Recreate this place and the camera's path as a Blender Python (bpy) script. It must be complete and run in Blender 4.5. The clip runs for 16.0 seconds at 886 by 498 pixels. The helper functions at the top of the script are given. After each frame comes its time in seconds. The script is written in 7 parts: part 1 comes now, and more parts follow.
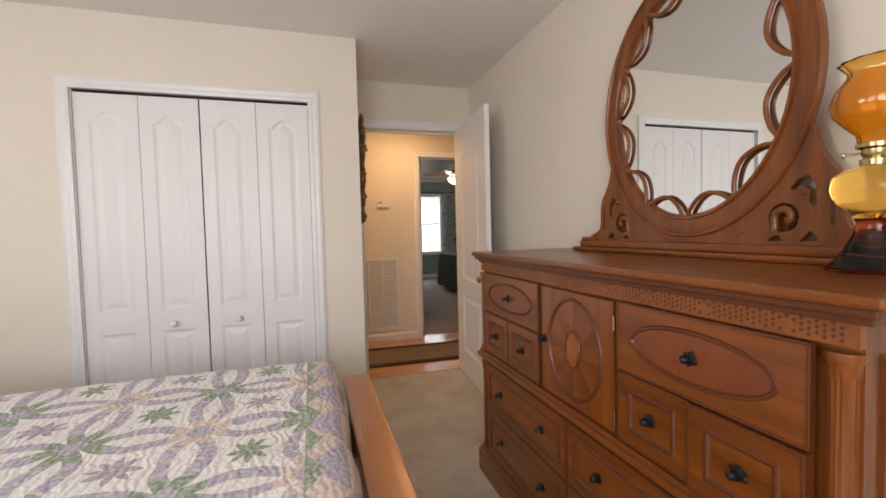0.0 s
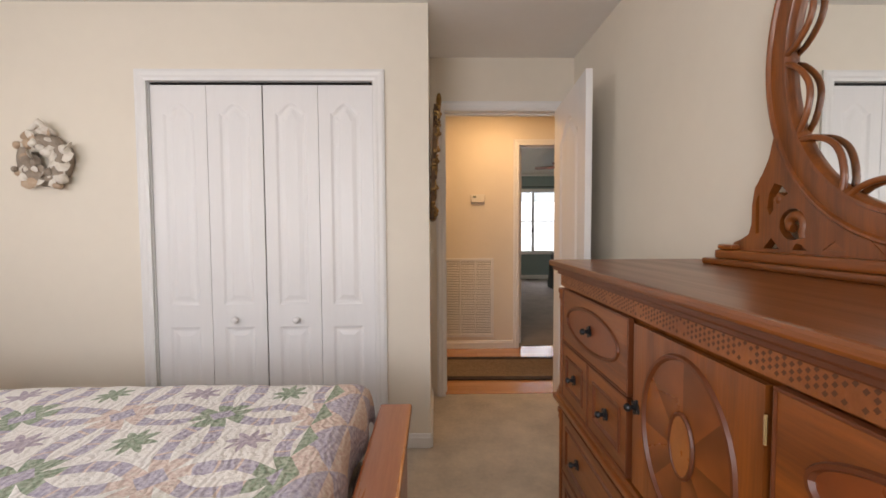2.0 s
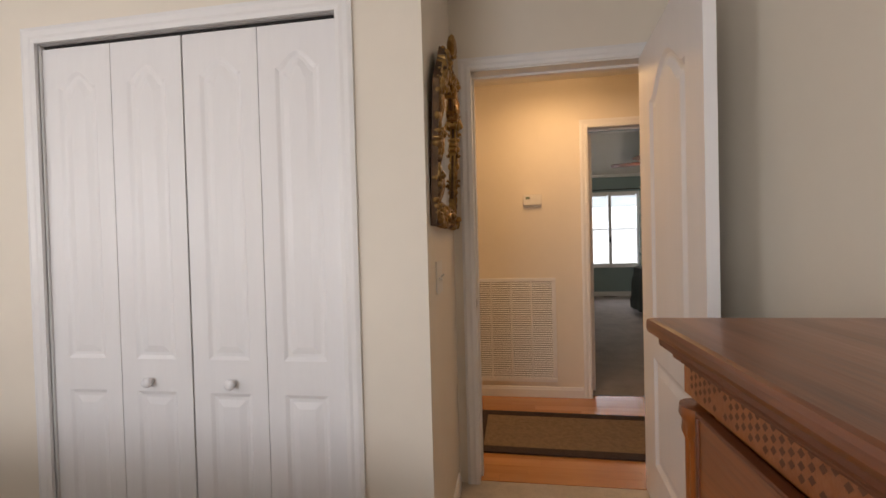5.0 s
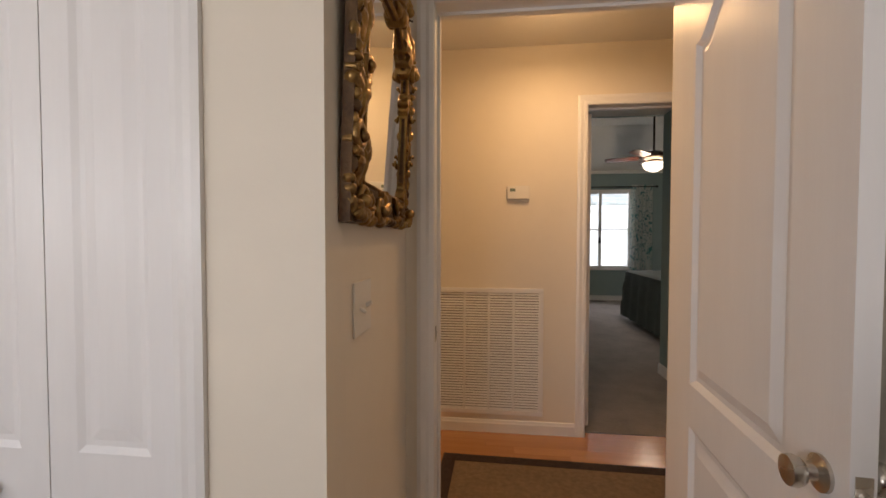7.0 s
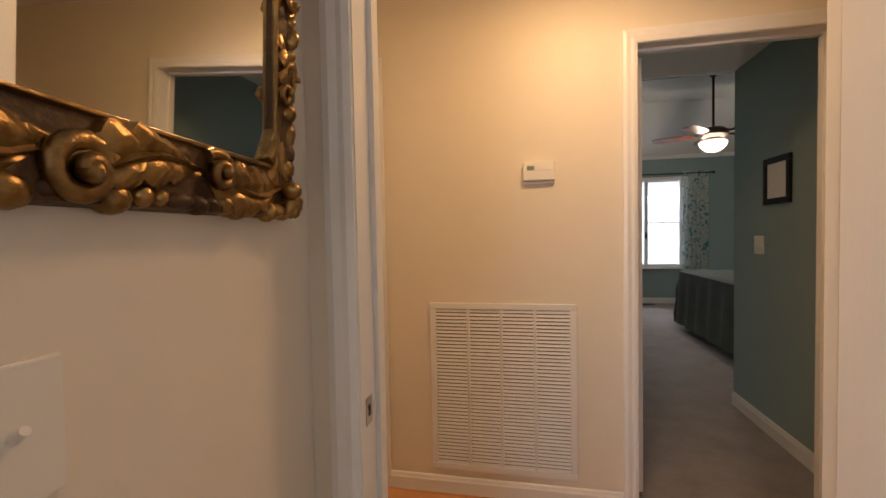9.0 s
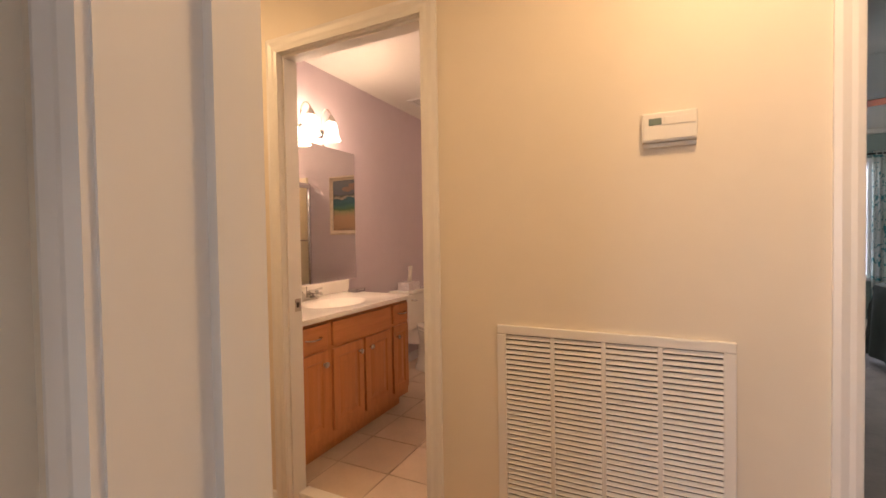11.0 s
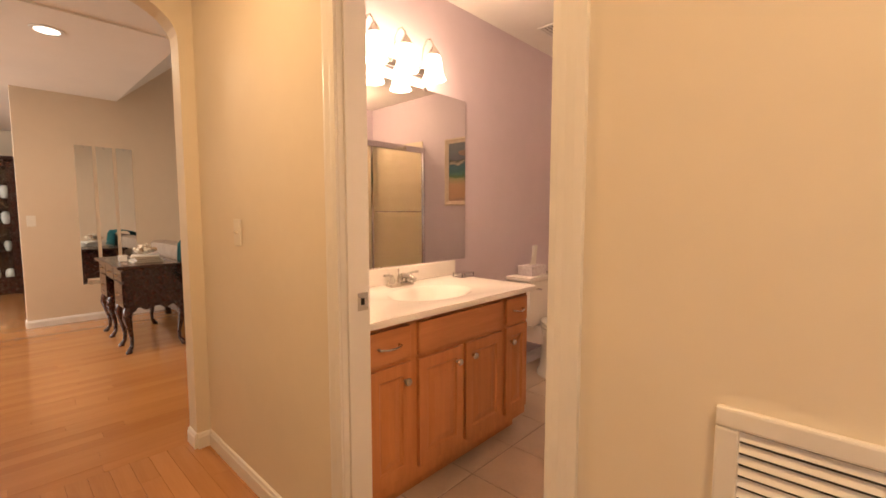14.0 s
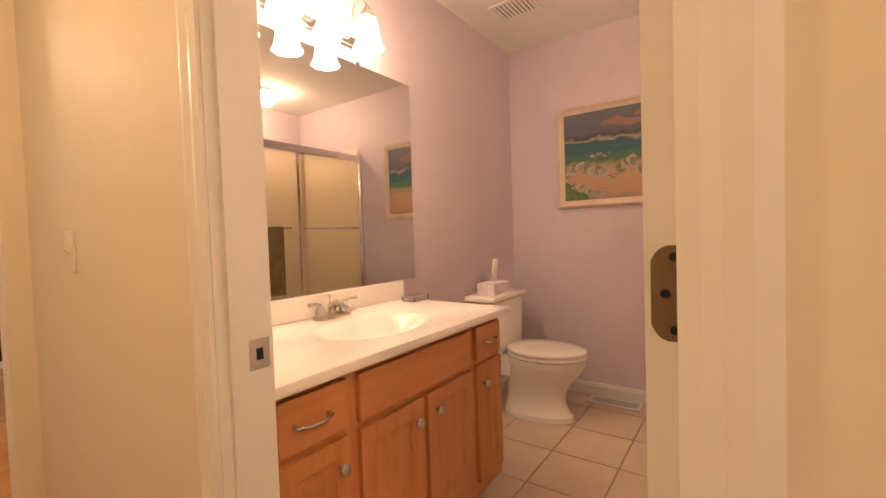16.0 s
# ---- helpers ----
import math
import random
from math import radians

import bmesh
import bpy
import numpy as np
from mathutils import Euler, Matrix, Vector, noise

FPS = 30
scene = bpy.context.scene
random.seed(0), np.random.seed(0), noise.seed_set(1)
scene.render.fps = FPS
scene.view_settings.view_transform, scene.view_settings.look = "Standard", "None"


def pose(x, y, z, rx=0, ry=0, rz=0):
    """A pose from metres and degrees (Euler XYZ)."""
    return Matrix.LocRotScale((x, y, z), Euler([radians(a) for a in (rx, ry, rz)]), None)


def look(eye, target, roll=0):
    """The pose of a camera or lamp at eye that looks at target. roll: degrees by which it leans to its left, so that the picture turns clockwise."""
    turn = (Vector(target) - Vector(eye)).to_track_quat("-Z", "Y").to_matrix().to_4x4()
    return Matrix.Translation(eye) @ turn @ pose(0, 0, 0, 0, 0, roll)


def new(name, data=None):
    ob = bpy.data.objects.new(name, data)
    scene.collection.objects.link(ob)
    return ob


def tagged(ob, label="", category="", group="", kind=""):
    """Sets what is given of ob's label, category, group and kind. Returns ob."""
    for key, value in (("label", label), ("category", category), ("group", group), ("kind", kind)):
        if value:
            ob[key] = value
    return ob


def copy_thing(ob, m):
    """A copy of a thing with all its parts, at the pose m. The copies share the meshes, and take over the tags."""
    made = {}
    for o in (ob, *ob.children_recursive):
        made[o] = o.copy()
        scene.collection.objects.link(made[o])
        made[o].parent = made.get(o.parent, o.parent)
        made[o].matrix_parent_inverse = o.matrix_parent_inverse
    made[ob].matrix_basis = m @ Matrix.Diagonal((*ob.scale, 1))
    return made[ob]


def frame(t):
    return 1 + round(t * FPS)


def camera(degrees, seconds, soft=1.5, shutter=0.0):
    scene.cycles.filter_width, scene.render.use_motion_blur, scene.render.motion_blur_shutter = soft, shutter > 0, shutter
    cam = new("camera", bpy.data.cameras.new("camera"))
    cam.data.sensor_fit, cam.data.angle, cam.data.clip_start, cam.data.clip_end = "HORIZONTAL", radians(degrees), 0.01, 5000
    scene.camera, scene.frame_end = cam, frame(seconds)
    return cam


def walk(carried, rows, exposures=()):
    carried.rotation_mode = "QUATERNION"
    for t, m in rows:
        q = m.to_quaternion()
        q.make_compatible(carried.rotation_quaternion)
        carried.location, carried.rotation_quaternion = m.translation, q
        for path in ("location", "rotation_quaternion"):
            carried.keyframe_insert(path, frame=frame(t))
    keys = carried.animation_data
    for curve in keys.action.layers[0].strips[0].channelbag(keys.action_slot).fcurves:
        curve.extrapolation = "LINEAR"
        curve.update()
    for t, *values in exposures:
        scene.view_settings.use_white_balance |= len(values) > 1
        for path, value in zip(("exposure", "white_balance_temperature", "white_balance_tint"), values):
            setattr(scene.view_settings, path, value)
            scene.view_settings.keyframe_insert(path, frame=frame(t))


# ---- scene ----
WALK_LENS = 92.4
cam = camera(WALK_LENS, 16.0, soft=1.6)
PATH = [
    (0, (0.022, 0.047, 1.21), (0.613, 1.955, 1.123), -1.4),
    (0.5, (0.137, 0.129, 1.208), (0.555, 2.083, 1.125), -1.1),
    (1, (0.218, 0.226, 1.206), (0.491, 2.205, 1.119), -0.6),
    (1.5, (0.301, 0.352, 1.205), (0.441, 2.345, 1.113), -0.3),
    (2, (0.374, 0.476, 1.216), (0.411, 2.474, 1.121), -0.3),
    (2.5, (0.431, 0.606, 1.218), (0.384, 2.603, 1.129), -0.4),
    (3, (0.480, 0.748, 1.219), (0.339, 2.743, 1.145), -0.8),
    (3.5, (0.520, 0.897, 1.212), (0.29, 2.884, 1.165), -1.3),
    (4, (0.553, 1.055, 1.216), (0.277, 3.036, 1.185), -1.5),
    (4.2, (0.573, 1.136, 1.21), (0.267, 3.112, 1.187), -1.8),
    (6.3, (0.633, 1.867, 1.240), (0.376, 3.85, 1.182), -0.3),
    (6.5, (0.639, 1.929, 1.245), (0.395, 3.913, 1.186), -0.2),
    (7, (0.657, 2.107, 1.246), (0.425, 4.093, 1.186), 0.1),
    (7.5, (0.698, 2.291, 1.248), (0.448, 4.275, 1.186), 0.0),
    (8, (0.731, 2.485, 1.247), (0.433, 4.462, 1.185), -0.4),
    (8.2, (0.743, 2.558, 1.240), (0.431, 4.533, 1.186), -0.6),
    (10.3, (0.791, 3.284, 1.242), (0.118, 5.165, 1.151), -1.3),
    (11, (0.769, 3.476, 1.21), (-0.108, 5.273, 1.164), -0.9),
    (11.5, (0.745, 3.626, 1.191), (-0.294, 5.335, 1.153), 0.2),
    (12, (0.692, 3.757, 1.196), (-0.485, 5.372, 1.121), 0.5),
    (12.5, (0.627, 3.856, 1.203), (-0.643, 5.396, 1.082), 0.8),
    (13, (0.561, 3.961, 1.2), (-0.764, 5.451, 1.044), 0.8),
    (13.5, (0.484, 4.069, 1.201), (-0.877, 5.525, 1.027), 0.4),
    (14, (0.41, 4.148, 1.198), (-0.955, 5.6, 1.033), 0.0),
    (14.5, (0.318, 4.228, 1.187), (-1.025, 5.703, 1.045), -0.3),
    (15, (0.224, 4.312, 1.175), (-1.076, 5.827, 1.061), -0.7),
    (15.5, (0.134, 4.412, 1.157), (-1.094, 5.989, 1.065), -1.2),
    (16, (0.038, 4.515, 1.128), (-1.115, 6.149, 1.062), -1.9),
]
EXPOSURES = ((0.0, 0.30, 6500, 10), (3.0, 0.38, 6500, 10), (4.0, 0.30, 6500, 10), (6.5, 0.13, 6500, 10), (8.0, 0.28, 6420, 10),
             (10.5, 0.82, 5900, 10), (12.0, 0.98, 5980, 10), (13.5, 1.18, 6150, 10), (16.0, 1.25, 6080, 10))
walk(cam, [(t, look(eye, target, roll)) for t, eye, target, roll in PATH], EXPOSURES)

# ---- levels of the plan ----
FL = -0.045     # carpet and boards
BF = 0.015       # bathroom tile
CE = 2.46        # ceilings
DOORWALL, HALL_S, HALL_N, BATH_S = 3.63, 3.75, 4.90, 4.998
BW, BE = -1.365, 7.42      # bathroom west and end walls

# ---- world and large lights ----
world = bpy.data.worlds.new("sky")
scene.world = world
world.use_nodes = True
_nt = world.node_tree
_sky = _nt.nodes.new("ShaderNodeTexSky")
_sky.sky_type = 'NISHITA'
_sky.sun_disc = False
_sky.sun_elevation, _sky.sun_rotation = radians(40), radians(200)
_nt.links.new(_sky.outputs[0], _nt.nodes["Background"].inputs[0])
_nt.nodes["Background"].inputs[1].default_value = 0.1


def lamp_area(name, m, w, h, power, col):
    d = bpy.data.lights.new(name, 'AREA')
    d.shape, d.size, d.size_y, d.energy, d.color = 'RECTANGLE', w, h, power, col
    ob = new(name, d)
    ob.matrix_world = m
    return ob


def lamp_point(name, loc, power, col, r=0.04):
    d = bpy.data.lights.new(name, 'POINT')
    d.energy, d.color, d.shadow_soft_size = power, col, r
    ob = new(name, d)
    ob.location = loc
    return ob



def lamp_disk(name, loc, size, power, col):
    """A round lamp that shines down."""
    d = bpy.data.lights.new(name, 'AREA')
    d.shape, d.size, d.energy, d.color = 'DISK', size, power, col
    ob = new(name, d)
    ob.location = loc
    return ob


DAY = (0.94, 0.93, 1.0)
WARM = (1.0, 0.58, 0.255)
BULB = (1.0, 0.61, 0.345)
lamp_area("window_light_south", look((-0.9, -1.62, 1.45), (-0.9, 3, 1.2)), 1.7, 1.35, 46, DAY)
lamp_area("window_light_west", look((-3.27, 0.2, 1.45), (0, 0.4, 1.2)), 1.3, 1.35, 24, DAY)
lamp_area("window_light_bedroom", look((2.75, 11.08, 1.4), (2.75, 6, 1.1)), 1.5, 1.55, 20, DAY)
# Living room window is unseen, placed so its light enters the arch.
lamp_area("window_light_living", look((-5.87, 1.02, 1.5), (-4.2, 5, 1.2)), 2.2, 1.55, 46, (1.0, 0.88, 0.74))
# The lamps at x -1.05 are unseen, added to brighten the west hall wall.
for _x, _k in ((1.0, 1.12), (-1.05, 0.64)):
    lamp_disk("hall_bulb", (_x, 4.28, CE - 0.105), 0.24, 5.6 * _k, WARM)
    lamp_point("hall_bulb_side", (_x, 4.28, CE - 0.15), 2.5 * _k, WARM, 0.10)
for _y in (5.42, 5.617, 5.815):
    lamp_point("vanity_bulb", (-1.223, _y, 1.965), 3.0, BULB, 0.03)
lamp_point("shower_bulb", (0.68, 6.75, CE - 0.08), 9.5, BULB, 0.06)
lamp_point("fan_bulb", (2.93, 8.5, 2.21), 17, (1.0, 0.8, 0.6), 0.05)
lamp_disk("living_can_bulb", (-3.88, 4.513, 2.50), 0.13, 11, (1.0, 0.70, 0.44))
# Added fill before the solid north wall, brightens the dark vault.
lamp_area("vault_fill_light", look((-4.0, 7.93, 1.5), (-4.0, 4, 1.6)), 1.8, 1.5, 3, (1.0, 0.88, 0.74))

# ---- materials ----


def M(name, col, rough=0.6, metal=0.0, var=0.06, scale=6.0, bump=0.0, bscale=80.0, col2=None, stretch=(1, 1, 1), spec=0.5, coat=0.0, rnd=0.0):
    m = bpy.data.materials.new(name)
    m.use_nodes = True
    nt = m.node_tree
    N, L = nt.nodes, nt.links
    b = N["Principled BSDF"]
    b.inputs["Roughness"].default_value = rough
    b.inputs["Metallic"].default_value = metal
    b.inputs["Specular IOR Level"].default_value = spec
    b.inputs["Coat Weight"].default_value = coat
    b.inputs["Coat Roughness"].default_value = 0.15
    tc = N.new("ShaderNodeTexCoord")
    mp = N.new("ShaderNodeMapping")
    mp.inputs["Scale"].default_value = stretch
    L.new(tc.outputs["Object"], mp.inputs[0])
    n1 = N.new("ShaderNodeTexNoise")
    n1.inputs["Scale"].default_value = scale
    n1.inputs["Detail"].default_value = 5
    L.new(mp.outputs[0], n1.inputs["Vector"])
    n2 = N.new("ShaderNodeTexNoise")
    n2.inputs["Scale"].default_value = scale * 9
    n2.inputs["Detail"].default_value = 3
    L.new(mp.outputs[0], n2.inputs["Vector"])
    add = N.new("ShaderNodeMath")
    add.operation = 'MULTIPLY_ADD'
    L.new(n2.outputs["Fac"], add.inputs[0])
    add.inputs[1].default_value = 0.4
    L.new(n1.outputs["Fac"], add.inputs[2])
    src = add.outputs[0]
    if rnd:
        oi = N.new("ShaderNodeObjectInfo")
        ra = N.new("ShaderNodeMath")
        ra.operation = 'MULTIPLY_ADD'
        L.new(oi.outputs["Random"], ra.inputs[0])
        ra.inputs[1].default_value = rnd
        L.new(src, ra.inputs[2])
        src = ra.outputs[0]
    mr = N.new("ShaderNodeMapRange")
    mr.inputs[1].default_value, mr.inputs[2].default_value = 0.35, 1.05 + rnd
    L.new(src, mr.inputs[0])
    mx = N.new("ShaderNodeMix")
    mx.data_type = 'RGBA'
    c2 = col2 if col2 else tuple(c * (1 - 2 * var) for c in col)
    c1 = col if col2 else tuple(min(1, c * (1 + var)) for c in col)
    mx.inputs[6].default_value = (*c1, 1)
    mx.inputs[7].default_value = (*c2, 1)
    L.new(mr.outputs[0], mx.inputs[0])
    L.new(mx.outputs[2], b.inputs["Base Color"])
    rr = N.new("ShaderNodeMapRange")
    rr.inputs[3].default_value, rr.inputs[4].default_value = max(0.02, rough - 0.07), min(1, rough + 0.09)
    L.new(n1.outputs["Fac"], rr.inputs[0])
    L.new(rr.outputs[0], b.inputs["Roughness"])
    if bump:
        nb = N.new("ShaderNodeTexNoise")
        nb.inputs["Scale"].default_value = bscale
        nb.inputs["Detail"].default_value = 4
        L.new(mp.outputs[0], nb.inputs["Vector"])
        bp = N.new("ShaderNodeBump")
        bp.inputs["Strength"].default_value = bump
        bp.inputs["Distance"].default_value = 0.01
        L.new(nb.outputs["Fac"], bp.inputs["Height"])
        L.new(bp.outputs[0], b.inputs["Normal"])
    return m


def wood(name, col, col2, axis=0, rough=0.35, scale=3.0, rnd=0.0, coat=0.0, knots=0.0):
    """Grain runs along the object's axis 0, 1 or 2."""
    st = [14.0, 14.0, 14.0]
    st[axis] = 0.9
    return M(name, col, rough, 0, 0.1, scale, 0.06, 7, col2, tuple(st), 0.5, coat, rnd)


def glow(name, col, power):
    m = bpy.data.materials.new(name)
    m.use_nodes = True
    b = m.node_tree.nodes["Principled BSDF"]
    b.inputs["Base Color"].default_value = (0.9, 0.88, 0.84, 1)
    b.inputs["Emission Color"].default_value = (*col, 1)
    b.inputs["Emission Strength"].default_value = power
    return m


def glass(name, col, rough=0.03, ior=1.45):
    m = bpy.data.materials.new(name)
    m.use_nodes = True
    b = m.node_tree.nodes["Principled BSDF"]
    b.inputs["Base Color"].default_value = (*col, 1)
    b.inputs["Transmission Weight"].default_value = 1
    b.inputs["Roughness"].default_value = rough
    b.inputs["IOR"].default_value = ior
    return m


def silvered(name):
    m = bpy.data.materials.new(name)
    m.use_nodes = True
    b = m.node_tree.nodes["Principled BSDF"]
    b.inputs["Base Color"].default_value = (0.87, 0.89, 0.88, 1)
    b.inputs["Metallic"].default_value = 1
    b.inputs["Roughness"].default_value = 0.015
    return m


CREAM = M("cream_wall_paint", (0.80, 0.735, 0.62), 0.55, 0, 0.025, 1.4, 0.03, 110)
BEIGE = M("beige_wall_paint", (0.71, 0.61, 0.48), 0.55, 0, 0.025, 1.4, 0.03, 110)
TEAL = M("teal_wall_paint", (0.29, 0.38, 0.38), 0.6, 0, 0.03, 1.4, 0.08, 160)
LILAC = M("lilac_wall_paint", (0.60, 0.52, 0.58), 0.5, 0, 0.03, 1.4, 0.08, 160)
CEILW = M("ceiling_paint", (0.87, 0.855, 0.82), 0.85, 0, 0.02, 2.0, 0.16, 120)
TRIM = M("white_trim_paint", (0.82, 0.81, 0.79), 0.32, 0, 0.02, 3.0, 0.02, 40)
DOORW = M("white_door_paint", (0.83, 0.82, 0.81), 0.36, 0, 0.02, 2.0, 0.05, 30, None, (6, 6, 0.6))
CARPET = M("beige_carpet", (0.76, 0.66, 0.53), 0.97, 0, 0.14, 5.0, 0.9, 420)
CARPET2 = M("grey_carpet", (0.46, 0.41, 0.38), 0.97, 0, 0.14, 5.0, 0.9, 420)
OAKF = wood("oak_floor_boards_lengthwise", (0.60, 0.29, 0.10), (0.40, 0.17, 0.052), 0, 0.20, 1.4, 0.75, 0.5)
OAKL = wood("oak_floor_boards_across", (0.60, 0.28, 0.09), (0.42, 0.175, 0.052), 1, 0.20, 1.2, 0.75, 0.5)
OAKSUB = M("dark_floor_joint", (0.16, 0.07, 0.03), 0.8)
CHERRY = wood("cherry_wood_across", (0.31, 0.088, 0.012), (0.066, 0.016, 0.003), 1, 0.30, 1.3, 0, 0.25)
CHERRYV = wood("cherry_wood_upright", (0.32, 0.092, 0.013), (0.070, 0.018, 0.0035), 2, 0.30, 1.3, 0, 0.25)
CHERRYD = M("dark_cherry_moulding", (0.12, 0.030, 0.006), 0.42, 0, 0.15, 5, 0.05, 30, None, (1, 1, 1), 0.5, 0.05)
INLAY = M("burr_inlay_veneer", (0.25, 0.062, 0.012), 0.28, 0, 0.2, 3, 0, 30, (0.11, 0.026, 0.006), (1, 1, 1), 0.5, 0.3)
BEDWOOD = wood("honey_bed_wood", (0.50, 0.175, 0.05), (0.32, 0.09, 0.022), 1, 0.28, 2.0, 0, 0.3)
MAHOG = wood("dark_mahogany", (0.055, 0.014, 0.010), (0.018, 0.006, 0.005), 0, 0.25, 2.0, 0, 0.4)
OAKC = wood("vanity_oak_upright", (0.62, 0.265, 0.09), (0.46, 0.175, 0.053), 2, 0.36, 2.6, 0, 0.15)
OAKH = wood("vanity_oak_across", (0.62, 0.265, 0.09), (0.46, 0.175, 0.053), 1, 0.36, 2.6, 0, 0.15)
NICKEL = M("brushed_nickel", (0.58, 0.55, 0.50), 0.26, 1.0, 0.05, 8)
CHROME = M("chrome", (0.78, 0.78, 0.78), 0.10, 1.0, 0.03, 8)
BLACKM = M("black_iron", (0.03, 0.03, 0.032), 0.35, 0.7, 0.1, 9)
BRASS = M("aged_brass", (0.62, 0.48, 0.25), 0.25, 1.0, 0.1, 9)
GILT = M("antique_gilt", (0.52, 0.33, 0.11), 0.30, 0.85, 0.2, 9, 0.3, 60, (0.07, 0.03, 0.012))
GILTD = M("dark_gilt_ground", (0.16, 0.085, 0.03), 0.5, 0.4, 0.2, 14, 0.3, 60, (0.03, 0.014, 0.008))
MIRROR = silvered("mirror_silver")
PORC = M("white_porcelain", (0.86, 0.83, 0.77), 0.10, 0, 0.01, 3)
MARBLE = M("cultured_marble", (0.90, 0.86, 0.80), 0.16, 0, 0.03, 3)
TILE = M("beige_floor_tile", (0.66, 0.53, 0.41), 0.33, 0, 0.08, 5, 0.05, 30, None, (1, 1, 1), 0.5, 0, 0.15)
GROUT = M("brown_grout", (0.38, 0.29, 0.22), 0.9)
PLASTIC = M("ivory_plastic", (0.80, 0.77, 0.70), 0.4, 0, 0.01, 3)
# Near-black, mostly for openings whose shade is put into the colour.
DARK = M("dark_void", (0.02, 0.018, 0.016), 0.9)
VINYL = M("white_vinyl", (0.85, 0.85, 0.84), 0.35, 0, 0.01, 3)

# ---- mesh helpers ----


def thing(name, loc, label, category, group="", kind=""):
    ob = new(name)
    ob.empty_display_size = 0.1
    ob.location = loc
    return tagged(ob, label, category, group, kind)


def finish(bm, smooth=None):
    bmesh.ops.recalc_face_normals(bm, faces=bm.faces)
    if smooth is not None:
        for f in bm.faces:
            f.smooth = True
        for e in bm.edges:
            if len(e.link_faces) == 2 and e.calc_face_angle(0) > radians(smooth):
                e.smooth = False


def part(name, bm, material, parent, label="", smooth=None):
    """One mesh under a thing or a part; bm is in world metres."""
    root = parent
    while root.parent:
        root = root.parent
    finish(bm, smooth)
    bmesh.ops.translate(bm, verts=bm.verts, vec=-root.location)
    me = bpy.data.meshes.new(name)
    bm.to_mesh(me)
    bm.free()
    for m in (material if isinstance(material, (list, tuple)) else [material]):
        me.materials.append(m)
    ob = new(name, me)
    ob.parent = parent
    return tagged(ob, label)


def solid(name, bm, material, label, category, group="", kind="", smooth=None):
    """A thing that is one mesh, with its origin at its base."""
    finish(bm, smooth)
    lo = [min(v.co[i] for v in bm.verts) for i in range(3)]
    hi = [max(v.co[i] for v in bm.verts) for i in range(3)]
    base = Vector(((lo[0] + hi[0]) / 2, (lo[1] + hi[1]) / 2, lo[2]))
    bmesh.ops.translate(bm, verts=bm.verts, vec=-base)
    me = bpy.data.meshes.new(name)
    bm.to_mesh(me)
    bm.free()
    for m in (material if isinstance(material, (list, tuple)) else [material]):
        me.materials.append(m)
    ob = new(name, me)
    ob.location = base
    return tagged(ob, label, category, group, kind)


def bx(bm, x0, x1, y0, y1, z0, z1, bevel=0.0, mi=0):
    t = bmesh.new()
    bmesh.ops.create_cube(t, size=1)
    for v in t.verts:
        v.co = Vector((x0 if v.co.x < 0 else x1, y0 if v.co.y < 0 else y1, z0 if v.co.z < 0 else z1))
    if bevel:
        bmesh.ops.bevel(t, geom=t.edges[:], offset=bevel, segments=2, affect='EDGES', profile=0.6)
    merge(bm, t, mi)
    return bm


def merge(bm, t, mi=0, m=None):
    vs = {}
    for v in t.verts:
        vs[v] = bm.verts.new(m @ v.co if m else v.co)
    for f in t.faces:
        try:
            g = bm.faces.new([vs[v] for v in f.verts])
            g.material_index = mi
            g.smooth = f.smooth
        except ValueError:
            pass
    t.free()


def box(x0, x1, y0, y1, z0, z1, bevel=0.0):
    return bx(bmesh.new(), x0, x1, y0, y1, z0, z1, bevel)


def lathe(bm, prof, m, seg=20, cap=True, mi=0, wob=None):
    """prof: (radius, height) pairs; m: a pose whose z is the axis."""
    rings = []
    for k, (r, h) in enumerate(prof):
        ring = []
        for i in range(seg):
            a = 2 * math.pi * i / seg
            rr = r * (1 + (wob(a, h) if wob else 0))
            ring.append(bm.verts.new(m @ Vector((rr * math.cos(a), rr * math.sin(a), h))))
        rings.append(ring)
    for a, b in zip(rings, rings[1:]):
        for i in range(seg):
            f = bm.faces.new((a[i], a[(i + 1) % seg], b[(i + 1) % seg], b[i]))
            f.material_index = mi
    if cap:
        for r in (rings[0], rings[-1]):
            f = bm.faces.new(r)
            f.material_index = mi
    return bm


def tube(bm, pts, r, seg=8, closed=False, mi=0, flat=1.0):
    """A round bar along points; r: one radius or one for each point."""
    pts = [Vector(p) for p in pts]
    n = len(pts)
    rs = r if isinstance(r, (list, tuple)) else [r] * n
    rings, up = [], None
    for i, p in enumerate(pts):
        a = pts[(i - 1) % n] if (closed or i) else p
        b = pts[(i + 1) % n] if (closed or i < n - 1) else p
        d = (b - a).normalized()
        if up is None:
            up = d.orthogonal().normalized()
        s = (up - d * up.dot(d)).normalized()
        up = s
        q = d.cross(s)
        rings.append([bm.verts.new(p + (s * math.cos(t) * flat + q * math.sin(t)) * rs[i]) for t in (2 * math.pi * k / seg for k in range(seg))])
    for i in range(n if closed else n - 1):
        a, b = rings[i], rings[(i + 1) % n]
        for k in range(seg):
            f = bm.faces.new((a[k], a[(k + 1) % seg], b[(k + 1) % seg], b[k]))
            f.material_index = mi
    if not closed:
        for q in (rings[0], rings[-1]):
            bm.faces.new(q).material_index = mi
    return bm


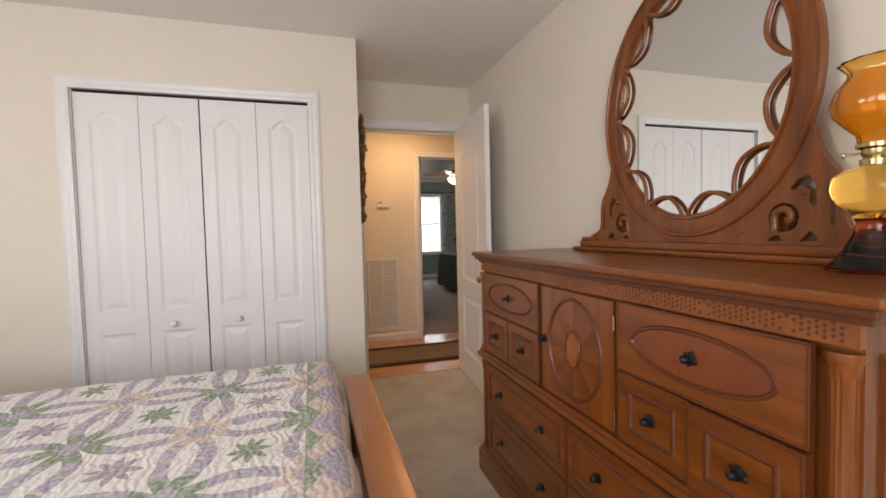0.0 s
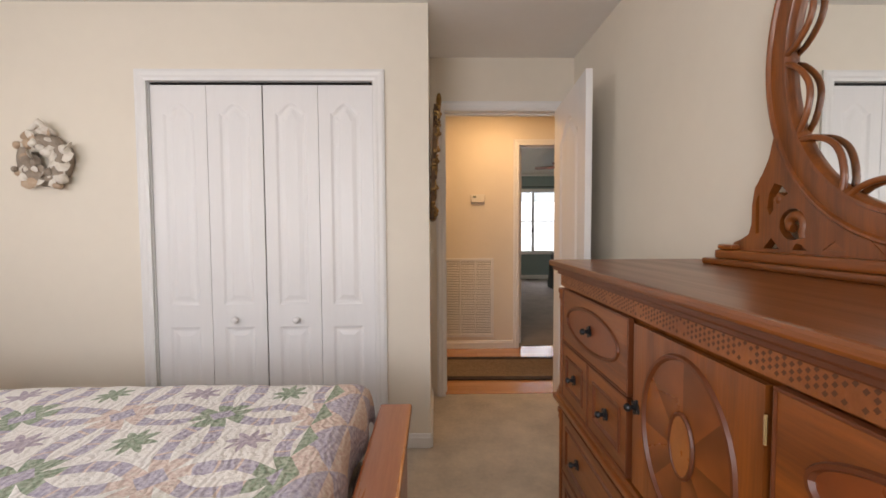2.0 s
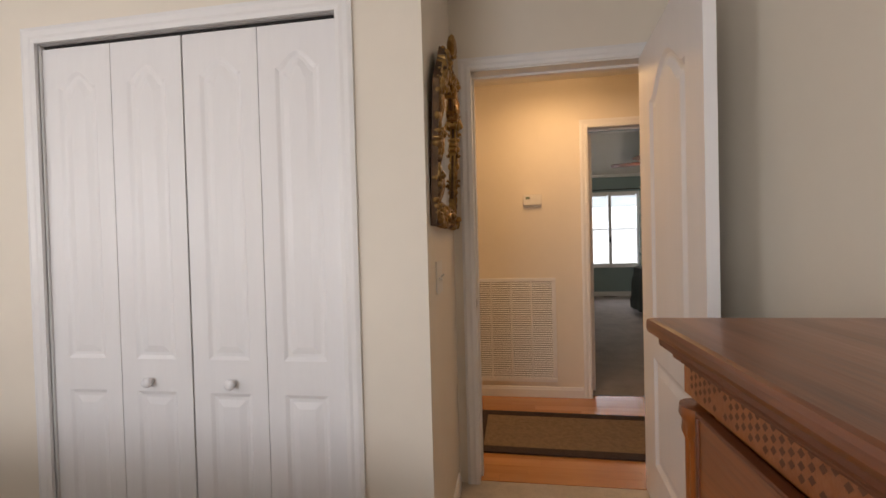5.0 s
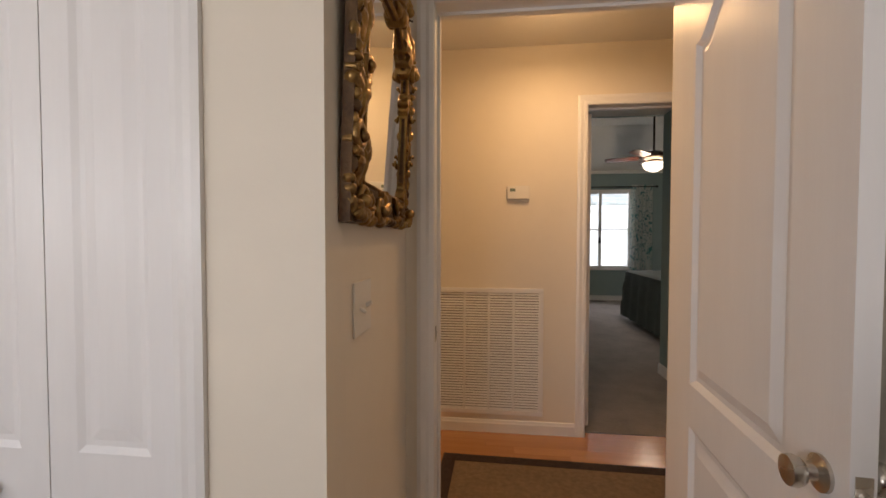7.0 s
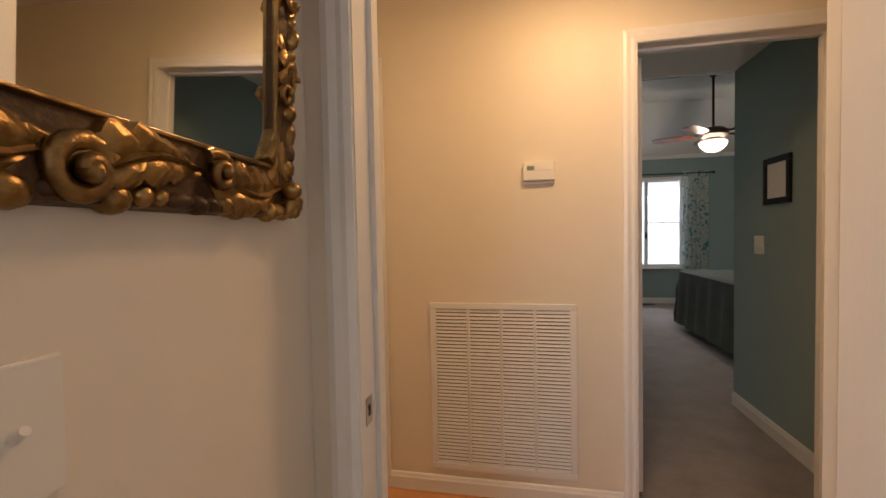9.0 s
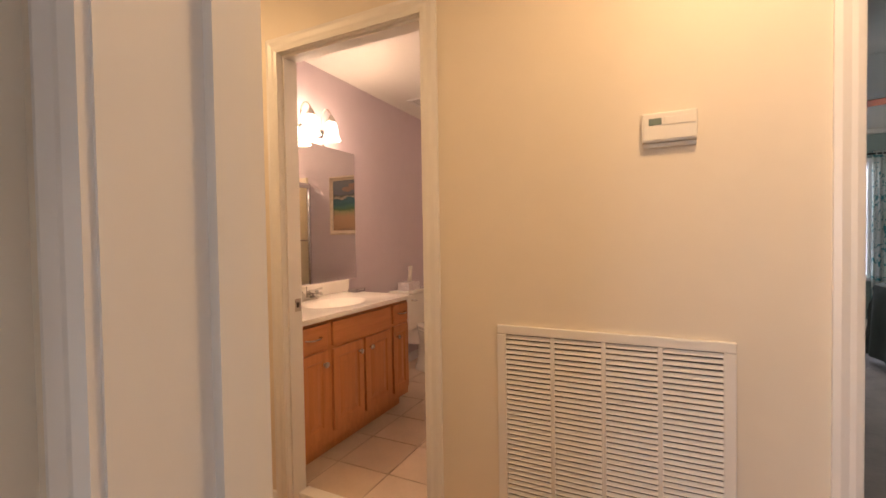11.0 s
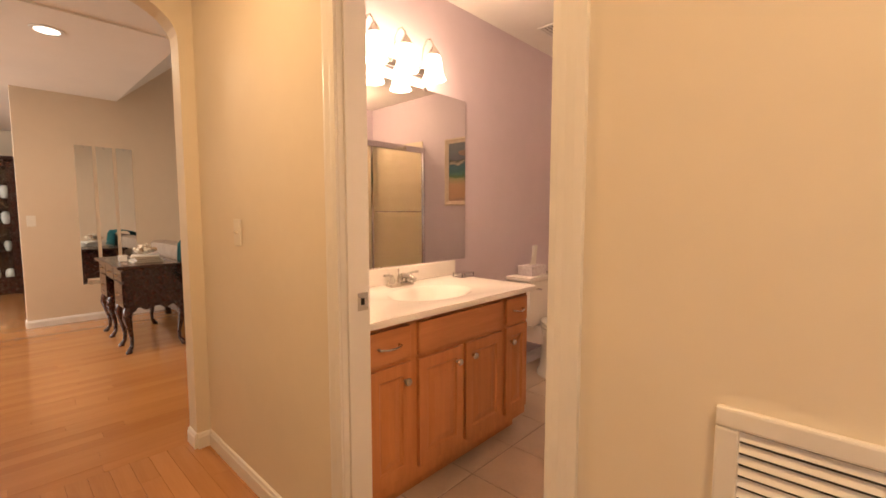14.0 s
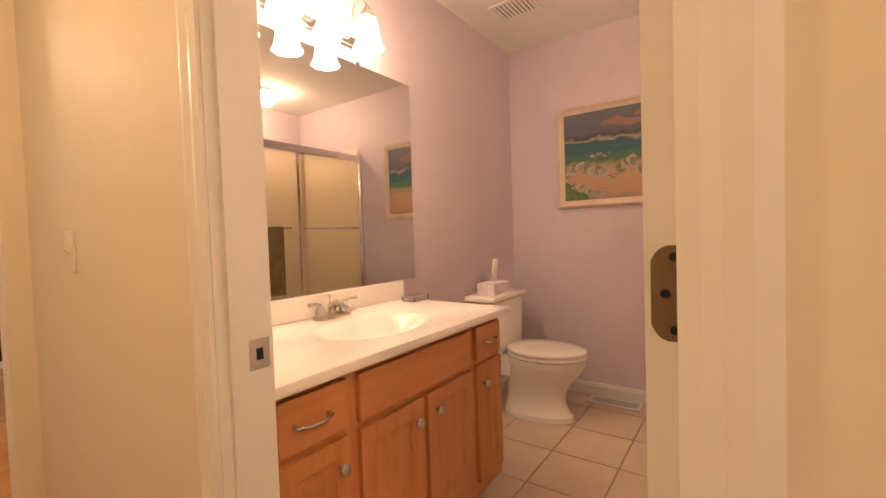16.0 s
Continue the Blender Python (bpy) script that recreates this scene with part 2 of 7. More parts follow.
def blob(bm, c, r, m=None, u=10, v=7, mi=0):
    t = bmesh.new()
    bmesh.ops.create_uvsphere(t, u_segments=u, v_segments=v, radius=1)
    mm = Matrix.Translation(c) @ (m if m else Matrix.Identity(4)) @ Matrix.Diagonal((*r, 1))
    for f in t.faces:
        f.smooth = True
    merge(bm, t, mi, mm)


def rect(u0, u1, v0, v1):
    return [(u0, v0), (u1, v0), (u1, v1), (u0, v1)]


def arched(u0, u1, v0, v1, rise=0.07, n=10):
    """A rectangle whose top is an ogee arch with small shoulders."""
    c, w = (u0 + u1) / 2, (u1 - u0) / 2
    out = [(u0, v0), (u1, v0), (u1, v1 - rise)]
    for i in range(1, n):
        t = 1 - 2 * i / n
        out.append((c + t * w, v1 - rise + rise * (0.5 + 0.5 * math.cos(math.pi * min(1, abs(t) / 0.82))) ** 0.55))
    out.append((u0, v1 - rise))
    return out


def oval(c, d, a, b, n=28):
    return [(c + a * math.cos(2 * math.pi * i / n), d + b * math.sin(2 * math.pi * i / n)) for i in range(n)]


def inset(loop, d):
    us, vs = [p[0] for p in loop], [p[1] for p in loop]
    cu, cv = (min(us) + max(us)) / 2, (min(vs) + max(vs)) / 2
    su, sv = 1 - 2 * d / (max(us) - min(us)), 1 - 2 * d / (max(vs) - min(vs))
    return [(cu + (u - cu) * su, cv + (v - cv) * sv) for u, v in loop]


def panelled(bm, outer, panels, at, steps, mi=0, pm=None):
    """A flat face with shaped panels worked into it. at(u, v, w) gives the place; w is outwards.
    steps: (inset, depth) from each panel's outline inwards."""
    edges = []
    loops = []
    for lp in [outer] + panels:
        vs = [bm.verts.new(at(u, v, 0)) for u, v in lp]
        loops.append(vs)
        edges += [bm.edges.new((vs[i], vs[(i + 1) % len(vs)])) for i in range(len(vs))]
    got = bmesh.ops.triangle_fill(bm, edges=edges, use_beauty=True)
    for f in got["geom"]:
        if isinstance(f, bmesh.types.BMFace):
            f.material_index = mi
    for lp, vs in zip(panels, loops[1:]):
        prev = vs
        for d, w in steps:
            cur = [bm.verts.new(at(u, v, w)) for u, v in inset(lp, d)]
            for i in range(len(cur)):
                f = bm.faces.new((prev[i], prev[(i + 1) % len(cur)], cur[(i + 1) % len(cur)], cur[i]))
                f.material_index = mi if pm is None else pm[0]
            prev = cur
        f = bm.faces.new(prev)
        f.material_index = mi if pm is None else pm[1]
    return loops[0]


def slab(at, outer, panels, thick, steps, both=False, pm=None):
    """A board with panels on its face (and back)."""
    bm = bmesh.new()
    front = panelled(bm, outer, panels, at, steps, 0, pm)
    if both:
        back = panelled(bm, outer, panels, lambda u, v, w: at(u, v, -thick - w), steps, 0, pm)
    else:
        back = [bm.verts.new(at(u, v, -thick)) for u, v in outer]
        bm.faces.new(back)
    n = len(front)
    for i in range(n):
        bm.faces.new((front[i], front[(i + 1) % n], back[(i + 1) % n], back[i]))
    return bm


def walls(name, boxes, mats, pick, label):
    """A wall of butted boxes; pick(centre, normal) says which paint a face has."""
    bm = bmesh.new()
    for b in boxes:
        bx(bm, *b)
    bmesh.ops.recalc_face_normals(bm, faces=bm.faces)
    for f in bm.faces:
        f.material_index = pick(f.calc_center_median(), f.normal)
    return solid(name, bm, mats, label, "wall", "", "structure")


def casing(name, face, axis, sign, a0, a1, top, bottom, w=0.06, label="white painted moulded door casing"):
    """Moulded trim round an opening on the plane axis=face, proud by sign."""
    bm = bmesh.new()
    prof = [(0.0, 0.012), (0.25, 0.015), (0.45, 0.013), (0.75, 0.016), (1.0, 0.012)]
    path = [(a0, bottom, -1, 0), (a0, top, -1, 1), (a1, top, 1, 1), (a1, bottom, 1, 0)]
    rows = []
    for a, z, da, dz in path:
        row = []
        for s, d in [(0.0, 0.0)] + prof + [(1.0, 0.0)]:
            aa, zz, pp = a + da * s * w, z + dz * s * w, face + sign * d
            row.append(bm.verts.new((pp, aa, zz) if axis == 0 else (aa, pp, zz)))
        rows.append(row)
    for p, q in zip(rows, rows[1:]):
        for i in range(len(p) - 1):
            bm.faces.new((p[i], p[i + 1], q[i + 1], q[i]))
    return solid(name, bm, TRIM, label, "door casing", "", "structure")


def jamb(name, x0, x1, y0, y1, top, bottom, t=0.018, stop=0.012, both=True):
    """A lining of an opening in a wall along x, with a stop."""
    bm = bmesh.new()
    bx(bm, x0, x0 + t, y0, y1, bottom, top)
    bx(bm, x1 - t, x1, y0, y1, bottom, top)
    bx(bm, x0 + t, x1 - t, y0, y1, top - t, top)
    ym = (y0 + y1) / 2 + stop
    bx(bm, x0 + t, x0 + t + 0.011, ym, ym + 0.034, bottom, top - t)
    if both:
        bx(bm, x1 - t - 0.011, x1 - t, ym, ym + 0.034, bottom, top - t)
    bx(bm, x0 + t + 0.011, x1 - t - 0.011, ym, ym + 0.034, top - t - 0.011, top - t)
    return solid(name, bm, TRIM, "white painted door lining with stop", "door frame", "", "structure")


def base_run(name, pts, side, h=0.083, t=0.014, z=FL):
    """A baseboard along points; side +1 stands to the left of the walking direction."""
    bm = bmesh.new()
    for (xa, ya), (xb, yb) in zip(pts, pts[1:]):
        d = Vector((xb - xa, yb - ya, 0)).normalized()
        n = Vector((-d.y, d.x, 0)) * side
        prof = [(0, 0), (t, 0), (t, h * 0.72), (t * 0.75, h * 0.8), (t * 0.55, h * 0.95), (t * 0.2, h), (0, h)]
        ra = [bm.verts.new(Vector((xa, ya, z)) + n * p + Vector((0, 0, q))) for p, q in prof]
        rb = [bm.verts.new(Vector((xb, yb, z)) + n * p + Vector((0, 0, q))) for p, q in prof]
        for i in range(len(prof) - 1):
            bm.faces.new((ra[i], ra[i + 1], rb[i + 1], rb[i]))
        bm.faces.new(ra)
        bm.faces.new(rb)
    return solid(name, bm, TRIM, "white painted wooden baseboard along the wall", "baseboard", "", "structure")


# ---- structure ----
# bedroom
walls("wall_closet", [(-3.2, -1.215, 2.88, 2.99, FL, CE), (0.045, 0.342, 2.88, 2.99, FL, CE), (-1.215, 0.045, 2.88, 2.99, 2.045, CE)],
      [CREAM], lambda c, n: 0, "cream painted wall round the closet doors")
walls("wall_mirror_return", [(0.235, 0.342, 2.99, 3.63, FL, CE)], [CREAM], lambda c, n: 0, "short cream painted wall beside the bedroom door")
walls("wall_bedroom_door", [(-3.2, 0.43, 3.63, 3.75, FL, CE), (1.325, 3.3, 3.63, 3.75, FL, CE), (0.43, 1.325, 3.63, 3.75, 2.095, CE)],
      [CREAM], lambda c, n: 0, "cream painted wall with the bedroom doorway")
walls("wall_dresser", [(1.40, 1.51, -1.6, 3.63, FL, CE)], [CREAM], lambda c, n: 0, "cream painted wall behind the dresser")
walls("wall_bedroom_south", [(-3.3, -1.75, -1.71, -1.6, FL, CE), (-0.05, 1.51, -1.71, -1.6, FL, CE), (-1.75, -0.05, -1.71, -1.6, FL, 0.78), (-1.75, -0.05, -1.71, -1.6, 2.12, CE)],
      [CREAM], lambda c, n: 0, "cream painted wall with a window opening")
walls("wall_bedroom_west", [(-3.31, -3.2, -1.6, -0.45, FL, CE), (-3.31, -3.2, 0.85, 3.75, FL, CE), (-3.31, -3.2, -0.45, 0.85, FL, 0.78), (-3.31, -3.2, -0.45, 0.85, 2.12, CE)],
      [CREAM], lambda c, n: 0, "cream painted wall with a window opening")
solid("floor_bedroom", box(-3.3, 1.45, -1.7, 3.655, FL - 0.08, FL), CARPET, "beige cut-pile carpet in the bedroom", "carpet", "", "structure")
solid("ceiling_bedroom", box(-3.3, 1.5, -1.7, 3.63, CE, CE + 0.08), CEILW, "white painted ceiling", "ceiling", "", "structure")
casing("trim_closet", 2.88, 1, -1, -1.205, 0.035, 2.035, FL, 0.062, "white moulded casing round the closet opening")
bm = bmesh.new()
bx(bm, -1.215, -1.20, 2.885, 2.99, FL, 2.045)
bx(bm, 0.03, 0.045, 2.885, 2.99, FL, 2.045)
bx(bm, -1.20, 0.03, 2.885, 2.99, 2.035, 2.045)
solid("trim_closet_lining", bm, TRIM, "white painted lining of the closet opening", "closet lining", "", "structure")
casing("trim_bedroom_door", 3.63, 1, -1, 0.445, 1.31, 2.085, FL, 0.06)
casing("trim_bedroom_door_hall", 3.75, 1, 1, 0.445, 1.31, 2.085, FL, 0.06)
jamb("door_frame_bedroom", 0.43, 1.325, 3.626, 3.754, 2.095, FL)
base_run("baseboard_bedroom", [(0.105, 2.88), (0.342, 2.88), (0.342, 3.57)], -1)
base_run("baseboard_closet_wall", [(-3.2, 2.88), (-1.275, 2.88)], -1)
base_run("baseboard_dresser_wall", [(1.40, 3.57), (1.40, -1.6)], -1)
# hall
NB = [(-2.14, -0.755, HALL_N, BATH_S, FL, CE), (0.016, 1.235, HALL_N, BATH_S, FL, CE), (2.03, 3.3, HALL_N, BATH_S, FL, CE),
      (-0.755, 0.016, HALL_N, BATH_S, 2.075, CE), (1.235, 2.03, HALL_N, BATH_S, 2.09, CE)]
walls("wall_hall_north", NB, [CREAM, LILAC, TEAL], lambda c, n: (0 if n.y < 0.5 else (1 if c.x < 0.7 else 2)), "yellow-cream painted hall wall with two doorways")
walls("wall_hall_east", [(3.3, 3.4, 3.63, BATH_S, FL, CE)], [CREAM], lambda c, n: 0, "cream painted end wall of the hall")
solid("ceiling_hall", box(-2.02, 3.35, 3.75, 4.90, CE, CE + 0.08), CEILW, "white painted hall ceiling", "ceiling", "", "structure")
casing("trim_bath_door", HALL_N, 1, -1, -0.74, -0.004, 2.06, FL, 0.066)
casing("trim_bath_door_inside", BATH_S, 1, 1, -0.74, -0.004, 2.06, BF, 0.06)
jamb("door_frame_bath", -0.755, 0.016, HALL_N - 0.004, BATH_S + 0.004, 2.075, FL, 0.018, -0.032, False)
casing("trim_far_bedroom_door", HALL_N, 1, -1, 1.25, 2.015, 2.075, FL, 0.06)
jamb("door_frame_far_bedroom", 1.235, 2.03, HALL_N - 0.004, BATH_S + 0.004, 2.09, FL)
base_run("baseboard_hall_north", [(-2.006, HALL_N), (-0.802, HALL_N)], -1)
base_run("baseboard_hall_middle", [(0.063, HALL_N), (1.188, HALL_N)], -1)
base_run("baseboard_hall_south", [(0.383, HALL_S), (-2.0, HALL_S)], -1)


def arch_wall():
    """Wall across the hall's end with a basket-arched opening through it."""
    bm = bmesh.new()
    y0, y1, yc, spring, rise = 3.86, 4.832, 4.346, 2.03, 0.235
    a = (y1 - y0) / 2
    top = [(yc + a * math.cos(math.pi * i / 24), spring + rise * math.sin(math.pi * i / 24) ** 0.8) for i in range(25)]
    x0, x1 = -2.14, -2.02
    bx(bm, x0, x1, 3.752, y0, FL, 2.9)
    bx(bm, x0, x1, y1, BATH_S, FL, 2.9)
    for (ya, za), (yb, zb) in zip(top, top[1:]):
        v = [bm.verts.new((x, y, z)) for x in (x0, x1) for y, z in ((ya, za), (yb, zb), (yb, 2.9), (ya, 2.9))]
        bm.faces.new(v[:4])
        bm.faces.new(v[4:][::-1])
        bm.faces.new((v[0], v[1], v[5], v[4]))
    return solid("wall_arch", bm, CREAM, "cream painted wall with a rounded arch opening", "wall", "", "structure")


arch_wall()
base_run("baseboard_arch", [(-2.02, 4.90), (-2.02, 4.832), (-2.14, 4.832)], 1)
solid("floor_boards_base", box(-9.6, 3.35, 3.655, 4.96, FL - 0.08, FL - 0.014), OAKSUB, "dark underlay between the hall floor boards", "floor", "", "structure")
# bathroom
walls("wall_bath_west", [(BW - 0.12, BW, BATH_S, 7.64, FL - 0.05, CE)], [LILAC], lambda c, n: 0, "lilac painted bathroom wall")
walls("wall_bath_end", [(BW, 1.2, BE, 7.64, FL - 0.05, CE)], [LILAC], lambda c, n: 0, "lilac painted bathroom end wall")
walls("wall_bath_tub", [(0.20, 1.2, 5.86, 5.97, FL, CE), (0.20, 0.30, BATH_S, 5.86, FL, CE), (1.13, 1.235, BATH_S, 7.64, FL, 2.72)], [LILAC, TEAL], lambda c, n: 1 if (n.x > 0.5 and c.x > 1.2) else 0, "lilac painted walls round the tub")
solid("ceiling_bath", box(BW, 1.13, BATH_S, BE, CE - 0.01, CE + 0.06), CEILW, "white painted bathroom ceiling", "ceiling", "", "structure")
solid("floor_bath_bed", box(BW, 1.13, 4.96, BE, FL - 0.08, BF - 0.004), GROUT, "brown grout bed of the bathroom floor", "floor", "", "structure")
base_run("baseboard_bath_end", [(0.18, BE), (BW, BE)], 1, 0.083, 0.014, BF)
base_run("baseboard_bath_west", [(BW, BE), (BW, 6.13)], 1, 0.083, 0.014, BF)
# far bedroom
walls("wall_far_bedroom_return", [(2.23, 2.34, BATH_S, 6.3, FL, 2.72)], [TEAL], lambda c, n: 0, "teal painted wall by the bedroom entry")
walls("wall_far_bedroom_back", [(2.34, 6.6, 6.19, 6.3, FL, 2.72)], [TEAL], lambda c, n: 0, "teal painted wall")
walls("wall_far_bedroom_left", [(-0.6, -0.5, 7.64, 11.1, FL, 2.72), (-0.6, 1.13, 7.64, 7.7, FL, 2.72)], [TEAL], lambda c, n: 0, "teal painted wall")
walls("wall_far_bedroom_right", [(6.5, 6.6, 6.3, 11.1, FL, 2.72)], [TEAL], lambda c, n: 0, "teal painted wall")
walls("wall_far_bedroom_window", [(-0.5, 2.05, 11.0, 11.12, FL, 2.72), (3.40, 6.5, 11.0, 11.12, FL, 2.72), (2.05, 3.40, 11.0, 11.12, FL, 0.60), (2.05, 3.40, 11.0, 11.12, 2.19, 2.72)],
      [TEAL], lambda c, n: 0, "teal painted wall with a double window")
solid("floor_far_bedroom", box(-0.6, 6.6, 4.965, 11.1, FL - 0.08, FL + 0.003), CARPET2, "grey-beige carpet in the far bedroom", "carpet", "", "structure")


def tray():
    """Ceiling that rises from the walls to a flat middle."""
    bm = bmesh.new()
    lo = [(-0.5, 6.3, 2.56), (6.5, 6.3, 2.56), (6.5, 11.0, 2.56), (-0.5, 11.0, 2.56)]
    hi = [(0.9, 7.4, 3.14), (5.3, 7.4, 3.14), (5.3, 9.7, 3.14), (0.9, 9.7, 3.14)]
    A, B = [bm.verts.new(p) for p in lo], [bm.verts.new(p) for p in hi]
    for i in range(4):
        bm.faces.new((A[i], A[(i + 1) % 4], B[(i + 1) % 4], B[i]))
    bm.faces.new(B)
    C, D = [bm.verts.new((p[0], p[1], p[2] + 0.08)) for p in lo], [bm.verts.new((p[0], p[1], p[2] + 0.08)) for p in hi]
    for i in range(4):
        bm.faces.new((C[i], C[(i + 1) % 4], D[(i + 1) % 4], D[i]))
        bm.faces.new((A[i], A[(i + 1) % 4], C[(i + 1) % 4], C[i]))
    bm.faces.new(D)
    return solid("ceiling_far_bedroom", bm, CEILW, "white tray ceiling with sloped sides", "ceiling", "", "structure")


tray()
solid("ceiling_entry", box(1.235, 2.23, BATH_S, 6.3, 2.375, 2.5), CEILW, "low white ceiling of the entry", "ceiling", "", "structure")
walls("wall_entry_header", [(1.235, 2.23, 6.3, 6.34, 2.375, 2.72)], [TEAL], lambda c, n: 0, "teal painted header over the entry")
bm = bmesh.new()
bx(bm, -0.5, 6.5, 10.93, 11.0, 2.50, 2.56, 0.01)
solid("trim_crown", bm, TRIM, "white crown moulding along the wall", "crown moulding", "", "structure")
base_run("baseboard_far_bedroom", [(6.5, 11.0), (-0.5, 11.0)], 1, 0.10)
base_run("baseboard_entry", [(2.23, 5.08), (2.23, 6.3)], 1, 0.10)
# living room
walls("wall_living_far", [(-6.09, -5.97, 4.36, 8.0, FL, 4.6)], [BEIGE], lambda c, n: 0, "beige painted living room wall")
# Unseen opening, set where the added living room lamp needs it.
walls("wall_living_south", [(-9.5, -7.2, 0.9, 1.0, FL, 2.62), (-4.75, -3.43, 0.9, 1.0, FL, 2.62), (-7.2, -7.0, 0.9, 1.0, FL, 2.62), (-7.0, -4.75, 0.9, 1.0, FL, 0.7), (-7.0, -4.75, 0.9, 1.0, 2.3, 2.62)],
      [BEIGE], lambda c, n: 0, "cream painted wall with a window opening")
walls("wall_living_east", [(-3.43, -3.312, 0.9, 3.75, FL, 2.62), (-2.14, -2.02, BATH_S, 8.0, FL, 4.6)], [BEIGE], lambda c, n: 0, "beige painted wall")
walls("wall_living_north", [(-6.09, -2.02, 8.0, 8.1, FL, 4.6)], [BEIGE], lambda c, n: 0, "beige painted wall")
walls("wall_dining_far", [(-9.6, -9.5, 0.9, 8.0, FL, 2.62), (-9.5, -6.09, 7.9, 8.0, FL, 2.62)], [BEIGE], lambda c, n: 0, "beige painted dining room wall")
bm = bmesh.new()
bx(bm, -9.5, -3.43, 0.9, 5.26, 2.53, 2.61)
bx(bm, -3.43, -2.14, 3.64, 5.26, 2.545, 2.61)
bx(bm, -9.5, -6.09, 5.26, 8.0, 2.53, 2.61)
v = [bm.verts.new(p) for p in ((-6.0, 5.26, 2.53), (-2.1, 5.26, 2.53), (-2.1, 7.4, 4.45), (-6.0, 7.4, 4.45), (-6.0, 8.0, 4.45), (-2.1, 8.0, 4.45))]
bm.faces.new((v[0], v[1], v[2], v[3]))
bm.faces.new((v[3], v[2], v[5], v[4]))
solid("ceiling_living", bm, CEILW, "white vaulted living room ceiling", "ceiling", "", "structure")
solid("floor_living_base", box(-9.6, -2.08, 3.752, 8.1, FL - 0.09, FL - 0.016), OAKSUB, "dark underlay between the living room boards", "floor", "", "structure")
base_run("baseboard_living", [(-5.97, 8.0), (-5.97, 4.36), (-6.09, 4.36)], 1)

# ---- bedroom things ----
MOULD = [(0.010, -0.007), (0.022, -0.008), (0.045, -0.0015)]


def closet_door(x0, x1, knob_x, knob_leaf):
    """One bifold pair: two hinged leaves with arched panels."""
    d = thing("bifold_door", ((x0 + x1) / 2, 2.905, FL + 0.01), "white moulded bifold closet door with arched panels, closed", "closet door", "closet bifold doors")
    xm = (x0 + x1) / 2
    y = 2.893
    for k, (a, b) in enumerate(((x0, xm - 0.0015), (xm + 0.0015, x1))):
        at = lambda u, v, w: Vector((u, y - w, v))
        c = (a + b) / 2
        hw = 0.085
        bmm = slab(at, rect(a, b, FL + 0.012, 2.018), [arched(c - hw, c + hw, 0.79, 1.92, 0.055, 14), rect(c - hw, c + hw, 0.15, 0.665)], 0.032, [(0.014, -0.006), (0.026, -0.0065), (0.052, -0.0015)])
        leaf = part("leaf", bmm, DOORW, d)
        if k == knob_leaf:
            kb = bmesh.new()
            lathe(kb, [(0.009, 0), (0.008, 0.012), (0.017, 0.018), (0.020, 0.026), (0.016, 0.034), (0.006, 0.037)], Matrix.Translation((knob_x, y, 0.705)) @ pose(0, 0, 0, 90, 0, 0), 16)
            part("knob", kb, DOORW, leaf, "round white knob", 50)
    return d


closet_door(-1.198, -0.586, -0.76, 1)
# Near-black strip paints the shade of the seam between both door pairs.
solid("closet_gap_shade", box(-0.600, -0.564, 2.928, 2.935, FL + 0.02, 2.02), DARK, "dark strip put in for the shade in the gap between the closet doors", "closet strip")
closet_door(-0.578, 0.028, -0.414, 0)
bm = bmesh.new()
bx(bm, -1.20, 0.03, 2.90, 2.93, 2.026, 2.0345)
solid("closet_track", bm, DARK, "dark metal track above the closet doors", "door track")
solid("closet_back", box(-1.3, 0.2, 3.55, 3.6, FL, CE), DARK, "dark panel for the shade inside the closet", "closet", "", "structure")


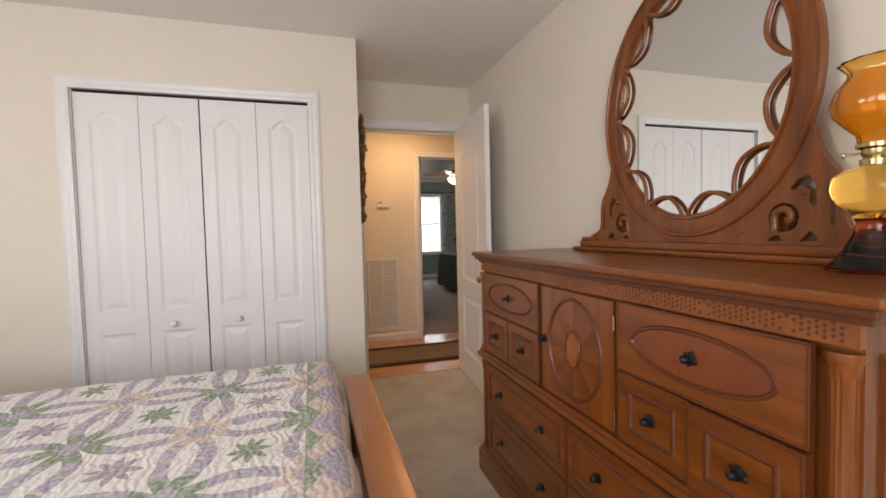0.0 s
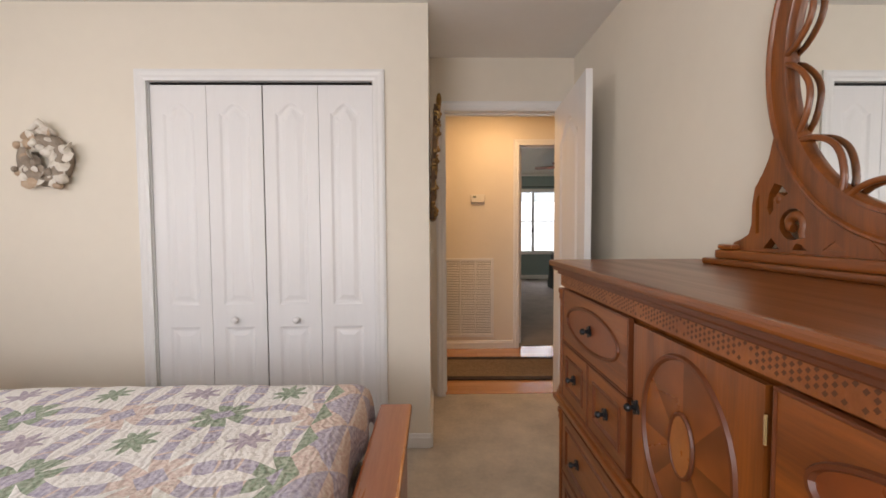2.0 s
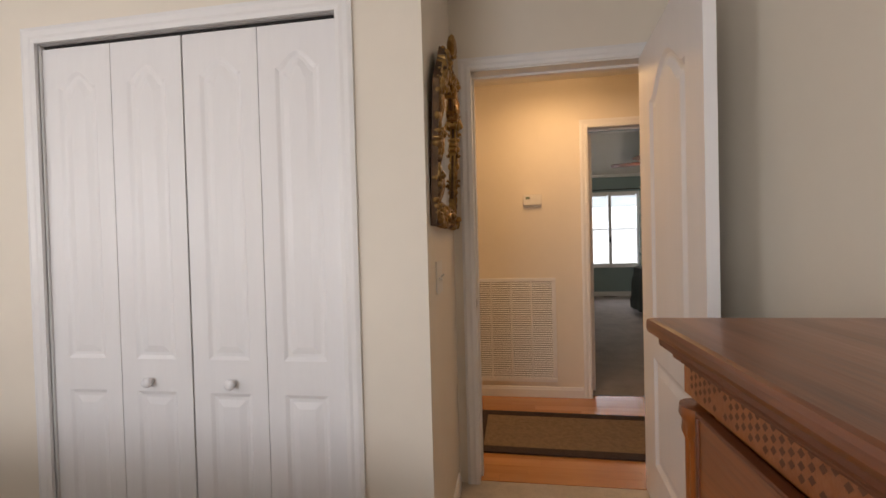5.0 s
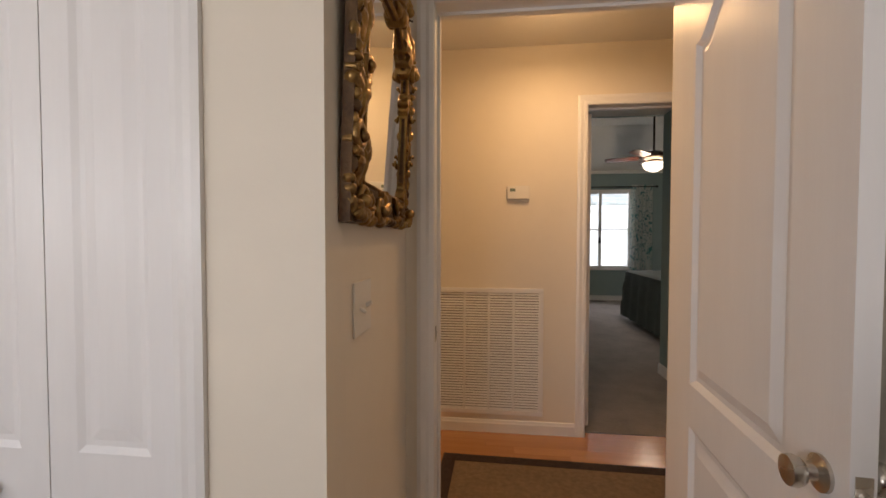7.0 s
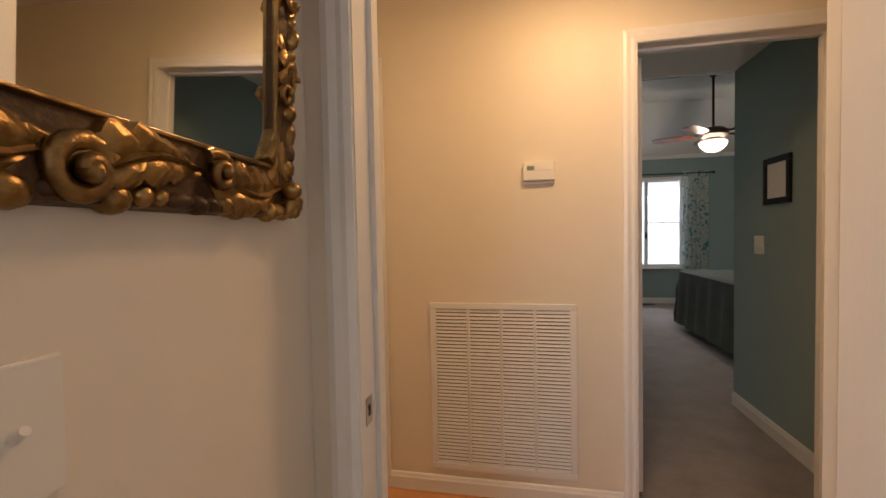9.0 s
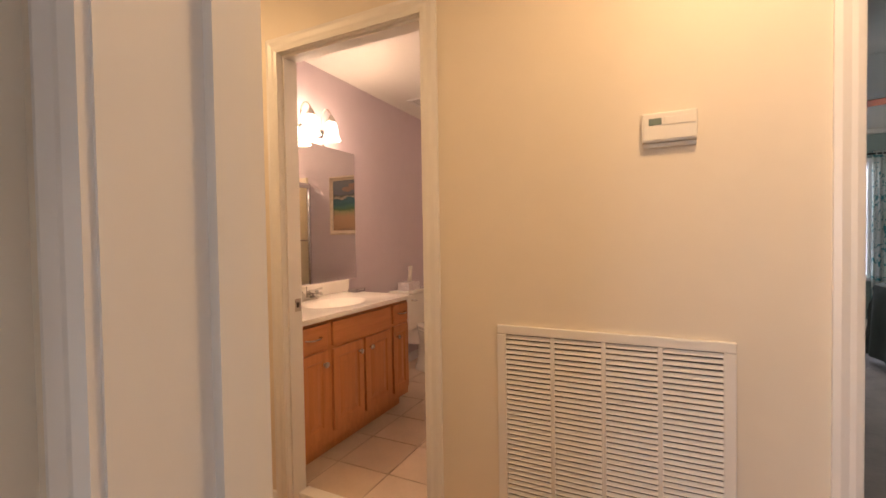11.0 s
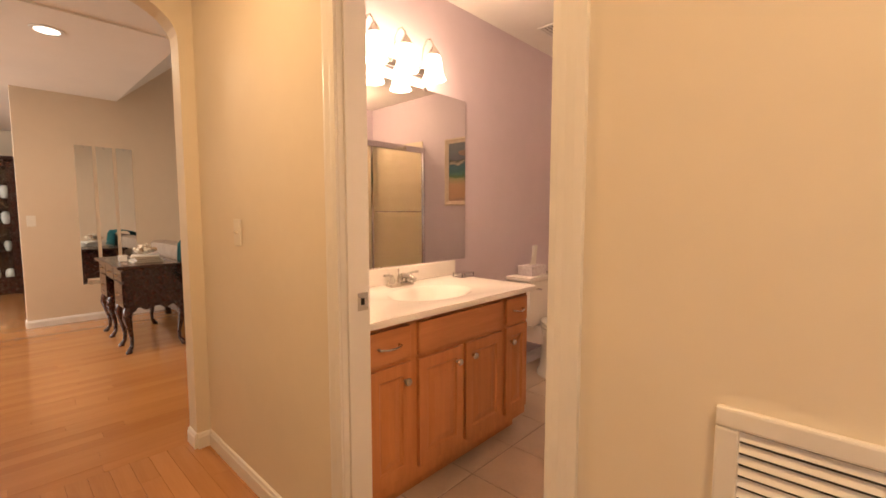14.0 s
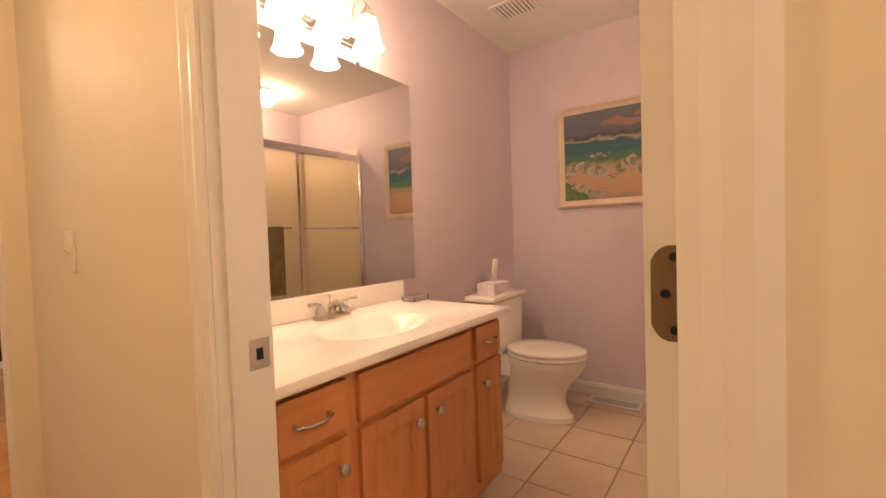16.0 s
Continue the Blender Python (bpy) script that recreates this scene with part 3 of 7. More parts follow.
def shell_wreath():
    t = thing("shell_wreath", (-1.755, 2.865, 1.61), "round wall wreath of white and brown seashells", "wreath")
    rnd = random.Random(4)
    core = bmesh.new()
    ring = [(-1.745 + 0.100 * math.cos(a), 2.855, 1.60 + 0.100 * math.sin(a)) for a in (2 * math.pi * i / 28 for i in range(28))]
    tube(core, ring, 0.045, 8, True)
    part("ring", core, SHELLB, t, "woven brown vine ring", 60)
    tones = (SHELLW, SHELLW, SHELLT, SHELLW, SHELLB)
    for k in range(84):
        a = rnd.uniform(0, 2 * math.pi)
        r = 0.100 + rnd.uniform(-0.052, 0.055)
        bmm = bmesh.new()
        s = rnd.uniform(0.016, 0.034)
        c = (-1.745 + r * math.cos(a), 2.825 + rnd.uniform(-0.012, 0.02), 1.60 + r * math.sin(a))
        rot = pose(0, 0, 0, rnd.uniform(-50, 50), rnd.uniform(0, 360), rnd.uniform(-40, 40))
        if k % 3 == 0:
            n = 9
            prof = [(s * 1.1 * math.sin(math.pi * i / n) ** 0.7 * (1 - 0.5 * i / n) + 0.001, s * 2.2 * (i / n - 0.5)) for i in range(n + 1)]
            lathe(bmm, prof, Matrix.Translation(c) @ rot, 8, True, 0, lambda q, h: 0.12 * math.sin(h * 900 + q))
        else:
            hub = bmm.verts.new((0, 0, s * 0.45))
            n = 12
            rim = [bmm.verts.new((s * (1 + 0.09 * (i % 2)) * math.cos(2.2 * math.pi * i / n), s * (1 + 0.09 * (i % 2)) * math.sin(2.2 * math.pi * i / n), 0)) for i in range(n)]
            low = bmm.verts.new((0, 0, -s * 0.1))
            for i in range(n - 1):
                bmm.faces.new((hub, rim[i], rim[i + 1]))
                bmm.faces.new((low, rim[i + 1], rim[i]))
            bmesh.ops.transform(bmm, matrix=Matrix.Translation(c) @ rot @ pose(0, 0, 0, 90), verts=bmm.verts)
        part("shell", bmm, tones[k % 5], t, "", 70)
    lab = bmesh.new()
    tube(lab, [(-1.80, 2.83, 1.76), (-1.75, 2.825, 1.80), (-1.70, 2.83, 1.755)], [0.012, 0.02, 0.012], 7)
    part("top_shell", lab, SHELLW, t, "", 60)


SHELLW = M("white_shell", (0.90, 0.86, 0.78), 0.4, 0, 0.15, 30, 0.3, 120, (0.62, 0.54, 0.43))
SHELLT = M("tan_shell", (0.60, 0.46, 0.32), 0.45, 0, 0.2, 30, 0.3, 120, (0.36, 0.24, 0.15))
SHELLB = M("grey_brown_shell", (0.42, 0.35, 0.27), 0.6, 0, 0.2, 30, 0.4, 120, (0.20, 0.15, 0.11))
shell_wreath()


# bed
def quilt_cloth():
    """Interlocked rings with stars in their middles, pieced in lavender, green and peach on off-white."""
    m = bpy.data.materials.new("wedding_ring_quilt")
    m.use_nodes = True
    nt = m.node_tree
    N, L = nt.nodes, nt.links
    b = N["Principled BSDF"]
    b.inputs["Roughness"].default_value = 0.92
    uv = N.new("ShaderNodeUVMap")
    uv.uv_map = "cloth"
    sep = N.new("ShaderNodeSeparateXYZ")
    L.new(uv.outputs[0], sep.inputs[0])

    def mt(op, a, c=None, d=None):
        n = N.new("ShaderNodeMath")
        n.operation = op
        for i, s in enumerate((a, c, d)):
            if s is None:
                continue
            if isinstance(s, (int, float)):
                n.inputs[i].default_value = s
            else:
                L.new(s, n.inputs[i])
        return n.outputs[0]

    def mix(f, c1, c2):
        n = N.new("ShaderNodeMix")
        n.data_type = 'RGBA'
        for i, s in ((0, f), (6, c1), (7, c2)):
            if isinstance(s, tuple):
                n.inputs[i].default_value = (*s, 1)
            else:
                L.new(s, n.inputs[i])
        return n.outputs[2]

    wn = N.new("ShaderNodeTexNoise")
    wn.inputs["Scale"].default_value = 2.2
    L.new(uv.outputs[0], wn.inputs[0])
    wob = mt('MULTIPLY', mt('SUBTRACT', wn.outputs["Fac"], 0.5), 0.16)
    U, V = mt('ADD', sep.outputs[0], wob), mt('SUBTRACT', sep.outputs[1], wob)
    fu, fv = mt('FRACT', U), mt('FRACT', V)
    cu, cv = mt('SUBTRACT', fu, 0.5), mt('SUBTRACT', fv, 0.5)
    pn = N.new("ShaderNodeTexNoise")
    pn.inputs["Scale"].default_value = 26
    pn.inputs["Detail"].default_value = 4
    L.new(uv.outputs[0], pn.inputs[0])
    tone = mt('MULTIPLY_ADD', pn.outputs["Fac"], 2.6, -0.8)
    lav = mix(tone, (0.38, 0.34, 0.45), (0.70, 0.66, 0.70))
    grn = mix(tone, (0.20, 0.28, 0.18), (0.54, 0.58, 0.46))
    pea = mix(tone, (0.66, 0.50, 0.44), (0.84, 0.76, 0.68))
    base = mix(tone, (0.93, 0.91, 0.87), (0.86, 0.83, 0.77))
    band = None
    seg = None
    for du in (0, 1):
        for dv in (0, 1):
            a, c = mt('SUBTRACT', fu, du), mt('SUBTRACT', fv, dv)
            r = mt('SQRT', mt('ADD', mt('MULTIPLY', a, a), mt('MULTIPLY', c, c)))
            i = mt('MULTIPLY', mt('GREATER_THAN', r, 0.585), mt('LESS_THAN', r, 0.715))
            ang = mt('ARCTAN2', c, a)
            s = mt('MULTIPLY', mt('FRACT', mt('MULTIPLY', ang, 3.5)), i)
            band = i if band is None else mt('MAXIMUM', band, i)
            seg = s if seg is None else mt('MAXIMUM', seg, s)
    bandcol = mix(mt('GREATER_THAN', seg, 0.86), lav, pea)
    man = mt('MAXIMUM', mt('ABSOLUTE', cu), mt('ABSOLUTE', cv))
    near = mt('LESS_THAN', man, 0.25)
    par = mt('FRACT', mt('MULTIPLY', mt('ADD', mt('FLOOR', U), mt('FLOOR', V)), 0.5))
    par = mt('GREATER_THAN', par, 0.25)
    armcol = mix(par, pea, grn)
    bandcol = mix(near, bandcol, armcol)
    col = mix(band, base, bandcol)
    dia = mt('ADD', mt('ABSOLUTE', cu), mt('ABSOLUTE', cv))
    col = mix(mt('LESS_THAN', dia, 0.135), col, lav)
    # stars at the rings' middles
    su, sv = mt('SUBTRACT', mt('FRACT', mt('ADD', U, 0.5)), 0.5), mt('SUBTRACT', mt('FRACT', mt('ADD', V, 0.5)), 0.5)
    rs = mt('SQRT', mt('ADD', mt('MULTIPLY', su, su), mt('MULTIPLY', sv, sv)))
    an = mt('ARCTAN2', sv, su)
    tri = mt('ABSOLUTE', mt('SUBTRACT', mt('FRACT', mt('MULTIPLY', an, 8 / (2 * math.pi))), 0.5))
    lim = mt('MULTIPLY_ADD', tri, 0.24, 0.085)
    sp = mt('FRACT', mt('MULTIPLY', mt('ADD', mt('FLOOR', mt('ADD', U, 0.5)), mt('FLOOR', mt('ADD', V, 0.5))), 0.5))
    starcol = mix(mt('GREATER_THAN', sp, 0.25), mix(0.35 and tone, (0.40, 0.34, 0.42), (0.66, 0.58, 0.60)), grn)
    col = mix(mt('LESS_THAN', rs, lim), col, starcol)
    # pieced border: a row of triangles, then a lavender edge
    eu = mt('MAXIMUM', sep.outputs[0], mt('MULTIPLY', mt('SUBTRACT', sep.outputs[1], EDGE_V), 1.0))
    bu = mt('SUBTRACT', sep.outputs[0], EDGE_U)
    saw = mt('ABSOLUTE', mt('SUBTRACT', mt('FRACT', mt('MULTIPLY', V, 2.0)), 0.5))
    zig = mt('LESS_THAN', mt('FRACT', mt('MULTIPLY', mt('ADD', V, bu), 1.4)), mt('FRACT', mt('MULTIPLY', mt('SUBTRACT', V, bu), 1.4)))
    tricol = mix(zig, pea, lav)
    tricol = mix(mt('LESS_THAN', mt('MULTIPLY', bu, 3.2), saw), tricol, grn)
    tricol = mix(mt('GREATER_THAN', bu, 0.62), tricol, lav)
    col = mix(mt('GREATER_THAN', bu, 0.0), col, tricol)
    L.new(col, b.inputs["Base Color"])
    wv = N.new("ShaderNodeTexWave")
    wv.inputs["Scale"].default_value = 3.5
    wv.inputs["Distortion"].default_value = 14
    wv.inputs["Detail"].default_value = 3
    L.new(uv.outputs[0], wv.inputs[0])
    bp = N.new("ShaderNodeBump")
    bp.inputs["Strength"].default_value = 0.35
    bp.inputs["Distance"].default_value = 0.012
    L.new(mt('ADD', wv.outputs["Fac"], mt('MULTIPLY', pn.outputs["Fac"], 1.6)), bp.inputs["Height"])
    L.new(bp.outputs[0], b.inputs["Normal"])
    return m


PITCH_U, PITCH_V = 0.322, 0.352
EDGE_U, EDGE_V = 0.0 / PITCH_U, 9.0


def quilt():
    bm = bmesh.new()
    uvl = bm.loops.layers.uv.new("cloth")
    top, rad = 0.612, 0.07
    xe, y0, y1 = 0.05, 0.70, 2.10

    def bend(s, lim):
        if s <= lim:
            return s, 0.0
        q = s - lim
        if q < rad * math.pi / 2:
            return lim + rad * math.sin(q / rad), rad * (1 - math.cos(q / rad))
        return lim + rad + 0.02 * (q - rad * 1.57), rad + (q - rad * math.pi / 2)

    us = [-2.6 + 2.85 * i / 90 + 0.0 for i in range(91)]
    vs = [0.50 + 1.80 * j / 64 for j in range(65)]
    grid = []
    rn = random.Random(2)
    for u in us:
        row = []
        for v in vs:
            x, dx = bend(u, xe)
            if v > y1:
                y, dy = bend(v, y1)
            else:
                y, dy = bend(-v, -y0)
                y = -y
            puff = 0.006 * noise.noise(Vector((u * 9, v * 9, 0))) + 0.010 * noise.noise(Vector((u * 2.5, v * 2.5, 3)))
            z = top - max(dx, dy) - 0.35 * min(dx, dy) + puff
            fold = 0.012 * math.sin(v * 17) * min(1, dx * 8) + 0.0
            row.append((bm.verts.new((x + fold, y + 0.012 * math.sin(u * 15) * min(1, dy * 6), z)), u, v))
        grid.append(row)
    ox, oy = -0.165, 1.677
    for i in range(90):
        for j in range(64):
            q = (grid[i][j], grid[i + 1][j], grid[i + 1][j + 1], grid[i][j + 1])
            f = bm.faces.new([p[0] for p in q])
            f.smooth = True
            for lp, p in zip(f.loops, q):
                lp[uvl].uv = ((p[1] - ox) / PITCH_U, (p[2] - oy) / PITCH_V)
    global EDGE_U
    EDGE_U = (-0.015 - ox) / PITCH_U
    q = thing("quilt", (-0.9, 1.4, 0.61), "off-white patchwork quilt with lavender rings and green stars", "quilt")
    part("patchwork_top", bm, quilt_cloth(), q, "pieced ring and star patchwork")
    return q


def bed():
    b = thing("bed", (-0.9, 1.4, FL), "honey-brown wooden bed with a low plain footboard", "bed")
    bm = bmesh.new()
    bx(bm, 0.165, 0.255, 0.58, 2.17, 0.07, 0.465, 0.008)
    part("footboard", bm, BEDWOOD, b)
    bm = bmesh.new()
    bx(bm, 0.145, 0.275, 0.56, 2.195, 0.465, 0.50, 0.010)
    part("cap_rail", bm, BEDWOOD, b)
    for y in (0.60, 2.10):
        part("leg", box(0.16, 0.26, y - 0.03, y + 0.05, FL, 0.07, 0.006), BEDWOOD, b)
        part("leg", box(-2.5, -2.42, y - 0.03, y + 0.05, FL, 0.07, 0.006), BEDWOOD, b)
    for y in (0.63, 2.07):
        part("side_rail", box(-2.45, 0.165, y - 0.02, y + 0.02, 0.15, 0.32, 0.006), BEDWOOD, b)
    part("headboard", box(-2.56, -2.48, 0.56, 2.195, FL, 1.1, 0.012), BEDWOOD, b)
    part("box_spring", box(-2.45, 0.10, 0.665, 2.04, 0.16, 0.36, 0.02), SHEET, b, "white box spring")
    part("mattress", box(-2.45, 0.10, 0.73, 2.08, 0.361, 0.588, 0.06), SHEET, b, "white mattress")


SHEET = M("white_bed_linen", (0.78, 0.75, 0.70), 0.9, 0, 0.03, 6, 0.2, 90)
bed()
quilt()


def knob_iron(parent, x, y, z, s=0.82):
    bm = bmesh.new()
    m = Matrix.Translation((x, y, z)) @ pose(0, 0, 0, 0, -90, 0)
    lathe(bm, [(0.019 * s, 0), (0.019 * s, 0.003), (0.007 * s, 0.006), (0.006 * s, 0.014), (0.012 * s, 0.018), (0.011 * s, 0.025), (0.004 * s, 0.029)], m, 12)
    for a in range(4):
        an = a * math.pi / 2 + 0.4
        blob(bm, (x - 0.002, y + 0.017 * s * math.cos(an), z + 0.017 * s * math.sin(an)), (0.003, 0.008 * s, 0.008 * s), None, 6, 5)
    part("knob", bm, BLACKM, parent, "black iron rosette knob", 50)


def dresser():
    X, Y0, Y1 = 0.845, 0.475, 2.065
    d = thing("dresser", (1.11, 1.27, FL), "carved cherry-brown wooden dresser with oval-panelled drawers", "dresser")
    bm = bmesh.new()
    bx(bm, X + 0.014, 1.37, Y0 + 0.012, Y1 - 0.012, 0.05, 1.045)
    part("carcass", bm, CHERRYV, d)
    bm = bmesh.new()
    bx(bm, X - 0.035, 1.385, Y0 - 0.035, Y1 + 0.035, 1.075, 1.096, 0.007)
    part("top", bm, CHERRY, d, "polished top with a moulded edge")
    bm = bmesh.new()
    bx(bm, X - 0.022, 1.38, Y0 - 0.022, Y1 + 0.022, 1.058, 1.075, 0.005)
    bx(bm, X - 0.008, 1.375, Y0 - 0.008, Y1 + 0.008, 1.045, 1.058, 0.003)
    part("cornice", bm, CHERRYD, d)
    bm = bmesh.new()
    bx(bm, X - 0.020, 1.38, Y0 - 0.020, Y1 + 0.020, 0.565, 0.585, 0.006)
    bx(bm, X - 0.008, 1.375, Y0 - 0.010, Y1 + 0.010, 0.552, 0.600, 0.004)
    part("waist_moulding", bm, CHERRY, d)
    bm = bmesh.new()
    bx(bm, X - 0.022, 1.38, Y0 - 0.022, Y1 + 0.022, FL, 0.075, 0.008)
    bx(bm, X - 0.012, 1.375, Y0 - 0.012, Y1 + 0.012, 0.075, 0.095, 0.005)
    part("plinth", bm, CHERRY, d)
    # frieze with carved lattice; the holes' shade is painted as flat dark diamonds
    bm = bmesh.new()
    bx(bm, X, X + 0.014, Y0 + 0.012, Y1 - 0.012, 1.004, 1.045)
    fr = part("frieze", bm, FRIEZE, d, "frieze carved with a lattice of small leaves")
    bm = bmesh.new()
    n = 126
    for i in range(n):
        y = Y0 + 0.03 + (Y1 - Y0 - 0.06) * (i + 0.5) / n
        gap = abs((i % 14) - 7)
        for k in range(3):
            z = 1.0245 + (k - 1) * 0.0105 + (0.00525 if i % 2 else 0.0)
            if gap * 0.005 + abs(z - 1.0245) * 0.9 < 0.014 or z > 1.042:
                continue
            h = 0.0046
            top = bm.verts.new((X - 0.0004, y, z))
            vs = [bm.verts.new((X - 0.0004, y + p, z + q)) for p, q in ((-h, 0.001), (0, h), (h, -0.001), (0, -h))]
            for e in range(4):
                bm.faces.new((top, vs[e], vs[(e + 1) % 4]))
    part("lattice_shade", bm, CHERRYK, fr, "flat dark diamonds for the shade in the lattice holes")["kind"] = "stuff"
    # corner pilasters
    for y in (Y0 + 0.038, Y1 - 0.038):
        for z0, z1 in ((0.605, 0.995), (0.10, 0.545)):
            bm = bmesh.new()
            m = Matrix.Translation((X + 0.012, y, 0))
            lathe(bm, [(0.026, z0), (0.026, z0 + 0.02), (0.021, z0 + 0.03), (0.021, z1 - 0.045), (0.025, z1 - 0.035), (0.024, z1 - 0.02), (0.028, z1 - 0.012), (0.027, z1)], m, 32, True, 0,
                  lambda a, h, p=z0, q=z1: (-0.10 if (int(a * 16 / math.pi + 0.5) % 2 and p + 0.04 < h + 0.02 and h - 0.0 < q - 0.03) else 0))
            part("pilaster", bm, CHERRYV, d, "fluted turned pilaster", 40)
    # fronts: (y0, y1, z0, z1, kind)
    at = lambda u, v, w: Vector((X - w, u, v))
    fronts = [(1.475, 1.985, 0.815, 0.995, "oval"), (1.745, 1.985, 0.615, 0.800, "rect"), (1.475, 1.732, 0.615, 0.800, "rect"),
              (0.555, 1.030, 0.815, 0.995, "oval"), (0.800, 1.030, 0.615, 0.800, "rect"), (0.555, 0.786, 0.615, 0.800, "rect"),
              (1.30, 1.985, 0.335, 0.545, "low"), (0.555, 1.285, 0.335, 0.545, "low"), (1.30, 1.985, 0.105, 0.322, "low"), (0.555, 1.285, 0.105, 0.322, "low")]
    for y0, y1, z0, z1, kind in fronts:
        cy, cz = (y0 + y1) / 2, (z0 + z1) / 2
        proud = 0.020 if kind == "rect" and y0 < 0.6 else 0.010
        atp = lambda u, v, w, q=proud: Vector((X - q - w, u, v))
        if kind == "oval":
            pan, st = [oval(cy, cz, (y1 - y0) / 2 - 0.045, (z1 - z0) / 2 - 0.024, 36)], [(0.003, 0.005), (0.009, 0.005), (0.013, -0.001)]
        else:
            pan, st = [rect(y0 + 0.035, y1 - 0.035, z0 + 0.032, z1 - 0.032)], [(0.004, 0.004), (0.010, 0.004), (0.016, -0.002)]
        bm = slab(atp, rect(y0, y1, z0, z1), pan, proud + 0.002, st, False, (1, 2))
        bmesh.ops.recalc_face_normals(bm, faces=bm.faces)
        dr = part("drawer", bm, [CHERRY, CHERRYD, INLAY if kind == "oval" else CHERRY], d, "", 25 if kind == "oval" else None)
        bd = bmesh.new()
        e = 0.006
        for q in ((y0 - e, y1 + e, z1, z1 + e), (y0 - e, y1 + e, z0 - e, z0), (y0 - e, y0, z0, z1), (y1, y1 + e, z0, z1)):
            bx(bd, X - proud - 0.003, X + 0.002, q[0], q[1], q[2], q[3], 0.002)
        part("cockbead", bd, CHERRYD, dr)
        if kind == "low":
            for yk in (y0 + 0.16, y1 - 0.16):
                knob_iron(dr, X - proud, yk, cz)
        else:
            knob_iron(dr, X - proud, cy, cz)
    # door with sunburst oval
    y0, y1, z0, z1 = 1.052, 1.445, 0.615, 0.995
    cy, cz = 1.248, 0.805
    atp = lambda u, v, w: Vector((X - 0.010 - w, u, v))
    bm = slab(atp, rect(y0, y1, z0, z1), [oval(cy, cz, 0.150, 0.172, 40)], 0.012, [(0.003, 0.006), (0.009, 0.006), (0.013, -0.001)], False, (1, 2))
    dr = part("door", bm, [CHERRYV, CHERRYD, SUNBURST], d, "small door with a sunburst oval panel", 25)
    bm = bmesh.new()
    tube(bm, [(X - 0.011, y, z) for y, z in oval(cy, cz, 0.036, 0.060, 24)], 0.005, 6, True)
    part("inlay_ring", bm, CHERRYD, dr)
    bm = bmesh.new()
    bm.faces.new([bm.verts.new((X - 0.0135, y, z)) for y, z in oval(cy, cz, 0.034, 0.058, 24)])
    part("inlay", bm, INLAYL, dr, "pale oval inlay")
    knob_iron(dr, X - 0.010, 1.428, 0.803)
    for z in (0.66, 0.935):
        bm = bmesh.new()
        tube(bm, [(X - 0.013, 1.046, z - 0.022), (X - 0.013, 1.046, z + 0.022)], 0.003, 8)
        part("hinge", bm, BRASS, dr, "small brass hinge")
    # end panel
    for y, s in ((Y0 + 0.012, -1), (Y1 - 0.012, 1)):
        for z0, z1 in ((0.62, 0.99), (0.11, 0.54)):
            atq = lambda u, v, w, q=y, k=s: Vector((u, q + k * (w + 0.006), v))
            bm = slab(atq, rect(0.90, 1.34, z0, z1), [rect(0.94, 1.30, z0 + 0.04, z1 - 0.04)], 0.007, [(0.006, -0.003), (0.012, -0.003)])
            part("end_panel", bm, CHERRYV, d)
    return d


FRIEZE = M("golden_cherry_frieze", (0.33, 0.105, 0.022), 0.3, 0, 0.2, 9, 0.1, 60, (0.16, 0.045, 0.009))
CHERRYK = M("nearly_black_cherry", (0.095, 0.028, 0.008), 0.5, 0, 0.1, 20)


def sunburst():
    """Veneer wedges that fan out from the oval's middle."""
    m = M("sunburst_veneer", (0.30, 0.09, 0.017), 0.28, 0, 0.2, 3, 0, 30, (0.13, 0.034, 0.007), (1, 1, 1), 0.5, 0.3)
    nt = m.node_tree
    N, L = nt.nodes, nt.links
    tc = N.new("ShaderNodeTexCoord")
    sp = N.new("ShaderNodeSeparateXYZ")
    L.new(tc.outputs["Object"], sp.inputs[0])

    def mt(op, a, c):
        n = N.new("ShaderNodeMath")
        n.operation = op
        for i, q in enumerate((a, c)):
            if isinstance(q, (int, float)):
                n.inputs[i].default_value = q
            else:
                L.new(q, n.inputs[i])
        return n.outputs[0]

    ang = mt('ARCTAN2', mt('SUBTRACT', sp.outputs[2], 0.835), mt('SUBTRACT', sp.outputs[1], -0.022))
    wedge = mt('FRACT', mt('MULTIPLY', ang, 8 / (2 * math.pi)), 0)
    mx = N.new("ShaderNodeMix")
    mx.data_type = 'RGBA'
    mx.blend_type = 'MULTIPLY'
    mx.inputs[0].default_value = 1.0
    sh = mt('ADD', mt('MULTIPLY', wedge, 0.5), 0.62)
    b = N["Principled BSDF"]
    src = b.inputs["Base Color"].links[0].from_socket
    L.new(src, mx.inputs[6])
    L.new(sh, mx.inputs[7])
    L.new(mx.outputs[2], b.inputs["Base Color"])
    return m


SUNBURST = sunburst()
INLAYL = M("pale_oval_inlay", (0.38, 0.135, 0.03), 0.28, 0, 0.1, 12, 0, 30, (0.22, 0.07, 0.014), (1, 1, 1), 0.5, 0.3)
dresser()


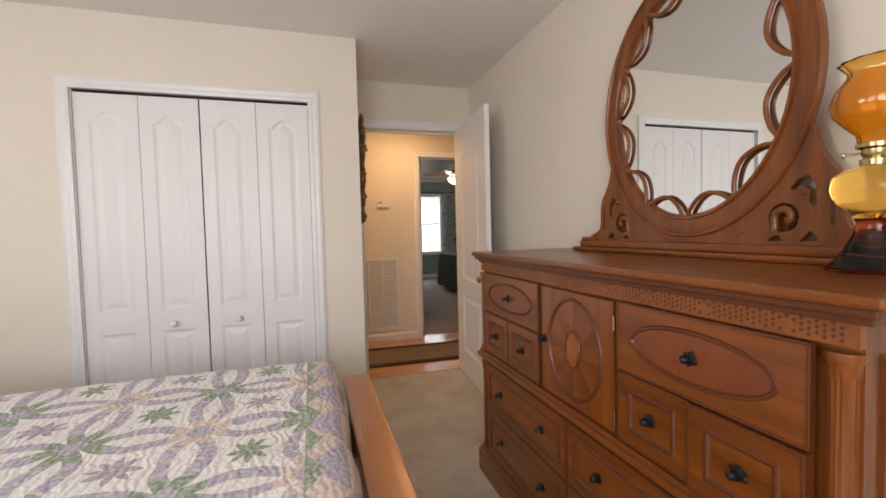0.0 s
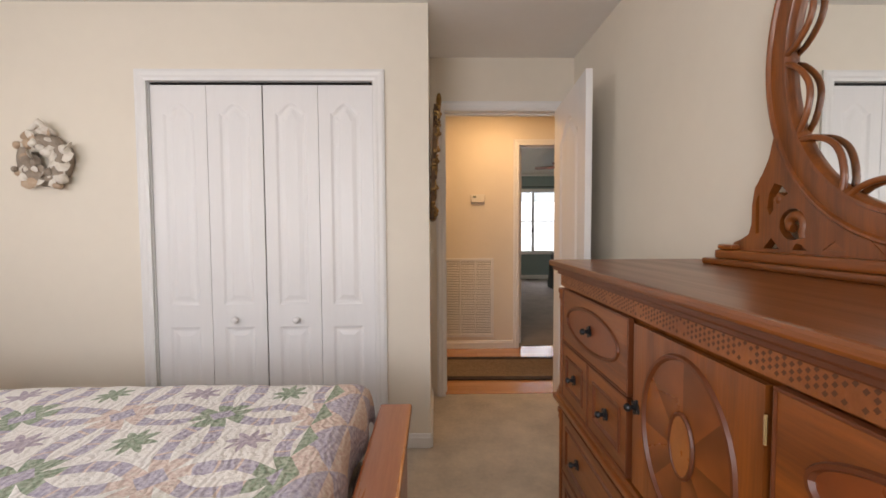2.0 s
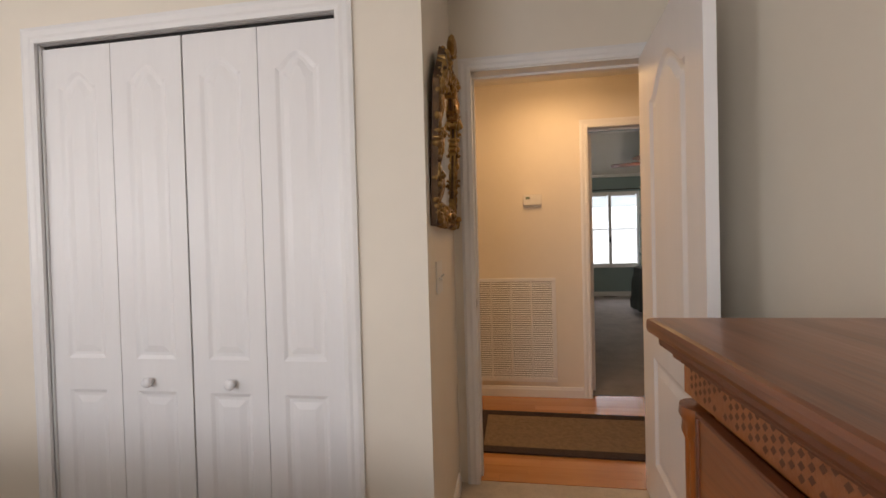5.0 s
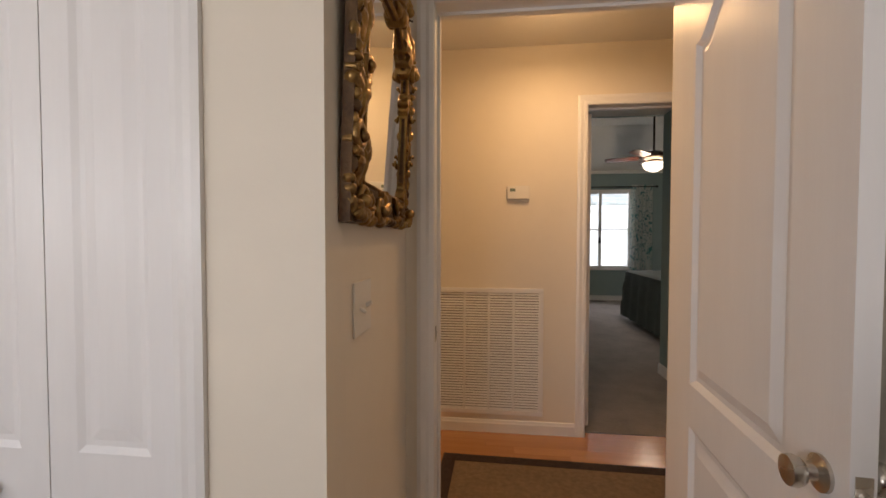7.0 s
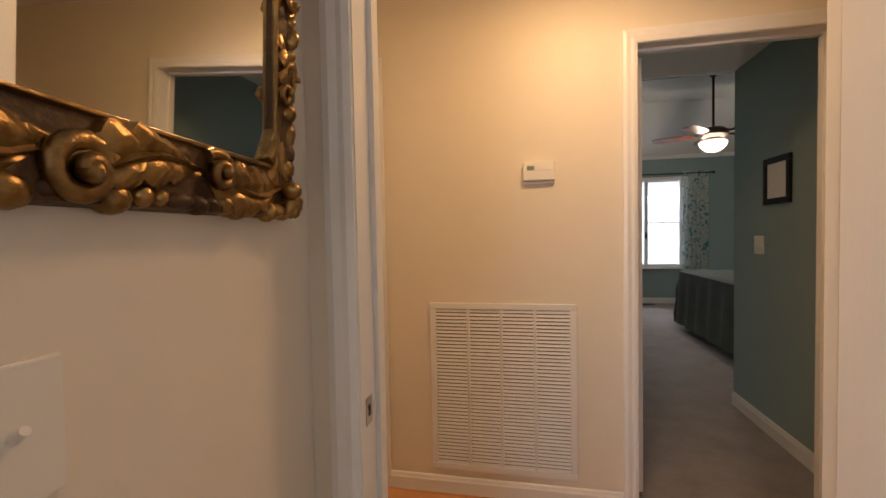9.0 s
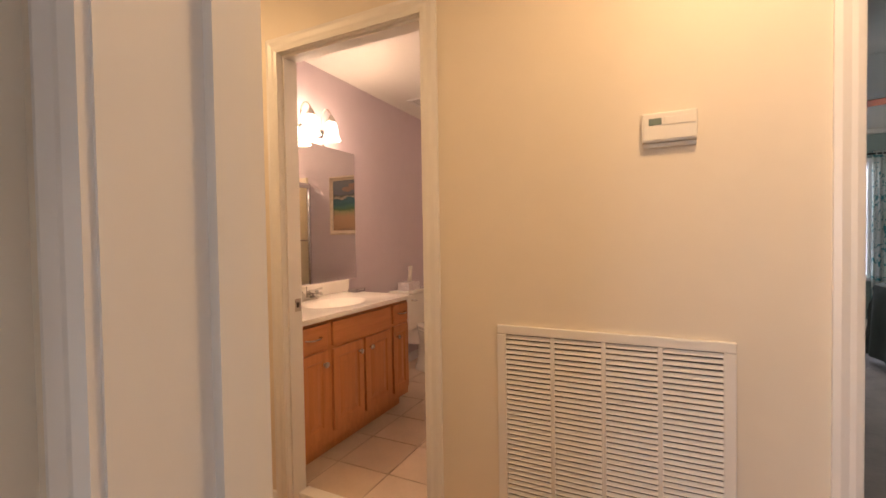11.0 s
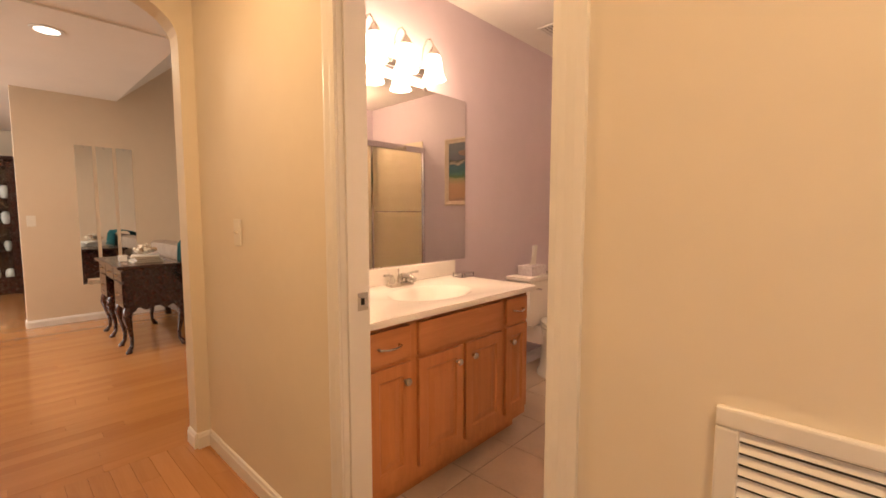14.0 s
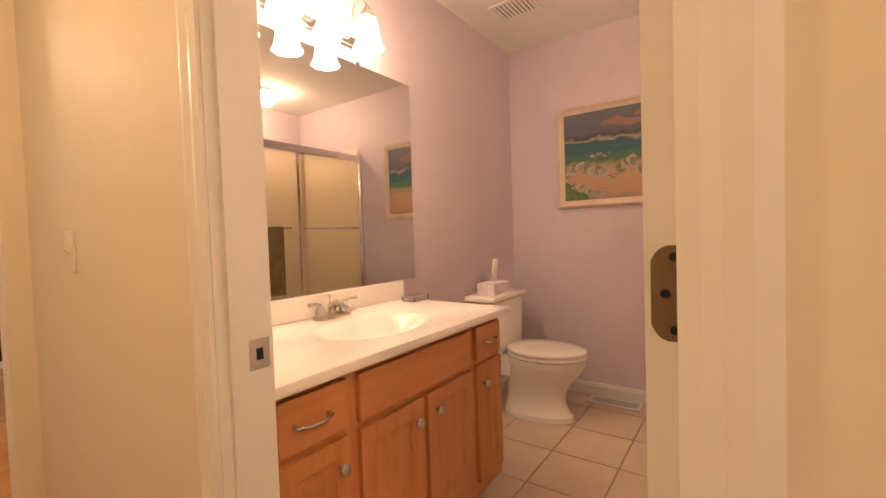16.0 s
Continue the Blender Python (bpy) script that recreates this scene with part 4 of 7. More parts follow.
def dresser_mirror():
    t = thing("dresser_mirror", (1.34, 1.26, 1.096), "oval mirror in a carved cherry frame standing on the dresser", "mirror")
    cy, cz, A, B = 1.258, 1.662, 0.387, 0.453
    X = 1.335
    bm = bmesh.new()
    n = 72
    prof = [(0.045, 0.0), (0.045, 0.016), (0.040, 0.022), (0.034, 0.021), (0.030, 0.014), (0.006, 0.017), (-0.017, 0.016), (-0.021, 0.025), (-0.029, 0.025), (-0.036, 0.014), (-0.036, 0.0)]
    rows = []
    for i in range(n):
        a = 2 * math.pi * i / n
        c, s = math.cos(a), math.sin(a)
        nl = Vector((c / A, s / B)).normalized()
        rows.append([bm.verts.new((X - w, cy + A * c + nl.x * o, cz + B * s + nl.y * o)) for o, w in prof])
    for i in range(n):
        p, q = rows[i], rows[(i + 1) % n]
        for k in range(len(prof)):
            bm.faces.new((p[k], p[(k + 1) % len(prof)], q[(k + 1) % len(prof)], q[k]))
    part("frame", bm, CHERRYV, t, "moulded oval frame", 35)
    bm = bmesh.new()
    bm.faces.new([bm.verts.new((X - 0.004, y, z)) for y, z in oval(cy, cz, A - 0.012, B - 0.012, 48)])
    part("glass", bm, MIRROR, t, "silvered oval glass")
    for i in range(12):
        a0, a1 = 2 * math.pi * (i + 0.04) / 12, 2 * math.pi * (i + 0.96) / 12
        pts = []
        for k in range(13):
            f = k / 12
            a = a0 + (a1 - a0) * f
            sh = 0.022 + 0.070 * math.sin(math.pi * f) ** 0.62
            pts.append((X - 0.018, cy + (A - sh) * math.cos(a), cz + (B - sh) * math.sin(a)))
        bm = bmesh.new()
        tube(bm, pts, 0.0075, 8)
        part("loop", bm, CHERRYV, t, "", 60)
    bm = bmesh.new()
    bx(bm, X - 0.062, 1.385, cy - 0.635, cy + 0.635, 1.096, 1.116, 0.008)
    bx(bm, X - 0.045, 1.38, cy - 0.595, cy + 0.595, 1.116, 1.145, 0.008)
    bx(bm, X - 0.010, X + 0.015, cy - 0.25, cy + 0.25, 1.143, 1.182, 0.004)
    for e in (-0.555, 0.555):
        bx(bm, X - 0.040, 1.375, cy + e - 0.035, cy + e + 0.035, 1.145, 1.162, 0.008)
    part("base_rail", bm, CHERRY, t)
    for s in (-1, 1):
        bm = bmesh.new()
        out = [(0.08, 0.0), (0.56, 0.0), (0.55, 0.028), (0.515, 0.04), (0.487, 0.055), (0.477, 0.085), (0.477, 0.14), (0.468, 0.19), (0.440, 0.23), (0.418, 0.27), (0.405, 0.32), (0.392, 0.35), (0.36, 0.31), (0.28, 0.19), (0.17, 0.085)]
        holes = [[(0.179, 0.018), (0.24, 0.018), (0.21, 0.04)], [(0.285, 0.015), (0.33, 0.015), (0.318, 0.033), (0.30, 0.029)], [(0.372, 0.015), (0.43, 0.015), (0.40, 0.045)],
                 oval(0.331, 0.083, 0.042, 0.042, 20), [(0.348, 0.165), (0.37, 0.19), (0.395, 0.198), (0.413, 0.17), (0.418, 0.13), (0.408, 0.108), (0.396, 0.125), (0.398, 0.155), (0.38, 0.172), (0.36, 0.16)],
                 [(0.447, 0.06), (0.459, 0.055), (0.461, 0.15), (0.449, 0.175)]]
        edges, loops = [], []
        for w in (0.0,):
            for lp in [out] + holes:
                vs = [bm.verts.new((X - 0.012, cy + s * u, 1.140 + v)) for u, v in lp]
                loops.append(vs)
                edges += [bm.edges.new((vs[i], vs[(i + 1) % len(vs)])) for i in range(len(vs))]
        got = bmesh.ops.triangle_fill(bm, edges=edges, use_beauty=True)
        fs = [g for g in got["geom"] if isinstance(g, bmesh.types.BMFace)]
        ex = bmesh.ops.extrude_face_region(bm, geom=fs)
        bmesh.ops.translate(bm, verts=[g for g in ex["geom"] if isinstance(g, bmesh.types.BMVert)], vec=(0.026, 0, 0))
        br = part("bracket", bm, CHERRYV, t, "pierced scroll bracket")
        bm = bmesh.new()
        P = lambda u, v: (X - 0.004, cy + s * u, 1.140 + v)
        tube(bm, [P(0.300, 0.046)] + [P(0.331 + (0.036 - 0.0019 * k) * math.cos(4.2 - k * 0.42), 0.083 + (0.036 - 0.0019 * k) * math.sin(4.2 - k * 0.42)) for k in range(1, 14)], [0.013] * 10 + [0.012, 0.013, 0.014, 0.012], 8)
        blob(bm, P(0.382, 0.152), (0.012, 0.016, 0.016))
        part("scroll", bm, CHERRYV, br, "", 60)
    for y in (-0.3, 0.3):
        part("back_strap", box(1.345, 1.365, cy + y - 0.03, cy + y + 0.03, 1.145, 1.75), CHERRYD, t)


dresser_mirror()


def oil_lamp():
    c = (1.20, 0.655, 1.096)
    t = thing("oil_lamp", c, "amber glass oil lamp with a ruffled shade, standing on the dresser", "lamp")
    m = Matrix.Translation(c)
    rib = lambda a, h: 0.035 * math.cos(a * 14)
    bm = bmesh.new()
    lathe(bm, [(0.078, 0), (0.080, 0.010), (0.066, 0.022), (0.050, 0.050), (0.036, 0.080), (0.030, 0.105), (0.034, 0.118)], m, 28, True, 0, lambda a, h: 0.05 * math.cos(a * 6) * (1 - h * 6))
    part("foot", bm, AMBERD, t, "dark red-brown glass foot", 50)
    bm = bmesh.new()
    lathe(bm, [(0.034, 0.118), (0.040, 0.13), (0.066, 0.155), (0.078, 0.180), (0.074, 0.205), (0.050, 0.225), (0.026, 0.234)], m, 28, True, 0, rib)
    part("font", bm, AMBER, t, "ribbed amber glass oil font", 60)
    bm = bmesh.new()
    lathe(bm, [(0.026, 0.234), (0.027, 0.246), (0.020, 0.250), (0.024, 0.256), (0.024, 0.268), (0.034, 0.272), (0.034, 0.280)], m, 20)
    tube(bm, [(c[0], c[1] + 0.024, c[2] + 0.262), (c[0] - 0.01, c[1] + 0.052, c[2] + 0.262)], 0.003, 6)
    blob(bm, (c[0] - 0.01, c[1] + 0.054, c[2] + 0.262), (0.004, 0.004, 0.008))
    part("burner", bm, BRASS, t, "brass burner collar", 50)
    bm = bmesh.new()
    wob = lambda a, h: (0.05 * math.cos(a * 12) if h > 0.435 else 0.02 * math.cos(a * 14))
    outer = [(0.030, 0.280), (0.033, 0.300), (0.052, 0.320), (0.072, 0.345), (0.077, 0.370), (0.068, 0.400), (0.050, 0.425), (0.047, 0.435), (0.058, 0.452), (0.064, 0.458)]
    inner = [(r - 0.003, h) for r, h in reversed(outer)]
    lathe(bm, outer + inner, m, 48, False, 0, wob)
    part("shade", bm, AMBER, t, "amber glass shade with a ruffled rim", 70)


AMBER = glass("amber_glass", (0.97, 0.60, 0.13), 0.08)
AMBERD = glass("dark_amber_glass", (0.42, 0.07, 0.02), 0.05)
oil_lamp()


def gilt_mirror():
    X = 0.342
    t = thing("gilt_mirror", (X, 3.245, 1.26), "wall mirror in a heavily carved antique gilt frame", "mirror")
    y0, y1, z0, z1 = 2.945, 3.535, 1.274, 2.0
    oy = [(y0, z0), (y1, z0), (y1, 1.80), (y1 - 0.13, 1.97), (y0 + 0.13, 1.97), (y0, 1.80)]
    iy = [(y0 + 0.115, z0 + 0.10), (y1 - 0.046, z0 + 0.088), (y1 - 0.046, 1.755), (y1 - 0.175, 1.87), (y0 + 0.195, 1.87), (y0 + 0.115, 1.755)]
    bm = bmesh.new()
    A = [bm.verts.new((X + 0.001, y, z)) for y, z in oy]
    B = [bm.verts.new((X + 0.024, y, z)) for y, z in inset(oy, 0.004)]
    C = [bm.verts.new((X + 0.014, y, z)) for y, z in iy]
    D = [bm.verts.new((X + 0.001, y, z)) for y, z in iy]
    n = len(oy)
    for i in range(n):
        j = (i + 1) % n
        for p, q in ((A, B), (B, C), (C, D)):
            bm.faces.new((p[i], p[j], q[j], q[i]))
    part("frame", bm, GILTD, t, "dark gilt ground of the frame")
    bm = bmesh.new()
    bm.faces.new([bm.verts.new((X + 0.006, y, z)) for y, z in iy])
    part("glass", bm, MIRROR, t, "silvered glass")
    bm = bmesh.new()
    tube(bm, [(X + 0.014, y, z) for y, z in inset(iy, -0.004)], 0.006, 7, True)
    part("inner_bead", bm, GILT, t, "", 60)
    rnd = random.Random(9)

    def leaf(p0, p1, bow, wide, lift):
        """An acanthus leaf: lobed edge, raised midrib, fluted lobes, closed to its back."""
        a, b = Vector(p0), Vector(p1)
        d = b - a
        nn = Vector((-d.y, d.x)).normalized()
        bmm = bmesh.new()
        rows, U = [], 34
        for k in range(U + 1):
            f = k / U
            lobe = abs(math.sin(math.pi * 4.5 * f)) ** 0.5
            hw = wide * (0.25 + 0.95 * math.sin(math.pi * min(1, 0.12 + f * 0.9)) ** 0.8) * (0.66 + 0.40 * lobe)
            c = a + d * f + nn * bow * math.sin(math.pi * f * 1.25)
            row = []
            for s in (-1.0, -0.97, -0.72, -0.42, -0.12, 0.0, 0.12, 0.42, 0.72, 0.97, 1.0):
                sk = f + 0.10 * abs(s)
                h = lift * (0.55 + 0.45 * math.cos(s * 1.35)) + 0.0075 * abs(math.sin(math.pi * 4.5 * sk)) * abs(s) - (0.006 if 0.05 < abs(s) < 0.2 else 0)
                h *= 0.62 + 0.5 * math.sin(math.pi * min(1, f * 1.1 + 0.05))
                if abs(s) == 1.0:
                    h = 0.004
                q = c + nn * hw * s * (1.0 if s > 0 else 0.85) - d.normalized() * 0.022 * abs(s)
                row.append(bmm.verts.new((X + h, q.x, q.y)))
            rows.append(row)
        for p, q in zip(rows, rows[1:]):
            for i in range(len(p) - 1):
                bmm.faces.new((p[i], p[i + 1], q[i + 1], q[i]))
        return bmm

    def scroll(bmm, c, r, a0, sg, turns=1.4):
        m = 20
        pts = []
        for k in range(m):
            f = k / (m - 1)
            a = a0 + sg * f * turns * 2 * math.pi
            rr = r * (1 - 0.80 * f)
            pts.append((X + 0.020 + 0.018 * f, c[0] + rr * math.cos(a), c[1] + rr * math.sin(a)))
        tube(bmm, pts, [r * (0.36 - 0.14 * k / m) for k in range(m)], 7)
        blob(bmm, (X + 0.036, c[0], c[1]), (r * 0.42, r * 0.36, r * 0.36), None, 8, 6)

    for i in range(n):
        j = (i + 1) % n
        o0, o1, i0, i1 = Vector(oy[i]), Vector(oy[j]), Vector(iy[i]), Vector(iy[j])
        ln = (o1 - o0).length
        at = lambda f, v: o0.lerp(o1, f).lerp(i0.lerp(i1, f), v)
        k = max(1, round(ln / 0.20))
        for s in range(k):
            f0, f1 = (s + 0.10) / k, (s + 0.98) / k
            flip = (s + i) % 2
            p0, p1 = at(f0, 0.30 if flip else 0.58), at(f1, 0.72 if flip else 0.46)
            part("acanthus_leaf", leaf(p0, p1, 0.016 * (1 if flip else -1), rnd.uniform(0.044, 0.052) * (0.5 if i == 1 else 0.72 if i == 0 else 1), rnd.uniform(0.030, 0.038) * (0.6 if i == 1 else 1)), GILT, t, "", 50)
            bm = bmesh.new()
            c = at((s + 0.06) / k, 0.34 if flip else 0.62)
            scroll(bm, c, rnd.uniform(0.026, 0.034) * (0.6 if i == 1 else 1), rnd.uniform(0, 6), 1 if flip else -1)
            part("scroll", bm, GILT, t, "", 60)
        # uneven curls and husks along the outer edge
        u = 0.02
        while u < ln - 0.015:
            g = rnd.uniform(0.018, 0.042)
            f = (u + g / 2) / ln
            bm = bmesh.new()
            c = at(f, rnd.uniform(0.10, 0.20))
            ang = math.degrees(math.atan2((o1 - o0).y, (o1 - o0).x)) + rnd.uniform(-30, 30)
            if rnd.random() < 0.10:
                scroll(bm, c, g * 0.40, rnd.uniform(0, 6), rnd.choice((-1, 1)), 1.1)
            else:
                blob(bm, (X + 0.016, c.x, c.y), (rnd.uniform(0.012, 0.022), g * 0.62, rnd.uniform(0.010, 0.017)), pose(0, 0, 0, ang, 0, 0), 9, 6)
            part("husk", bm, rnd.choice((GILT, GILT, GILTD)), t, "", 60)
            u += g
    for i, (cy, cz) in enumerate(oy):
        ii = Vector(iy[i])
        c = Vector((cy, cz)).lerp(ii, 0.42)
        out = (Vector((cy, cz)) - ii).normalized()
        for q in range(5):
            a = math.atan2(out.y, out.x) + (q - 2) * 0.42
            p = c + Vector((math.cos(a), math.sin(a))) * 0.014
            bm = bmesh.new()
            blob(bm, (X + 0.030, p.x, p.y), (0.014, 0.026 - 0.003 * abs(q - 2), 0.0085), pose(0, 0, 0, math.degrees(a), 0, 0), 10, 7)
            part("shell_lobe", bm, GILT, t, "", 60)
        bm = bmesh.new()
        blob(bm, (X + 0.036, c.x - out.x * 0.012, c.y - out.y * 0.012), (0.018, 0.015, 0.015), None, 10, 7)
        part("shell_boss", bm, GILT, t, "", 60)
    bm = bmesh.new()
    for q in range(7):
        a = (q - 3) * 22
        blob(bm, (X + 0.03, 3.245 + 0.045 * math.sin(radians(a)), 2.0 + 0.04 * math.cos(radians(a))), (0.018, 0.013, 0.045), pose(0, 0, 0, -a, 0, 0), 8, 6)
    part("crest", bm, GILT, t, "leafy crest", 60)
    t.rotation_euler = (0, radians(2.3), 0)


gilt_mirror()


def plate_switch(name, c, axis, sign, w, h, toggles, label):
    t = thing(name, c, label, "light switch")
    x, y, z = c
    bm = bmesh.new()
    if axis == 0:
        bx(bm, min(x, x + sign * 0.006), max(x, x + sign * 0.006), y - w / 2, y + w / 2, z - h / 2, z + h / 2, 0.003)
    else:
        bx(bm, x - w / 2, x + w / 2, min(y, y + sign * 0.006), max(y, y + sign * 0.006), z - h / 2, z + h / 2, 0.003)
    part("plate", bm, PLASTIC, t)
    for k in range(toggles):
        o = (k - (toggles - 1) / 2) * 0.046
        bm = bmesh.new()
        if axis == 0:
            tube(bm, [(x + sign * 0.005, y + o, z), (x + sign * 0.020, y + o, z + (0.009 if k else -0.009))], [0.006, 0.0045], 8)
        else:
            tube(bm, [(x + o, y + sign * 0.005, z), (x + o, y + sign * 0.020, z + 0.008)], [0.006, 0.0045], 8)
        part("toggle", bm, PLASTIC, t, "", 50)
    return t


plate_switch("light_switch", (0.342, 3.10, 1.075), 0, 1, 0.13, 0.128, 2, "ivory double light switch plate on the wall")


def round_knob(parent, c, axis, r=0.027, length=0.055, label="satin nickel round door knob"):
    bm = bmesh.new()
    m = Matrix.Translation(c) @ axis
    lathe(bm, [(r * 1.15, 0), (r * 1.15, 0.006), (r * 0.5, 0.012), (r * 0.42, length * 0.45), (r * 0.8, length * 0.55), (r, length * 0.75), (r * 0.92, length * 0.95), (r * 0.5, length)], m, 20)
    return part("door_knob", bm, NICKEL, parent, label, 50)


def bedroom_door():
    """Swung open into the room, hinged on the right of the opening."""
    hinge = Vector((1.268, 3.655, 0))
    free = Vector((1.200, 2.812, 0))
    d = (free - hinge).normalized()
    nrm = Vector((-d.y, d.x, 0))
    if nrm.x > 0:
        nrm = -nrm
    W = (free - hinge).length
    t = thing("door_1", (hinge.x, hinge.y, FL), "white two-panel interior door with an arched panel, standing open", "door", "", "structure")
    at = lambda u, v, w: hinge + d * u + nrm * w + Vector((0, 0, v))
    bm = slab(at, rect(0, W, FL + 0.012, 2.082), [arched(0.195, W - 0.165, 0.80, 1.935, 0.12, 16), rect(0.195, W - 0.165, 0.18, 0.672)], 0.036, [(0.018, -0.011), (0.032, -0.012), (0.062, -0.002)], True)
    leaf = part("door_leaf", bm, DOORW, t)
    kx = W - 0.062
    rz = math.degrees(math.atan2(nrm.y, nrm.x))
    round_knob(leaf, at(kx, 0.852, 0), pose(0, 0, 0, 0, 0, rz) @ pose(0, 0, 0, 0, 90, 0))
    round_knob(leaf, at(kx, 0.852, -0.036), pose(0, 0, 0, 0, 0, rz) @ pose(0, 0, 0, 0, -90, 0))
    bm = bmesh.new()
    e = [at(W + 0.001, 0.852 + z, w) for z, w in ((-0.03, -0.006), (0.03, -0.006), (0.03, -0.030), (-0.03, -0.030))]
    f = bm.faces.new([bm.verts.new(p) for p in e])
    ex = bmesh.ops.extrude_face_region(bm, geom=[f])
    bmesh.ops.translate(bm, verts=[g for g in ex["geom"] if isinstance(g, bmesh.types.BMVert)], vec=d * 0.0015)
    tube(bm, [at(W, 0.852, -0.018), at(W + 0.012, 0.852, -0.018)], 0.008, 8)
    part("latch", bm, NICKEL, leaf, "nickel latch plate on the door edge")
    for z in (0.25, 1.05, 1.82):
        bm = bmesh.new()
        tube(bm, [(1.276, 3.655, z - 0.045), (1.276, 3.655, z + 0.045)], 0.006, 8)
        part("hinge", bm, NICKEL, leaf)


bedroom_door()


def strike(name, c, w, h, label, ax=0, hole=True):
    """A small plate set on a jamb's side face; it faces +x (ax 1) or -x (ax -1)."""
    t = thing(name, c, label, "strike plate")
    x, y, z = c
    bm = bmesh.new()
    bx(bm, min(x, x + ax * 0.002), max(x, x + ax * 0.002), y - w / 2, y + w / 2, z - h / 2, z + h / 2, 0.0008)
    part("plate", bm, NICKEL, t)
    if hole:
        # Raised dark patch, paints the shade of the latch hole.
        bm = bmesh.new()
        bx(bm, min(x + ax * 0.002, x + ax * 0.0028), max(x + ax * 0.002, x + ax * 0.0028), y - w * 0.17, y + w * 0.17, z - h * 0.19, z + h * 0.19)
        part("latch_hole_shade", bm, DARK, t, "dark patch for the shade in the latch hole")
    return t


strike("strike_plate", (0.448, 3.662, 0.885), 0.032, 0.057, "nickel strike plate on the bedroom door jamb", 1)
strike("strike_plate", (-0.737, 4.978, 0.908), 0.042, 0.060, "nickel strike plate on the bathroom door jamb", 1)


HINGEM = M("dull_dark_brass", (0.22, 0.16, 0.11), 0.45, 0.8, 0.1, 20)


def bathroom_door():
    """Swung open into the bathroom; its hinge edge faces the hall."""
    X0, X1, Y0, Y1 = -0.039, -0.004, 4.955, 5.690
    t = thing("door_2", (X1, Y0, BF), "white two-panel bathroom door standing open", "door", "", "structure")
    at = lambda u, v, w: Vector((X0 - w, Y0 + u, v))
    W = Y1 - Y0
    bm = slab(at, rect(0, W, BF + 0.012, 2.045), [arched(0.14, W - 0.14, 0.80, 1.90, 0.12, 16), rect(0.14, W - 0.14, 0.18, 0.672)], 0.035, [(0.018, -0.008), (0.032, -0.009), (0.062, -0.002)], True)
    leaf = part("door_leaf", bm, DOORW, t)
    round_knob(leaf, at(W - 0.062, 0.90, 0), pose(0, 0, 0, 0, -90, 0))
    for zc in (0.26, 1.067, 1.83):
        bm = bmesh.new()
        prof = [(X0 + 0.006, -0.030), (X0 + 0.0095, -0.037), (X0 + 0.014, -0.042), (X0 + 0.020, -0.0445), (X1, -0.0445), (X1, 0.0445), (X0 + 0.020, 0.0445), (X0 + 0.014, 0.042), (X0 + 0.0095, 0.037), (X0 + 0.006, 0.030)]
        f = bm.faces.new([bm.verts.new((p, Y0 + 0.0005, zc + q)) for p, q in prof])
        ex = bmesh.ops.extrude_face_region(bm, geom=[f])
        bmesh.ops.translate(bm, verts=[g for g in ex["geom"] if isinstance(g, bmesh.types.BMVert)], vec=(0, -0.0025, 0))
        hl = part("hinge_leaf", bm, HINGEM, leaf, "dull dark brass hinge leaf")
        for p, q in ((X0 + 0.026, 0.034), (X0 + 0.018, 0), (X0 + 0.026, -0.034)):
            lathe_bm = bmesh.new()
            lathe(lathe_bm, [(0.0045, 0), (0.0035, 0.0012)], Matrix.Translation((p, Y0 - 0.002, zc + q)) @ pose(0, 0, 0, 90, 0, 0), 10)
            part("screw", lathe_bm, BLACKM, leaf)


bathroom_door()

# ---- hall things ----


def thermostat():
    x0, x1, z0, z1, y = 0.748, 0.891, 1.470, 1.570, HALL_N
    t = thing("thermostat", ((x0 + x1) / 2, y, z0), "ivory wall thermostat with a small green-grey display", "thermostat")
    part("body", box(x0, x1, y - 0.024, y, z0 + 0.014, z1, 0.004), PLASTIC, t)
    part("base_plate", box(x0 + 0.004, x1 - 0.002, y - 0.014, y, z0, z0 + 0.013, 0.003), PLASTIC, t)
    part("flap", box(x0 + 0.004, x1 - 0.004, y - 0.0275, y - 0.024, z0 + 0.020, z0 + 0.056, 0.001), PLASTIC, t, "hinged cover flap")
    part("display", box(x0 + 0.018, x0 + 0.052, y - 0.0258, y - 0.0235, z0 + 0.064, z0 + 0.083), LCD, t, "grey-green display")
    part("button_cover", box(x0 + 0.060, x1 - 0.006, y - 0.027, y - 0.024, z0 + 0.062, z0 + 0.085, 0.001), PLASTIC, t)


LCD = M("grey_green_display", (0.20, 0.25, 0.20), 0.2, 0, 0.1, 30)
thermostat()


